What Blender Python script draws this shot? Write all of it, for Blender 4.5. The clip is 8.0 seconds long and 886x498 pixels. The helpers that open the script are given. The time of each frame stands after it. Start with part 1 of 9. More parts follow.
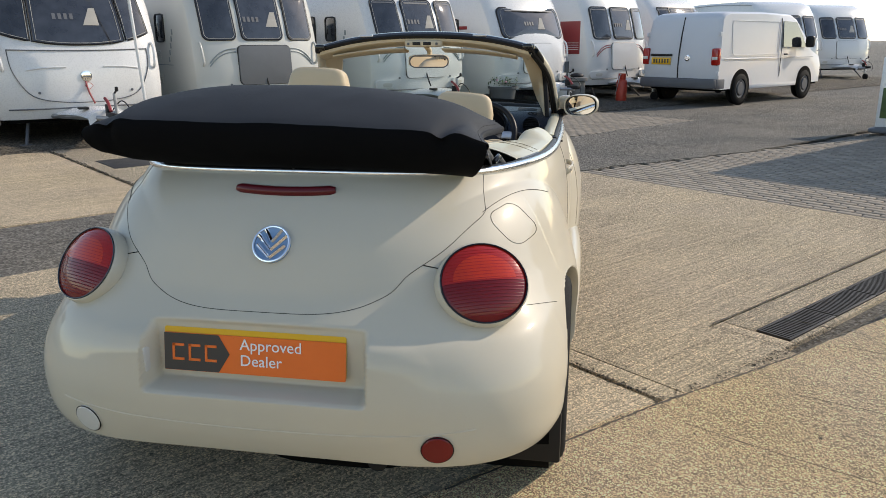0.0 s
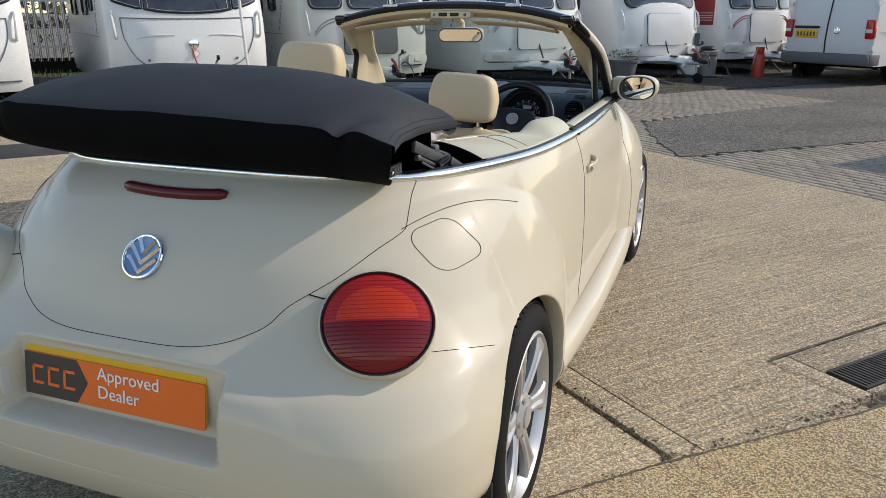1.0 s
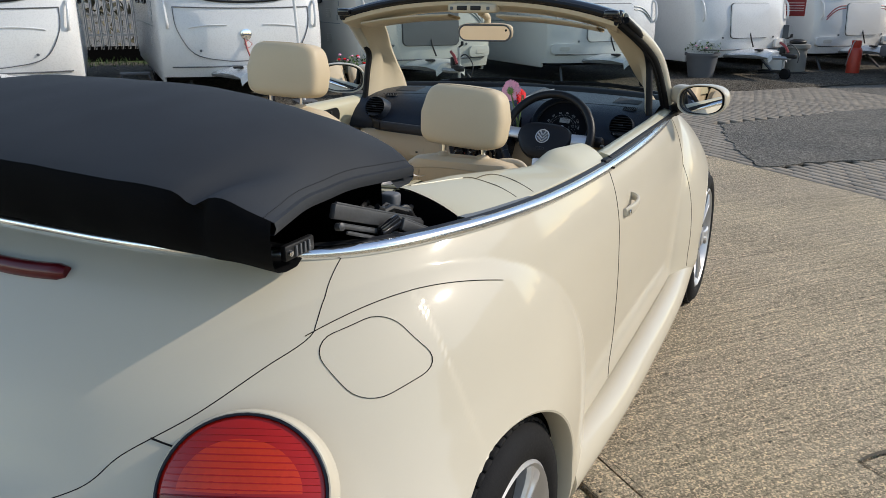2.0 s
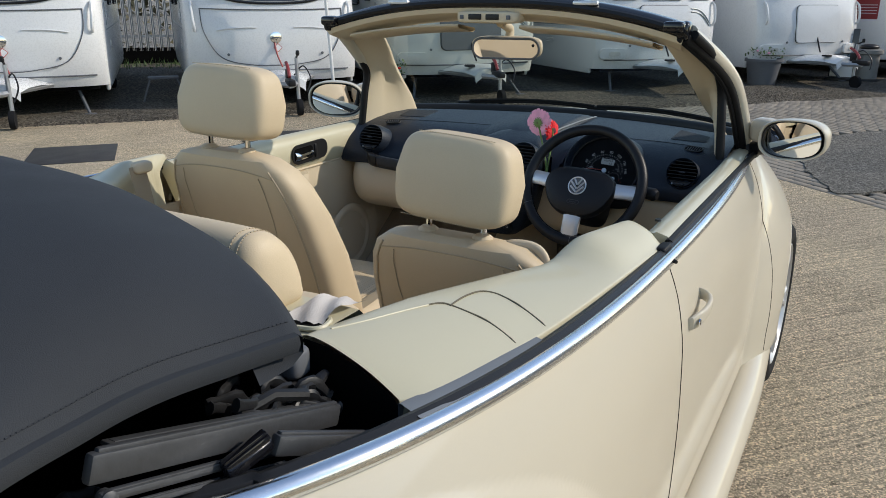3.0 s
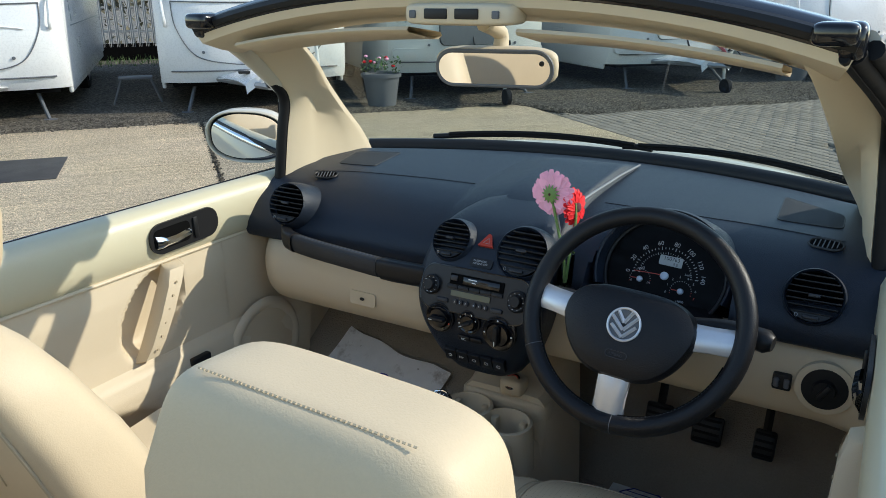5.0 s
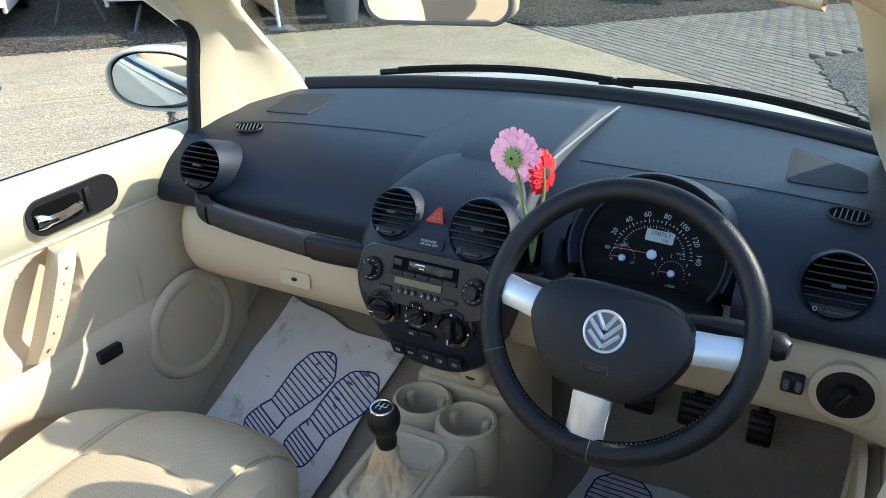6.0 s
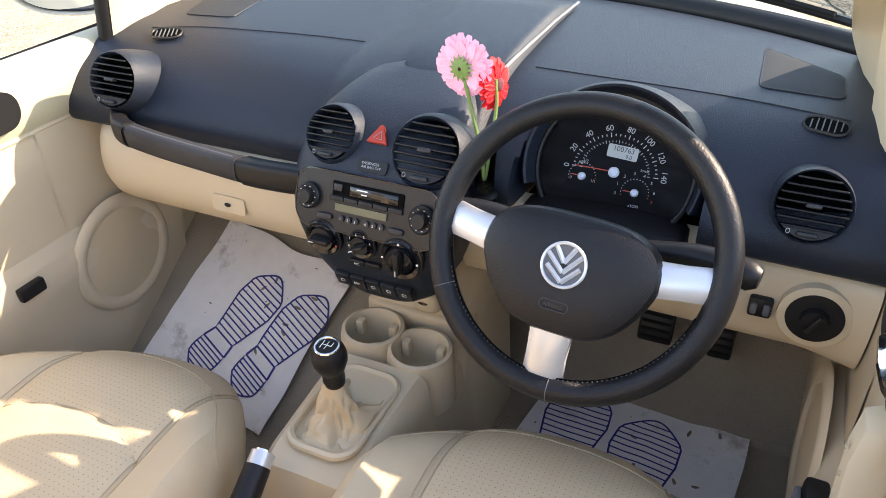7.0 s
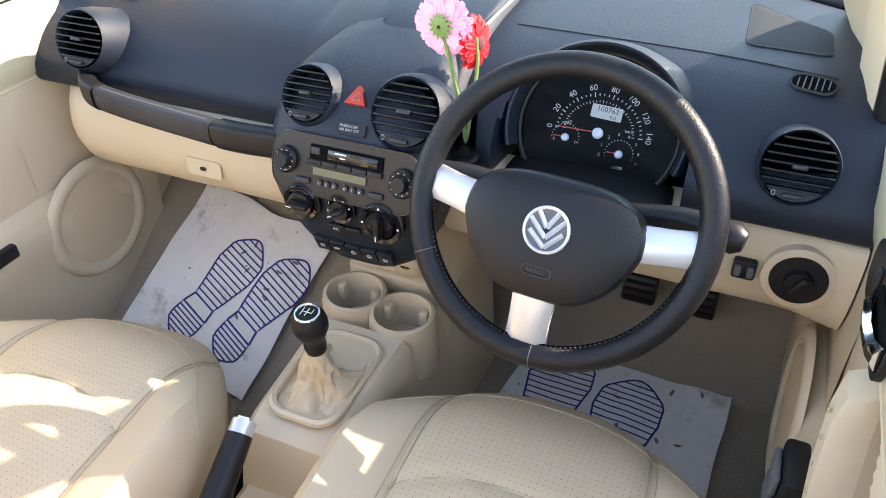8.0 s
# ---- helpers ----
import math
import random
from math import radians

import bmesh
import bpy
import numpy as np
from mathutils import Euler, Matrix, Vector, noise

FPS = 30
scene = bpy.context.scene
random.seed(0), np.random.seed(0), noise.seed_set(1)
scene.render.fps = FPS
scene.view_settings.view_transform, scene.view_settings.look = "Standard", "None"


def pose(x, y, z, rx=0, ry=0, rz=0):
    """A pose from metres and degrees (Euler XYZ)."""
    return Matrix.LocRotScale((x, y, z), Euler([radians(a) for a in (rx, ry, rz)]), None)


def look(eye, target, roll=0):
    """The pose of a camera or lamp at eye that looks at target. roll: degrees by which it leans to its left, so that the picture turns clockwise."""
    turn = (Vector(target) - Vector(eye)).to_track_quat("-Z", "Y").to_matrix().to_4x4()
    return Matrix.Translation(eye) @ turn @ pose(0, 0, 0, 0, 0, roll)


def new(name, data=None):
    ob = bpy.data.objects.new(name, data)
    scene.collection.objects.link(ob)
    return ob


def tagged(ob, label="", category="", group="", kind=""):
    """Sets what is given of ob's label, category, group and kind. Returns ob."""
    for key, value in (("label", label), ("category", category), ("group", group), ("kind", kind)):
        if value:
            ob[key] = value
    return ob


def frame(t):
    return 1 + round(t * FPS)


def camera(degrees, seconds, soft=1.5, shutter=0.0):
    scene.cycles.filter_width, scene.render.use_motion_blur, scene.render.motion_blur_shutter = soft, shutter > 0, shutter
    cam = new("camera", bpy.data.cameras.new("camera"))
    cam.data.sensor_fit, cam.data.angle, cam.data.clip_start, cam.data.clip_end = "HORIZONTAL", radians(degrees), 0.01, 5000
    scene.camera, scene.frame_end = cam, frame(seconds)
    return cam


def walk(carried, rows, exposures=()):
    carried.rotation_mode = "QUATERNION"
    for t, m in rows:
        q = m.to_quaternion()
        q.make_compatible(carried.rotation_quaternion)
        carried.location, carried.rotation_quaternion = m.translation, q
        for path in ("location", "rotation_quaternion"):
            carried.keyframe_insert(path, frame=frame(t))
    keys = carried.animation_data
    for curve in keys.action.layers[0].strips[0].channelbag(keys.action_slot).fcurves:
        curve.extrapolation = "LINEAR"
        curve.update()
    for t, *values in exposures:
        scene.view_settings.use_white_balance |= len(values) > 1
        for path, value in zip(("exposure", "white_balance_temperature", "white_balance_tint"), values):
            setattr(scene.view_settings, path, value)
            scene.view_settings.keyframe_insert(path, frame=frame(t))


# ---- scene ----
# camera and walk
cam = camera(60.8, 8.0, soft=0.55)
PATH = [
    (0, (0.839, -1.67, 1.371), (0.49, 0.226, 0.842), -0.3),
    (0.5, (1.118, -1.412, 1.38), (0.565, 0.427, 0.82), -0.2),
    (1, (1.255, -1.086, 1.378), (0.58, 0.698, 0.777), -0.1),
    (1.5, (1.273, -0.732, 1.394), (0.511, 1.008, 0.769), 0.1),
    (1.7, (1.269, -0.603, 1.389), (0.475, 1.122, 0.763), 0.1),
    (2.8, (1.074, 0.141, 1.415), (0.134, 1.79, 0.784), 0.0),
    (3, (1.036, 0.279, 1.41), (0.088, 1.924, 0.783), 0.1),
    (3.5, (0.939, 0.601, 1.428), (-0.017, 2.244, 0.806), -0.0),
    (4, (0.771, 0.84, 1.428), (-0.192, 2.482, 0.815), -0.2),
    (4.2, (0.709, 0.918, 1.426), (-0.256, 2.56, 0.814), -0.2),
    (5.3, (0.605, 1.333, 1.393), (-0.354, 2.944, 0.697), -0.7),
    (5.5, (0.584, 1.391, 1.402), (-0.357, 2.993, 0.66), -1.0),
    (6, (0.527, 1.497, 1.402), (-0.34, 3.083, 0.547), -1.2),
    (6.5, (0.505, 1.564, 1.388), (-0.277, 3.12, 0.406), -1.3),
    (7, (0.494, 1.601, 1.394), (-0.22, 3.11, 0.294), -1.3),
    (7.5, (0.493, 1.619, 1.393), (-0.18, 3.097, 0.225), -1.1),
    (8, (0.49, 1.622, 1.391), (-0.163, 3.088, 0.198), -1.1),
]
walk(cam, [(t, look(eye, target, roll)) for t, eye, target, roll in PATH],
     [(0, 0.63, 7500, 13), (1.5, 0.55, 7200, 12), (3, 0.48, 6950, 10), (3.5, 0.37, 7100, 10), (4.2, 0.56, 7100, 10), (5.5, 1.34, 6500, 3), (6, 1.74, 6450, 6), (6.5, 2.12, 6950, 10), (7, 2.48, 8300, 19), (7.5, 2.72, 8150, 18), (8, 2.78, 7900, 17)])
# ---------------------------------------------------------------- light
SUN_DIR = Vector((0.715, 0.485, 0.52)).normalized()
world = bpy.data.worlds.new("sky")
scene.world = world
world.use_nodes = True
wn = world.node_tree.nodes
sky = wn.new("ShaderNodeTexSky")
sky.sky_type = "NISHITA"
sky.sun_disc = False
sky.sun_elevation = math.asin(SUN_DIR.z)
sky.sun_rotation = math.atan2(SUN_DIR.x, SUN_DIR.y)
sky.air_density, sky.dust_density = 1.0, 0.25
wn["Background"].inputs["Strength"].default_value = 0.15
world.node_tree.links.new(sky.outputs[0], wn["Background"].inputs["Color"])
sun = new("sun", bpy.data.lights.new("sun", "SUN"))
sun.data.energy, sun.data.angle, sun.data.color = 2.2, radians(0.55), (1.0, 0.95, 0.87)
sun.matrix_world = look(SUN_DIR * 40, (0, 0, 0))


# ---------------------------------------------------------------- materials
def mat(name, color, rough=0.5, metal=0.0, var=0.06, scale=6.0, fine=60.0, bump=0.0, bscale=None, coat=0.0, spec=0.5, speck=0.0, speck_scale=200.0, rand=0.0):
    """A surface with two scales of variation in tone, some in gloss, and fine relief."""
    m = bpy.data.materials.new(name)
    m.use_nodes = True
    nt = m.node_tree
    p = nt.nodes["Principled BSDF"]
    p.inputs["Metallic"].default_value = metal
    p.inputs["Coat Weight"].default_value = coat
    p.inputs["Coat Roughness"].default_value = 0.03
    p.inputs["Specular IOR Level"].default_value = spec
    co = nt.nodes.new("ShaderNodeTexCoord")

    def tex(sc, detail=4.0):
        n = nt.nodes.new("ShaderNodeTexNoise")
        n.inputs["Scale"].default_value, n.inputs["Detail"].default_value = sc, detail
        nt.links.new(co.outputs["Object"], n.inputs["Vector"])
        return n.outputs["Fac"]

    def calc(op, a, b):
        n = nt.nodes.new("ShaderNodeMath")
        n.operation = op
        for i, v in enumerate((a, b)):
            if isinstance(v, (int, float)):
                n.inputs[i].default_value = v
            else:
                nt.links.new(v, n.inputs[i])
        return n.outputs[0]

    big, small = tex(scale), tex(fine, 3.0)
    fac = calc("ADD", calc("MULTIPLY", calc("SUBTRACT", big, 0.5), 4 * var), calc("MULTIPLY", calc("SUBTRACT", small, 0.5), 2.5 * var))
    if speck:
        v = nt.nodes.new("ShaderNodeTexVoronoi")
        v.inputs["Scale"].default_value = speck_scale
        nt.links.new(co.outputs["Object"], v.inputs["Vector"])
        sep = nt.nodes.new("ShaderNodeSeparateColor")
        nt.links.new(v.outputs["Color"], sep.inputs[0])
        fac = calc("ADD", fac, calc("MULTIPLY", calc("SUBTRACT", sep.outputs[0], 0.5), 2 * speck))
    if rand:
        oi = nt.nodes.new("ShaderNodeObjectInfo")
        ge = nt.nodes.new("ShaderNodeNewGeometry")
        fac = calc("ADD", fac, calc("MULTIPLY", calc("SUBTRACT", calc("FRACT", calc("ADD", oi.outputs["Random"], ge.outputs["Random Per Island"]), 0), 0.5), 2 * rand))
    gain = calc("ADD", fac, 1.0)
    mul = nt.nodes.new("ShaderNodeVectorMath")
    mul.operation = "SCALE"
    mul.inputs[0].default_value = color
    nt.links.new(gain, mul.inputs["Scale"])
    nt.links.new(mul.outputs[0], p.inputs["Base Color"])
    nt.links.new(calc("MINIMUM", calc("MULTIPLY", calc("ADD", calc("MULTIPLY", small, 0.35), 0.82), rough), 1.0), p.inputs["Roughness"])
    if bump:
        b = nt.nodes.new("ShaderNodeBump")
        b.inputs["Strength"].default_value = 1.0
        b.inputs["Distance"].default_value = bump
        nt.links.new(tex(bscale or fine, 5.0), b.inputs["Height"])
        nt.links.new(b.outputs[0], p.inputs["Normal"])
    return m


def glass(name, color, rough=0.0, alpha=0.12, spec=0.5):
    """Thin clear sheet: mostly see-through, with a mirror gloss."""
    m = bpy.data.materials.new(name)
    m.use_nodes = True
    nt = m.node_tree
    nt.nodes.remove(nt.nodes["Principled BSDF"])
    t, g, mix, f = (nt.nodes.new("ShaderNode" + k) for k in ("BsdfTransparent", "BsdfGlossy", "MixShader", "Fresnel"))
    t.inputs["Color"].default_value = (*color, 1)
    g.inputs["Roughness"].default_value = rough
    f.inputs["IOR"].default_value = 1.38
    nt.links.new(f.outputs[0], mix.inputs[0])
    nt.links.new(t.outputs[0], mix.inputs[1])
    nt.links.new(g.outputs[0], mix.inputs[2])
    nt.links.new(mix.outputs[0], nt.nodes["Material Output"].inputs["Surface"])
    return m


CREAM = mat("cream_paint", (0.56, 0.505, 0.40), 0.4, coat=0.6, var=0.012, fine=400, spec=0.12)
CREAM.node_tree.nodes["Principled BSDF"].inputs["Coat Roughness"].default_value = 0.07
CREAM_IN = mat("cream_interior_paint", (0.545, 0.497, 0.350), 0.4, coat=0.3, var=0.015, fine=300)
LEATHER = mat("cream_leather", (0.580, 0.465, 0.312), 0.5, var=0.035, scale=9, fine=350, bump=0.00025, bscale=600, spec=0.3)
LEATHER_PERF = mat("perforated_leather", (0.580, 0.465, 0.312), 0.5, var=0.035, scale=9, fine=350, bump=0.00025, bscale=600, spec=0.3)


def perforate(m, pitch=0.0085, hole=0.095):
    """Rows of small punched holes over the leather."""
    nt = m.node_tree
    p = nt.nodes["Principled BSDF"]
    co = nt.nodes.new("ShaderNodeTexCoord")
    sc = nt.nodes.new("ShaderNodeVectorMath")
    sc.operation = "SCALE"
    sc.inputs["Scale"].default_value = 1 / pitch
    nt.links.new(co.outputs["Object"], sc.inputs[0])
    fr = nt.nodes.new("ShaderNodeVectorMath")
    fr.operation = "FRACTION"
    nt.links.new(sc.outputs[0], fr.inputs[0])
    mk = nt.nodes.new("ShaderNodeVectorMath")
    mk.operation = "MULTIPLY"
    mk.inputs[1].default_value = (1, 1, 0)
    nt.links.new(fr.outputs[0], mk.inputs[0])
    ds = nt.nodes.new("ShaderNodeVectorMath")
    ds.operation = "DISTANCE"
    ds.inputs[1].default_value = (0.5, 0.5, 0)
    nt.links.new(mk.outputs[0], ds.inputs[0])
    lt = nt.nodes.new("ShaderNodeMath")
    lt.operation = "LESS_THAN"
    lt.inputs[1].default_value = hole
    nt.links.new(ds.outputs["Value"], lt.inputs[0])
    mix = nt.nodes.new("ShaderNodeMix")
    mix.data_type = "RGBA"
    nt.links.new(lt.outputs[0], mix.inputs[0])
    nt.links.new(p.inputs["Base Color"].links[0].from_socket, mix.inputs[6])
    mix.inputs[7].default_value = (0.26, 0.20, 0.14, 1)
    nt.links.new(mix.outputs[2], p.inputs["Base Color"])


perforate(LEATHER_PERF)
WEBBING = mat("belt_webbing", (0.34, 0.28, 0.20), 0.75, var=0.05, fine=700, bump=0.0005, bscale=900)
WEBBING_PALE = mat("pale_belt_webbing", (0.62, 0.56, 0.50), 0.6, var=0.05, fine=700, bump=0.0006, bscale=900)
LEATHER_SEAM = mat("seam_thread", (0.45, 0.365, 0.245), 0.7, fine=500)
BEIGE = mat("beige_plastic", (0.60, 0.50, 0.355), 0.55, var=0.025, fine=500, bump=0.0003, bscale=900)
BEIGE_CARPET = mat("beige_carpet", (0.33, 0.28, 0.215), 0.95, var=0.1, fine=220, bump=0.003, bscale=300)
DASH = mat("dark_dash_plastic", (0.0125, 0.0185, 0.0300), 0.43, var=0.06, fine=600, bump=0.0008, bscale=700, spec=0.34)
BLACK = mat("black_plastic", (0.010, 0.010, 0.011), 0.45, var=0.05, fine=300, bump=0.0002, spec=0.35)
GLOSS_BLACK = mat("gloss_black", (0.006, 0.006, 0.008), 0.14, coat=0.45, var=0.02, spec=0.3)
DIAL_BLACK = mat("dial_face_black", (0.006, 0.006, 0.007), 0.35, var=0.02, spec=0.15)
RUBBER = mat("tyre_rubber", (0.010, 0.010, 0.011), 0.8, spec=0.18, var=0.12, fine=160, bump=0.0006, bscale=300)
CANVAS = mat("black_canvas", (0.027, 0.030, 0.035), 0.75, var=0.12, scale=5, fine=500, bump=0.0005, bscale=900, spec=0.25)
# same canvas darkened for the tail flap: its shade is in the colour
CANVAS_SHADED = mat("unfaded_black_canvas", (0.0045, 0.0045, 0.005), 0.8, var=0.10, scale=5, fine=500, bump=0.0004, bscale=700, spec=0.05)
# near-black for undersides and hollows, with their deep shade in the colour
VOID = mat("deep_shade_black", (0.004, 0.004, 0.004), 0.9, var=0.1, spec=0.06)
SEAL = mat("rubber_seal_black", (0.007, 0.007, 0.008), 0.55, var=0.15, fine=120, spec=0.22)
JOINT = mat("panel_joint", (0.15, 0.13, 0.095), 0.8, var=0.1, spec=0.1)
GAP = mat("panel_gap_black", (0.012, 0.011, 0.010), 0.8, var=0.1, spec=0.1)
CHROME = mat("chrome", (0.86, 0.87, 0.88), 0.08, metal=1.0, var=0.01)
BRIGHT = mat("bright_trim", (0.80, 0.82, 0.85), 0.22, metal=1.0, var=0.02, fine=200)
SILVER = mat("silver_paint", (0.62, 0.63, 0.65), 0.33, metal=0.55, var=0.03, fine=300)
ALLOY = mat("alloy_wheel", (0.50, 0.50, 0.51), 0.38, metal=0.6, var=0.03, fine=200)
MIRROR = mat("mirror_glass", (0.92, 0.93, 0.94), 0.01, metal=1.0, var=0.0)
# reflector lens colour with the sun's glow mixed in
SUNLIT_RED = mat("sunlit_red_lens", (0.56, 0.032, 0.006), 0.25, coat=0.5, spec=0.3, var=0.10, fine=160)
RED_LENS = mat("red_lens", (0.40, 0.010, 0.005), 0.22, coat=0.6, spec=0.3, var=0.04, fine=120)
DARK_RED = mat("dark_red_lens", (0.17, 0.003, 0.005), 0.25, coat=0.35, spec=0.3, var=0.03)
BRAKE_LENS = mat("brake_lamp_lens", (0.10, 0.004, 0.006), 0.3, coat=0.2, spec=0.3, var=0.03)
CLEAR_LENS = mat("clear_lens", (0.62, 0.60, 0.55), 0.15, coat=1.0, var=0.03)
ORANGE = mat("orange_sign", (0.83, 0.15, 0.015), 0.3, var=0.015, coat=0.3)
YELLOW = mat("yellow_plate", (0.75, 0.42, 0.01), 0.35, var=0.02, coat=0.3)
SIGN_DARK = mat("dark_grey_print", (0.025, 0.025, 0.028), 0.35, var=0.03, coat=0.3)
DIAL_PRINT = mat("grey_white_print", (0.36, 0.37, 0.38), 0.5, var=0.01)
KEY_BLACK = mat("key_black", (0.024, 0.024, 0.027), 0.42, var=0.05, fine=300, spec=0.4)
MARK_GREY = mat("embossed_grey", (0.035, 0.035, 0.038), 0.5, var=0.02)
WHITE_PRINT = mat("white_print", (0.82, 0.82, 0.80), 0.4, var=0.01)
BADGE_BLUE = mat("badge_blue", (0.16, 0.29, 0.48), 0.25, var=0.03, coat=0.5)
CARAVAN = mat("white_grp", (0.70, 0.70, 0.69), 0.28, var=0.010, scale=1.2, fine=50, coat=0.3)
CARAVAN_CREAM = mat("off_white_panel", (0.56, 0.56, 0.52), 0.35, var=0.012, scale=1.5, fine=50)
CARAVAN_GREY = mat("grey_panel", (0.12, 0.125, 0.13), 0.4, var=0.04)
CARAVAN_RED = mat("dark_red_decal", (0.30, 0.04, 0.04), 0.35, var=0.05)
DECAL = mat("grey_green_decal", (0.24, 0.28, 0.28), 0.4, var=0.04)
TINTED = mat("tinted_window", (0.030, 0.033, 0.040), 0.04, var=0.5, scale=2.5, fine=7, coat=0.8)
CURTAIN = mat("pale_curtain", (0.40, 0.38, 0.34), 0.8, var=0.1)
VAN = mat("van_white", (0.64, 0.65, 0.67), 0.4, coat=0.2, spec=0.2, var=0.02, scale=1.5)
ARM_BLACK = mat("worn_black_metal", (0.058, 0.060, 0.064), 0.5, metal=0.3, var=0.15, fine=120, bump=0.0003)
TRIM_GREY = mat("satin_grey_trim", (0.085, 0.088, 0.095), 0.5, var=0.05, fine=300)
GREY_PLASTIC = mat("grey_plastic", (0.11, 0.115, 0.125), 0.6, var=0.06)
STEEL = mat("galvanised_steel", (0.42, 0.43, 0.44), 0.45, metal=0.7, var=0.15, fine=40)
IRON = mat("cast_iron", (0.06, 0.055, 0.05), 0.65, metal=0.4, var=0.25, fine=60, bump=0.001)
RED_PAINT = mat("red_bottle_paint", (0.45, 0.045, 0.025), 0.4, var=0.08, fine=30)
def paved(name, tone_a, tone_b, streak, stones, stone_scale, relief, along=True):
    """Weathered concrete: brush streaks one way, grit, pits, and patches between two tones."""
    m = bpy.data.materials.new(name)
    m.use_nodes = True
    nt = m.node_tree
    p = nt.nodes["Principled BSDF"]
    p.inputs["Roughness"].default_value = 0.9
    p.inputs["Specular IOR Level"].default_value = 0.3
    co = nt.nodes.new("ShaderNodeTexCoord")

    def calc(op, a, b):
        n = nt.nodes.new("ShaderNodeMath")
        n.operation = op
        for i, v in enumerate((a, b)):
            if isinstance(v, (int, float)):
                n.inputs[i].default_value = v
            else:
                nt.links.new(v, n.inputs[i])
        return n.outputs[0]

    def tex(sc, detail=4.0, stretch=None):
        n = nt.nodes.new("ShaderNodeTexNoise")
        n.inputs["Scale"].default_value, n.inputs["Detail"].default_value = sc, detail
        src = co.outputs["Object"]
        if stretch:
            mp = nt.nodes.new("ShaderNodeMapping")
            mp.inputs["Scale"].default_value = stretch
            mp.inputs["Rotation"].default_value = (0, 0, 0.04)
            nt.links.new(src, mp.inputs["Vector"])
            src = mp.outputs[0]
        nt.links.new(src, n.inputs["Vector"])
        return calc("SUBTRACT", n.outputs["Fac"], 0.5)

    vo = nt.nodes.new("ShaderNodeTexVoronoi")
    vo.inputs["Scale"].default_value = stone_scale
    nt.links.new(co.outputs["Object"], vo.inputs["Vector"])
    sep = nt.nodes.new("ShaderNodeSeparateColor")
    nt.links.new(vo.outputs["Color"], sep.inputs[0])
    grit = calc("MULTIPLY", calc("SUBTRACT", calc("POWER", sep.outputs[0], 2.0), 0.3), stones)
    lines = calc("MULTIPLY", tex(1.0, 5.0, (1.2, 70, 1) if along else (70, 1.2, 1)), streak)
    mid = tex(24, 8.0)
    pits = calc("MULTIPLY", calc("MINIMUM", calc("ADD", mid, 0.10), 0.0), 3.2)
    fine = tex(300, 6.0)
    fac = calc("ADD", calc("ADD", calc("ADD", grit, lines), calc("ADD", pits, calc("MULTIPLY", fine, 1.7))), calc("ADD", calc("MULTIPLY", tex(1.1, 6.0), 0.55), 1.0))
    mix = nt.nodes.new("ShaderNodeMix")
    mix.data_type = "RGBA"
    nt.links.new(calc("ADD", calc("MULTIPLY", tex(0.8, 5.0), 3.0), 0.5), mix.inputs[0])
    mix.inputs[6].default_value, mix.inputs[7].default_value = (*tone_a, 1), (*tone_b, 1)
    mul = nt.nodes.new("ShaderNodeVectorMath")
    mul.operation = "SCALE"
    nt.links.new(mix.outputs[2], mul.inputs[0])
    nt.links.new(calc("MAXIMUM", fac, 0.25), mul.inputs["Scale"])
    nt.links.new(mul.outputs[0], p.inputs["Base Color"])
    bp = nt.nodes.new("ShaderNodeBump")
    bp.inputs["Strength"].default_value = 1.0
    bp.inputs["Distance"].default_value = relief
    nt.links.new(calc("ADD", calc("ADD", grit, calc("MULTIPLY", lines, 0.8)), calc("ADD", pits, fine)), bp.inputs["Height"])
    nt.links.new(bp.outputs[0], p.inputs["Normal"])
    return m


CONCRETE = paved("weathered_concrete", (0.54, 0.44, 0.315), (0.58, 0.47, 0.315), 1.45, 1.25, 170, 0.011)
CONCRETE_ROUGH = paved("exposed_concrete", (0.72, 0.58, 0.40), (0.82, 0.63, 0.37), 0.9, 1.8, 250, 0.030, False)
ASPHALT = paved("worn_asphalt", (0.19, 0.18, 0.16), (0.25, 0.23, 0.195), 0.25, 1.3, 75, 0.020)
GRAVEL = paved("gravel", (0.125, 0.112, 0.092), (0.17, 0.145, 0.11), 0.0, 1.6, 45, 0.03)
PAVER = mat("brick_paver", (0.27, 0.23, 0.18), 0.9, var=0.10, scale=1.0, fine=45, bump=0.003, bscale=70, speck=0.08, speck_scale=90, rand=0.16)
GRASS = mat("grass", (0.07, 0.10, 0.025), 0.9, var=0.35, fine=30, bump=0.03, bscale=40)
LEAF = mat("leaf_green", (0.06, 0.11, 0.03), 0.6, var=0.25, fine=30, rand=0.25)
SCRUB = mat("dry_scrub", (0.11, 0.095, 0.055), 0.9, var=0.4, fine=12, rand=0.3)
PINK = mat("pink_petal", (0.94, 0.44, 0.60), 0.7, var=0.06, fine=90, rand=0.08)
PINK_DEEP = mat("deep_pink_heart", (0.12, 0.03, 0.04), 0.9, var=0.3, fine=200)
RED_PETAL = mat("red_petal", (0.80, 0.006, 0.016), 0.7, var=0.08, fine=90, rand=0.1)
STEM = mat("stem_green", (0.16, 0.26, 0.07), 0.55, var=0.1)
TERRACOTTA = mat("terracotta", (0.42, 0.20, 0.11), 0.85, var=0.12)
PAPER = mat("white_paper", (0.86, 0.84, 0.81), 0.85, var=0.05, scale=7, fine=40, bump=0.004, bscale=12)
MESH_GREY = mat("loudspeaker_mesh", (0.017, 0.021, 0.026), 0.8, var=0.2, fine=900, bump=0.0008, bscale=1100)
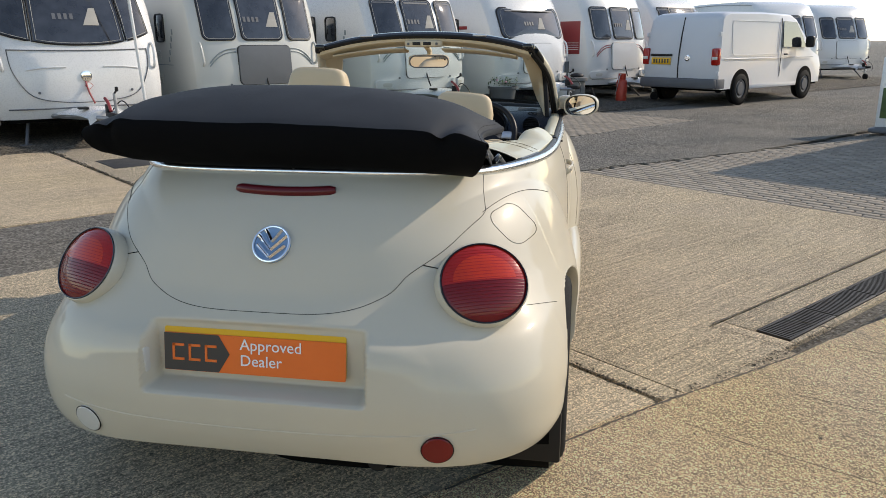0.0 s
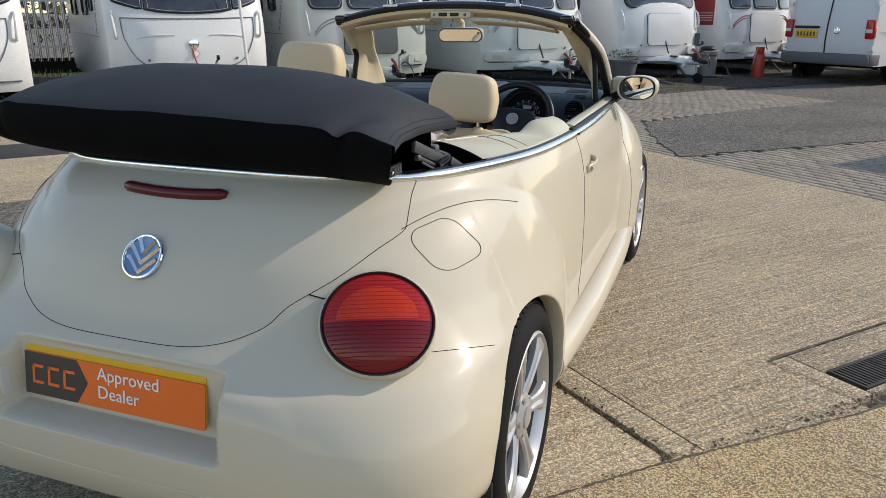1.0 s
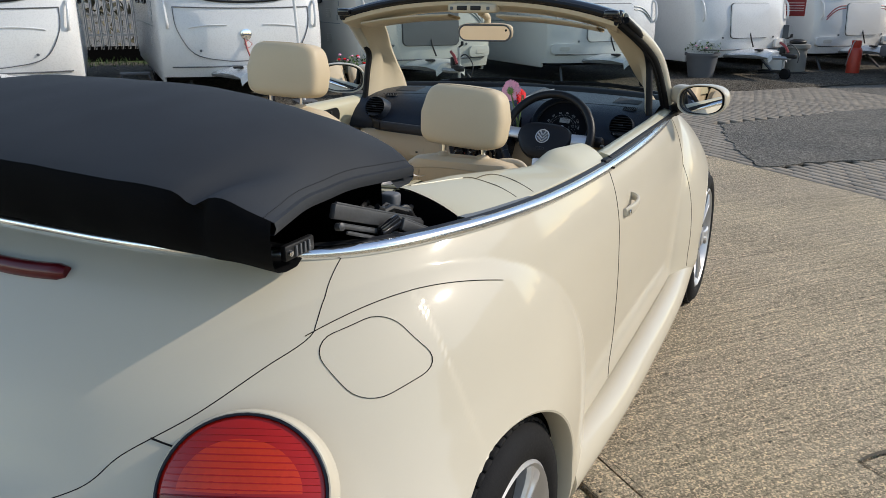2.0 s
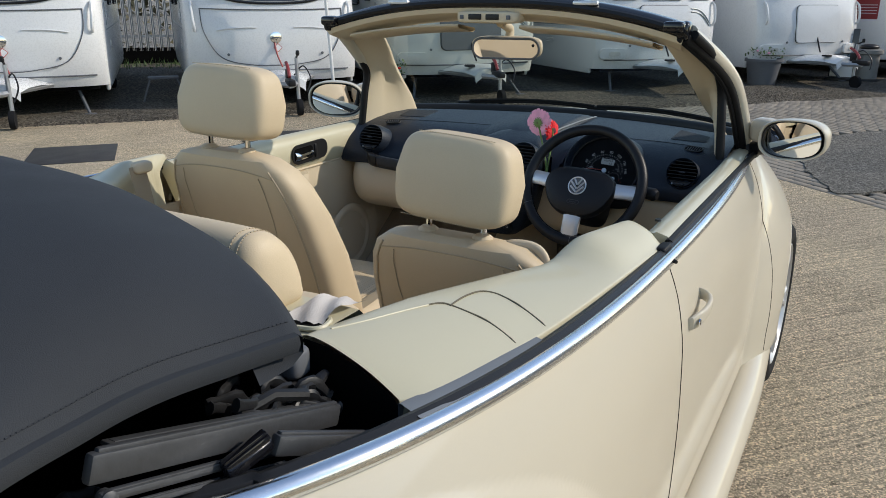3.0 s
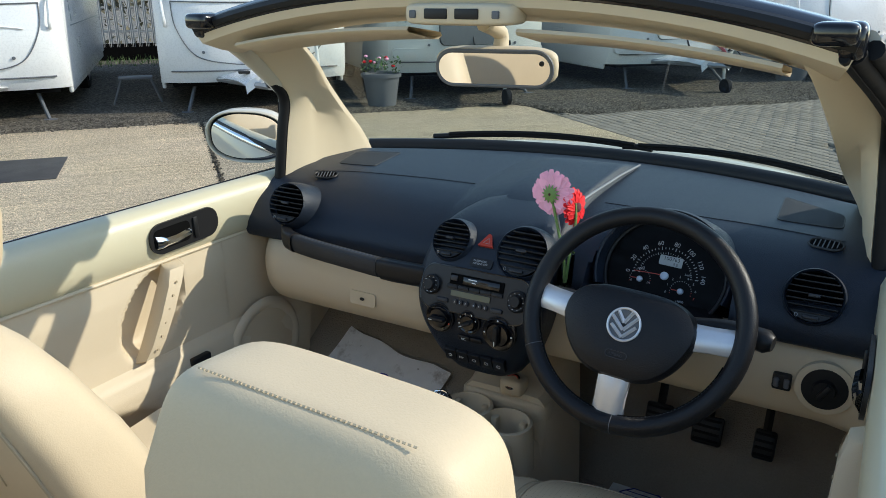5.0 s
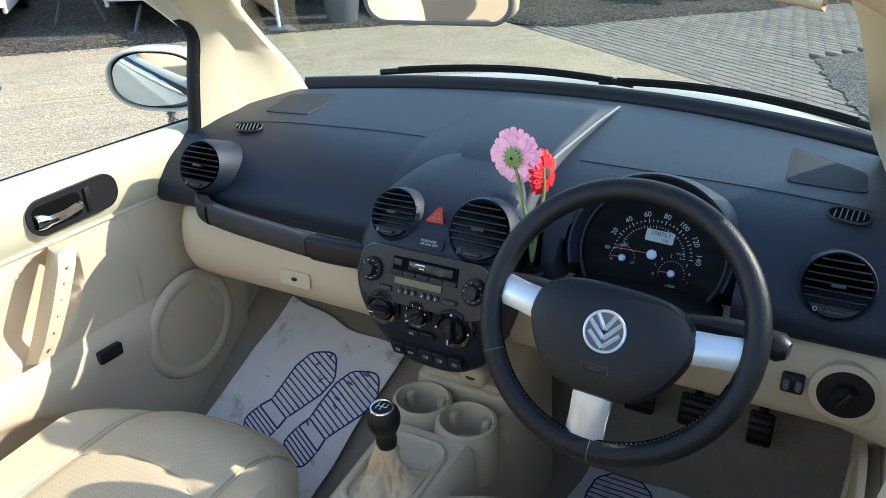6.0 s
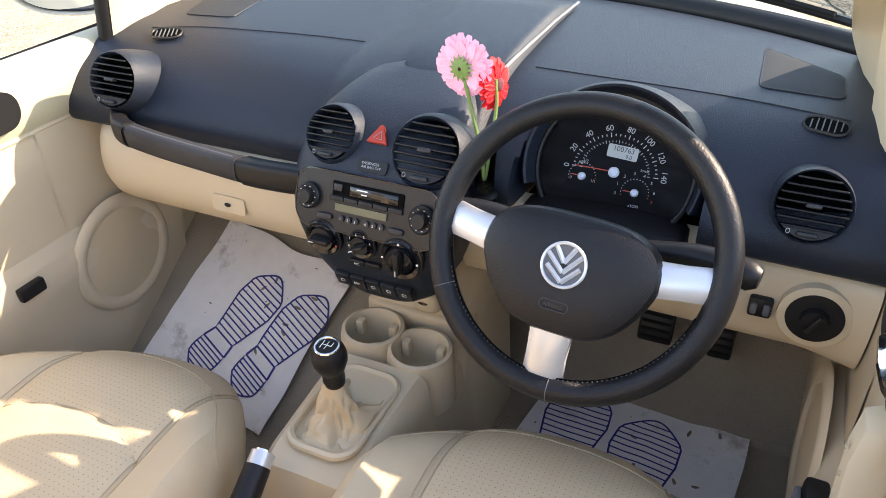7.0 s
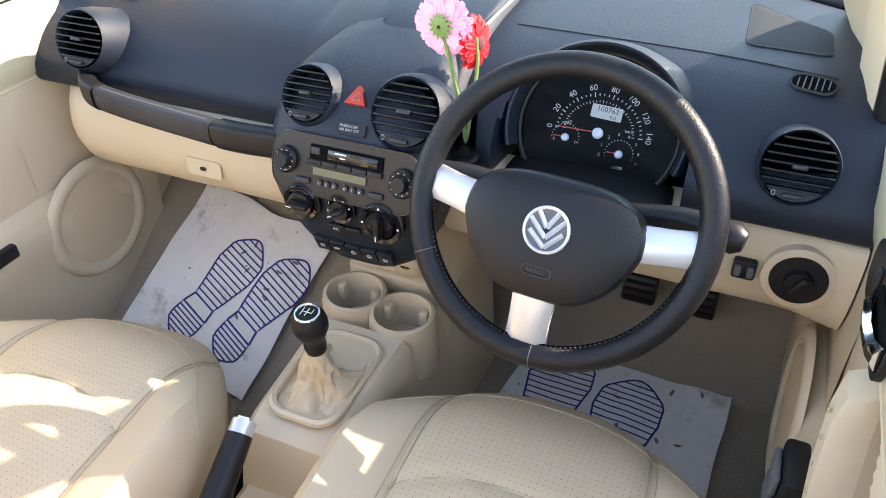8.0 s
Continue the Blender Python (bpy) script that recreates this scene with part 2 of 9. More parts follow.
TRIM_GREY = mat("satin_grey_strip", (0.20, 0.21, 0.22), 0.5, var=0.04, fine=300)
GRIP = mat("ribbed_grip_rubber", (0.02, 0.02, 0.022), 0.6, var=0.3, fine=500, bump=0.0015, bscale=420)
def soil(m, tone, scale=7.0, cut=0.56, gain=5.0):
    """Brown smears trodden into a pale sheet."""
    nt = m.node_tree
    p = nt.nodes["Principled BSDF"]
    co = nt.nodes.new("ShaderNodeTexCoord")
    n = nt.nodes.new("ShaderNodeTexNoise")
    n.inputs["Scale"].default_value, n.inputs["Detail"].default_value, n.inputs["Roughness"].default_value = scale, 9.0, 0.68
    nt.links.new(co.outputs["Object"], n.inputs["Vector"])
    f = nt.nodes.new("ShaderNodeMath")
    f.operation = "SUBTRACT"
    f.inputs[1].default_value = cut
    nt.links.new(n.outputs["Fac"], f.inputs[0])
    g = nt.nodes.new("ShaderNodeMath")
    g.operation = "MULTIPLY"
    g.use_clamp = True
    g.inputs[1].default_value = gain
    nt.links.new(f.outputs[0], g.inputs[0])
    mix = nt.nodes.new("ShaderNodeMix")
    mix.data_type = "RGBA"
    nt.links.new(g.outputs[0], mix.inputs[0])
    nt.links.new(p.inputs["Base Color"].links[0].from_socket, mix.inputs[6])
    mix.inputs[7].default_value = (*tone, 1)
    nt.links.new(mix.outputs[2], p.inputs["Base Color"])


soil(PAPER, (0.30, 0.23, 0.17), 9.0, 0.555, 6.0)
INK = mat("blue_ink", (0.030, 0.035, 0.20), 0.7, var=0.1)
DIRT_DARK = mat("joint_dirt", (0.12, 0.10, 0.072), 0.95, var=0.3, fine=120, bump=0.004, bscale=200)
DIRT = mat("mud_smear", (0.24, 0.19, 0.14), 0.95, var=0.3, fine=60)
WIND_GLASS = glass("windscreen_glass", (0.83, 0.90, 0.86))
CLEAR_GLASS = glass("clear_glass", (0.95, 0.97, 0.96))


# ---------------------------------------------------------------- mesh helpers
class Geo:
    """Collects vertices and faces of one mesh."""

    def __init__(self):
        self.v, self.f = [], []

    def add(self, verts, faces, m=None):
        k = len(self.v)
        self.v += [tuple(m @ Vector(p)) if m else tuple(p) for p in verts]
        self.f += [tuple(i + k for i in f) for f in faces]
        return self

    def grid(self, rows, close_u=False, close_v=False, m=None, cap=False, flip=False):
        nu, nv = len(rows), len(rows[0])
        faces = []
        for i in range(nu if close_u else nu - 1):
            for j in range(nv if close_v else nv - 1):
                q = (i * nv + j, i * nv + (j + 1) % nv, ((i + 1) % nu) * nv + (j + 1) % nv, ((i + 1) % nu) * nv + j)
                faces.append(q[::-1] if flip else q)
        if cap:
            a, b = tuple(range(nv)), tuple((nu - 1) * nv + j for j in range(nv))
            faces += [a[::-1] if not flip else a, b if not flip else b[::-1]]
        return self.add([p for r in rows for p in r], faces, m)

    def box(self, c, s, bevel=0.0, m=None, seg=2):
        bm = bmesh.new()
        bmesh.ops.create_cube(bm, size=1.0)
        for v in bm.verts:
            v.co = Vector((v.co.x * s[0], v.co.y * s[1], v.co.z * s[2]))
        if bevel:
            bmesh.ops.bevel(bm, geom=bm.edges[:], offset=min(bevel, min(s) * 0.49), segments=seg, profile=0.5, affect="EDGES")
        bm.verts.index_update()
        mm = Matrix.Translation(c) if m is None else m @ Matrix.Translation(c)
        self.add([v.co for v in bm.verts], [tuple(v.index for v in f.verts) for f in bm.faces], mm)
        bm.free()
        return self

    def lathe(self, prof, seg=32, m=None):
        rows = [[(r * math.cos(2 * math.pi * j / seg), r * math.sin(2 * math.pi * j / seg), z) for j in range(seg)] for r, z in prof]
        return self.grid(rows, close_v=True, m=m, cap=True)

    def tube(self, pts, r, seg=8, close=False, m=None, flat=1.0):
        pts = [Vector(p) for p in pts]
        n = len(pts)
        rad = r if isinstance(r, (list, tuple)) else [r] * n
        rows, ref = [], None
        for i, p in enumerate(pts):
            a, b = (pts[(i - 1) % n], pts[(i + 1) % n]) if close else (pts[max(i - 1, 0)], pts[min(i + 1, n - 1)])
            t = (b - a).normalized()
            if ref is None:
                ref = Vector((0, 0, 1)) if abs(t.z) < 0.9 else Vector((1, 0, 0))
            x = t.cross(ref).normalized()
            y = x.cross(t)
            ref = y
            rows.append([p + (x * math.cos(2 * math.pi * j / seg) + y * math.sin(2 * math.pi * j / seg) * flat) * rad[i] for j in range(seg)])
        return self.grid(rows, close_u=close, close_v=True, m=m, cap=not close)

    def ngon(self, pts, m=None):
        return self.add(pts, [tuple(range(len(pts)))], m)

    def prism(self, pts, d, m=None):
        """A flat outline (counter-clockwise in x, y) raised from z = 0 to d."""
        n = len(pts)
        v = [(p[0], p[1], 0) for p in pts] + [(p[0], p[1], d) for p in pts]
        f = [tuple(range(n))[::-1], tuple(range(n, 2 * n))] + [(i, (i + 1) % n, n + (i + 1) % n, n + i) for i in range(n)]
        return self.add(v, f, m)

    def superq(self, c, s, e1=0.4, e2=0.4, nu=16, nv=28, m=None, bend=None):
        """A rounded box or pillow; small e is squarer."""
        def pw(v, e):
            return math.copysign(abs(v) ** e, v)
        rows = []
        for i in range(nu + 1):
            a = -math.pi / 2 + math.pi * i / nu
            row = []
            for j in range(nv):
                b = 2 * math.pi * j / nv
                p = Vector((s[0] / 2 * pw(math.cos(a), e1) * pw(math.cos(b), e2), s[1] / 2 * pw(math.cos(a), e1) * pw(math.sin(b), e2), s[2] / 2 * pw(math.sin(a), e1)))
                if bend:
                    p = Vector(bend(p))
                row.append(p)
            rows.append(row)
        mm = Matrix.Translation(c) if m is None else m @ Matrix.Translation(c)
        return self.grid(rows, close_v=True, m=mm, cap=True)


def solid(name, geo, material, sharp=40, weld=True):
    me = bpy.data.meshes.new(name)
    me.from_pydata([tuple(p) for p in geo.v], [], geo.f)
    bm = bmesh.new()
    bm.from_mesh(me)
    if weld:
        bmesh.ops.remove_doubles(bm, verts=bm.verts, dist=1e-5)
        bmesh.ops.recalc_face_normals(bm, faces=bm.faces)
    bm.to_mesh(me)
    bm.free()
    me.materials.append(material)
    me.shade_smooth()
    if sharp:
        me.set_sharp_from_angle(angle=radians(sharp))
    return me


def part(name, geo, material, parent=None, label="", m=None, sharp=40, weld=True):
    """Links a Geo as one mesh object, under a thing or a part."""
    ob = new(name, solid(name, geo, material, sharp, weld))
    if parent is not None:
        ob.parent = parent
    if m is not None:
        ob.matrix_basis = m
    return tagged(ob, label)


def thing(name, label, category, m=None, group="", kind=""):
    ob = new(name)
    if m is not None:
        ob.matrix_basis = m
    return tagged(ob, label, category, group, kind)


def spline(pts, n=8, close=False):
    """A smooth run through the points."""
    pts = [Vector(p) for p in pts]
    k = len(pts)
    out = []
    for i in range(k if close else k - 1):
        p0, p1, p2, p3 = (pts[(i + d) % k] if close else pts[min(max(i + d, 0), k - 1)] for d in (-1, 0, 1, 2))
        for j in range(n):
            t = j / n
            out.append(0.5 * (2 * p1 + (p2 - p0) * t + (2 * p0 - 5 * p1 + 4 * p2 - p3) * t * t + (3 * p1 - p0 - 3 * p2 + p3) * t ** 3))
    if not close:
        out.append(pts[-1])
    return out


def rrect(w, h, r, n=5, c=(0, 0)):
    """The outline of a rounded rectangle."""
    out = []
    for k, (sx, sy) in enumerate(((1, 1), (-1, 1), (-1, -1), (1, -1))):
        for j in range(n + 1):
            a = math.pi / 2 * (k + j / n)
            out.append((c[0] + sx * (w / 2 - r) + r * math.cos(a), c[1] + sy * (h / 2 - r) + r * math.sin(a)))
    return out


def curve_of(points):
    """A smooth function through (key, value) points."""
    xs, ys = np.array([p[0] for p in points], float), np.array([p[1] for p in points], float)
    g = np.gradient(ys, xs)

    def f(x):
        x = min(max(x, xs[0]), xs[-1])
        i = min(int(np.searchsorted(xs, x, "right")) - 1, len(xs) - 2)
        h = xs[i + 1] - xs[i]
        t = (x - xs[i]) / h
        return float((2 * t ** 3 - 3 * t * t + 1) * ys[i] + (t ** 3 - 2 * t * t + t) * h * g[i] + (3 * t * t - 2 * t ** 3) * ys[i + 1] + (t ** 3 - t * t) * h * g[i + 1])
    return f


def text_geo(body, size, m, depth=0.001):
    """Lettering in the built-in font, as a mesh."""
    cu = bpy.data.curves.new("lettering", "FONT")
    cu.body, cu.size, cu.extrude, cu.resolution_u = body, size, depth, 3
    ob = bpy.data.objects.new("lettering", cu)
    me = bpy.data.meshes.new_from_object(ob)
    g = Geo().add([v.co for v in me.vertices], [tuple(p.vertices) for p in me.polygons], m)
    bpy.data.objects.remove(ob)
    bpy.data.curves.remove(cu)
    bpy.data.meshes.remove(me)
    return g


# yard axes: s runs along the row of caravans, n away from it
YAW = 50.27
S_DIR, N_DIR = Vector((0.639, 0.769, 0)), Vector((0.769, -0.639, 0))


def yard(s, n, z=0.0, turn=0.0):
    p = S_DIR * s + N_DIR * n
    return pose(p.x, p.y, z, 0, 0, YAW + turn)


def sn(s, n, z=0.0):
    return tuple(S_DIR * s + N_DIR * n + Vector((0, 0, z)))
# ---------------------------------------------------------------- ground
g = Geo()
g.grid([[(x, y, -0.03) for x in (-900, -60, -20, 0, 20, 60, 900)] for y in (-900, -60, -20, 0, 20, 60, 900)], flip=True)
ground = tagged(part("ground", g, ASPHALT, sharp=0), "worn dark asphalt yard with loose grit", "ground", kind="structure")


def slab_geo(s0, s1, n0, n1, top, depth, gap=0.004, bev=0.004):
    return Geo().box(((s0 + s1) / 2, -(n0 + n1) / 2, top - depth / 2), (s1 - s0 - 2 * gap, n1 - n0 - 2 * gap, depth), bev)


def ragged(poly, step=0.05, amp=0.02, seed=0):
    """A closed outline with broken, uneven edges."""
    out = []
    for (ax, ay), (bx, by) in zip(poly, poly[1:] + poly[:1]):
        ln = math.hypot(bx - ax, by - ay)
        n = max(1, min(140, int(ln / step)))
        for k in range(n):
            t = k / n
            x, y = ax + (bx - ax) * t, ay + (by - ay) * t
            d = amp * (noise.noise((x * 3, y * 3, seed)) + 0.8 * noise.noise((x * 14, y * 14, seed + 5)))
            out.append((x - (by - ay) / ln * d, y + (bx - ax) / ln * d))
    return out


yard_slabs = thing("concrete_yard", "weathered brushed concrete slabs with dark joints under the car", "paving", yard(0, 0), kind="structure")
for s0, s1, n0, n1 in ((1.66, 5.62, -9.3, -4.1), (-2.4, 1.64, -3.4, 0.24), (-7.5, -2.4, -3.4, 0.24),
                       (-2.4, 1.64, -9.3, -4.87), (-7.5, -2.4, -9.3, -4.87)):
    part("concrete_slab", slab_geo(s0, s1, n0, n1, 0.0, 0.08), CONCRETE, yard_slabs)
part("concrete_slab", Geo().prism([(1.783, 4.097), (1.783, -0.40), (2.517, -0.40), (2.517, 0.144), (5.616, 0.144), (5.616, 4.097)], 0.08, Matrix.Translation((0, 0, -0.08))), CONCRETE, yard_slabs)
part("concrete_slab", slab_geo(1.66, 1.78, -4.1, 0.20, 0.0, 0.08, 0.002, 0.004), CONCRETE, yard_slabs)
# exposed-aggregate slabs laid against them, with a crumbled edge
part("concrete_slab", Geo().prism(ragged([(-2.4, 0.02), (-2.4, -4.6), (5.62, -4.6), (5.62, -0.44), (3.3, -0.38), (2.42, -0.30), (1.62, -0.18), (1.2, -0.12), (0.4, -0.08)], 0.04, 0.012, 3), 0.085, Matrix.Translation((0, 0, -0.081))), CONCRETE_ROUGH, yard_slabs)
part("concrete_slab", slab_geo(-7.5, -2.4, 0.24, 4.6, 0.0, 0.08), CONCRETE_ROUGH, yard_slabs)
# dirt lying in the joints, and hairline cracks
rng = random.Random(8)
for (s0, n0), (s1, n1), w in (((1.65, -4.0), (1.65, 0.16), 0.007), ((2.54, -0.142), (5.6, -0.142), 0.007), ((2.52, -0.14), (2.55, 0.28), 0.004), ((0.6, 0.10), (1.62, 0.19), 0.006), ((1.62, 0.19), (2.45, 0.31), 0.006), ((2.45, 0.31), (5.5, 0.43), 0.006), ((-2.4, -4.1), (5.6, -4.1), 0.007), ((1.78, -3.9), (1.80, -0.1), 0.004)):
    n = 60
    a = [(s0 + (s1 - s0) * k / n, n0 + (n1 - n0) * k / n) for k in range(n + 1)]
    rows = [[(x + rng.gauss(0, w * 0.35), -y + sg * w * rng.uniform(0.3, 1.2) + rng.gauss(0, w * 0.3), 0.0052 if sg else 0.006) for x, y in a] for sg in (-1, 0, 1)]
    part("joint_dirt", Geo().grid(rows), DIRT_DARK, yard_slabs)
g = Geo()
for i in range(700):
    # grit lying along the open joint
    k = rng.random()
    s_, n_ = 1.65 + rng.gauss(0, 0.016), -9.2 + 9.3 * k
    r = rng.uniform(0.004, 0.008) * (1.5 if k < 0.55 else 0.9)
    g.superq((s_, -n_, 0.004 + r * 0.4), (2 * r, 2 * r * rng.uniform(0.6, 1), 1.3 * r), 1, 1, 4, 6, pose(0, 0, 0))
tagged(part("joint_grit", g, GRAVEL, yard_slabs, sharp=0, weld=False), "loose grit along an open slab joint", kind="stuff")
for (s0, n0), (s1, n1) in (((2.75, 0.42), (3.1, 1.5)), ((1.55, 0.35), (2.0, 2.6)), ((2.9, 0.05), (2.98, 0.42)), ((3.9, 0.22), (3.95, 0.45)), ((2.1, 0.5), (2.6, 2.2))):
    pts = [(s0 + (s1 - s0) * k / 24 + 0.012 * noise.noise((k * 0.5, s0, 0)), -(n0 + (n1 - n0) * k / 24) + 0.012 * noise.noise((k * 0.4, n0, 3)), 0.0035) for k in range(25)]
    part("crack", Geo().tube(pts, 0.0018, 5), DIRT_DARK, yard_slabs)
g = Geo()
for i in range(700):
    s, n = (rng.uniform(1.2, 5.5), rng.uniform(-4.0, 0.2)) if i < 130 else (rng.uniform(0.3, 4.2), rng.uniform(0.2, 2.6)) if i < 280 else (rng.uniform(1.3, 4.5), 0.02)
    if i >= 280:
        n = 0.16 + 0.085 * (s - 1.3) + rng.gauss(0, 0.02)
    p, r = Vector((s, -n, 0.003)), rng.uniform(0.003, 0.008) * (1.5 if rng.random() < 0.05 else 1)
    v = [p + Vector((rng.uniform(0.6, 1.5) * r * a, rng.uniform(0.6, 1.3) * r * b, rng.uniform(0.4, 1) * r * c)) for a, b, c in ((1, 0, 0), (-0.5, 0.9, 0), (-0.5, -0.9, 0), (0, 0, 1))]
    g.add(v, [(0, 1, 3), (1, 2, 3), (2, 0, 3)])
grit = tagged(part("yard_litter", g, DIRT_DARK, sharp=0, weld=False, m=yard(0, 0)), "dark crumbs of grit and dead leaf on concrete", "litter", kind="stuff")
# channel strip with its drain grates
for s0, s1 in ((2.52, 2.64),):
    part("concrete_slab", slab_geo(s0, s1, -0.14, 0.24, -0.002, 0.07), CONCRETE, yard_slabs)
for n0, n1 in ((-0.14, 0.03), (0.205, 0.24)):
    part("concrete_slab", slab_geo(2.64, 5.62, n0, n1, -0.002, 0.07, 0.003), CONCRETE, yard_slabs)
for k in range(5):
    gr = thing("drain_grate", "rusty dark cast iron channel drain grate set in concrete", "drain", yard(2.66 + 0.5 * k, 0.03), group="drain grates")
    g = Geo()
    for y in (-0.008, -0.165):
        g.box((0.245, y, -0.012), (0.488, 0.014, 0.022), 0.002)
    part("frame", g, IRON, gr)
    for i in range(22):
        part("bar", Geo().box((0.012 + i * 0.0222, -0.0865, -0.012), (0.010, 0.145, 0.018)), IRON, gr)
g = Geo().box((3.9, -0.117, -0.06), (2.6, 0.17, 0.004))
tagged(part("drain_floor", g, VOID, m=yard(0, 0)), "dark bottom of the drain channel", "drain", kind="structure")

# old trench of asphalt and two flush covers
tagged(part("asphalt_strip", Geo().box((-2.9, 4.135, -0.025), (9.0, 1.45, 0.03), 0.004), ASPHALT, m=yard(0, 0)), "dark asphalt strip between concrete slabs", "asphalt", kind="structure")
for s0, s1, n0, n1 in ((-0.35, 0.42, -7.75, -6.85), (1.85, 2.6, -7.95, -7.2)):
    tagged(part("manhole_cover", slab_geo(s0, s1, n0, n1, 0.006, 0.02, 0, 0.003), IRON, m=yard(0, 0)), "flat dark steel inspection cover in the concrete", "cover", kind="structure")

# gravel in front of and under the caravans
rng = random.Random(4)
rows = []
for i in range(90):
    s = -14 + 0.5 * i
    edge = (-9.28 if s < 5.6 else -8.35) + 0.16 * noise.noise((s * 1.3, 0.3, 0)) + (0.25 if s > 5.6 else 0)
    rows.append([sn(s, edge - d, 0.004 + (0.02 if d else -0.02) + 0.02 * noise.noise((s, d, 1))) for d in (0, 0.12, 0.6, 1.2, 2.2, 4, 7, 10)])
gravel = tagged(part("gravel_strip", Geo().grid(rows), GRAVEL, sharp=0), "grey loose gravel under the parked caravans", "gravel", kind="structure")
g = Geo()
for i in range(5200):
    s = rng.uniform(-3.5, 14)
    n = (-9.1 if s < 5.6 else -8.1) - abs(rng.gauss(0, 0.75))
    p, r = Vector(sn(s, n, 0.02)), rng.uniform(0.008, 0.022)
    v = [p + Vector((rng.uniform(0.6, 1.3) * r * a, rng.uniform(0.6, 1.3) * r * b, rng.uniform(0.5, 1) * r * c)) for a, b, c in ((1, 0, 0), (-0.5, 0.9, 0), (-0.5, -0.9, 0), (0, 0, 1))]
    g.add(v, [(0, 1, 3), (1, 2, 3), (2, 0, 3)])
tagged(part("gravel_stones", g, GRAVEL, sharp=0, weld=False), "small loose grey and buff stones", "gravel", kind="stuff")

# asphalt lane across the pavers
g = Geo().prism(ragged([(5.66, 3.6), (8.6, 3.15), (26, 3.0), (26, 5.9), (9, 5.75), (7.0, 5.55), (6.1, 4.4)], 0.08, 0.07, 9), 0.02)
tagged(part("asphalt_lane", g, ASPHALT, m=yard(0, 0, -0.012)), "rough patched asphalt lane across the brick paving", "road", kind="structure")


def in_lane(s, y):
    if s < 5.7 or y > 5.75:
        return False
    if y < 3.62 - (s - 5.66) * 0.16 and y < 3.6:
        return y > 3.62 - (s - 5.66) * 0.16
    return y < 3.6 + (s - 5.66) * 1.43


paving = thing("brick_paving", "grey-brown rectangular brick pavers with sandy joints", "paving", yard(0, 0), kind="structure")
brick_me = solid("brick", Geo().box((0, 0, 0), (0.092, 0.188, 0.05), 0.006, seg=1), PAVER)
rest, count = Geo(), 0
unit = Geo().box((0, 0, 0), (0.092, 0.188, 0.05), 0.006, seg=1)
for i in range(58):
    for j in range(66):
        s, y = 5.68 + 0.1 * i, -4.4 + 0.2 * j + (0.1 if i % 2 else 0)
        if in_lane(s, y) or y > 8.35:
            continue
        z = -0.027 + 0.004 * noise.noise((s * 0.7, y * 0.7, 3)) + rng.uniform(-0.0015, 0.0015)
        if s < 6.95 and 4.2 < y < 7.6 and count < 300:
            ob = new("brick", brick_me)
            ob.parent, ob.location, count = paving, (s, y, z), count + 1
        else:
            rest.add(unit.v, unit.f, Matrix.Translation((s, y, z)))
tagged(part("bricks", rest, PAVER, paving, sharp=0, weld=False), kind="stuff")


# ---------------------------------------------------------------- caravans
NOSE = [(0.10, 0.36), (0.03, 0.50), (0.0, 0.72), (0.0, 0.95), (0.035, 1.2), (0.12, 1.5), (0.26, 1.85), (0.45, 2.2), (0.66, 2.45), (0.95, 2.58), (1.5, 2.63), (3.5, 2.64), (5.6, 2.62), (6.0, 2.5), (6.15, 2.2), (6.2, 1.2), (6.15, 0.38)]
nose_y = curve_of([(z, y) for y, z in NOSE[:9]])
HALF = 1.13


def front_y(x, z, lean=1.0):
    return nose_y(z) * lean + 0.20 * abs(x / HALF) ** 3


def on_front(pts, off, lean, inner=0.0):
    """An outline in x, z laid on a caravan's curved front, raised by off: the rim, and rings inside it."""
    n = len(pts)
    cx, cz = sum(p[0] for p in pts) / n, sum(p[1] for p in pts) / n
    rows = []
    for k, o in ((1.0, 0.0), (0.985, off), (0.7, off), (0.35, off), (0.02, off)):
        rows.append([(cx + (x - cx) * k, front_y(cx + (x - cx) * k, cz + (z - cz) * k, lean) - o, cz + (z - cz) * k) for x, z in pts])
    return Geo().grid(rows, close_v=True, cap=True)


def front_line(pts, r, lean, off=0.004, close=False):
    return Geo().tube([(x, front_y(x, z, lean) - off, z) for x, z in pts], r, 6, close)


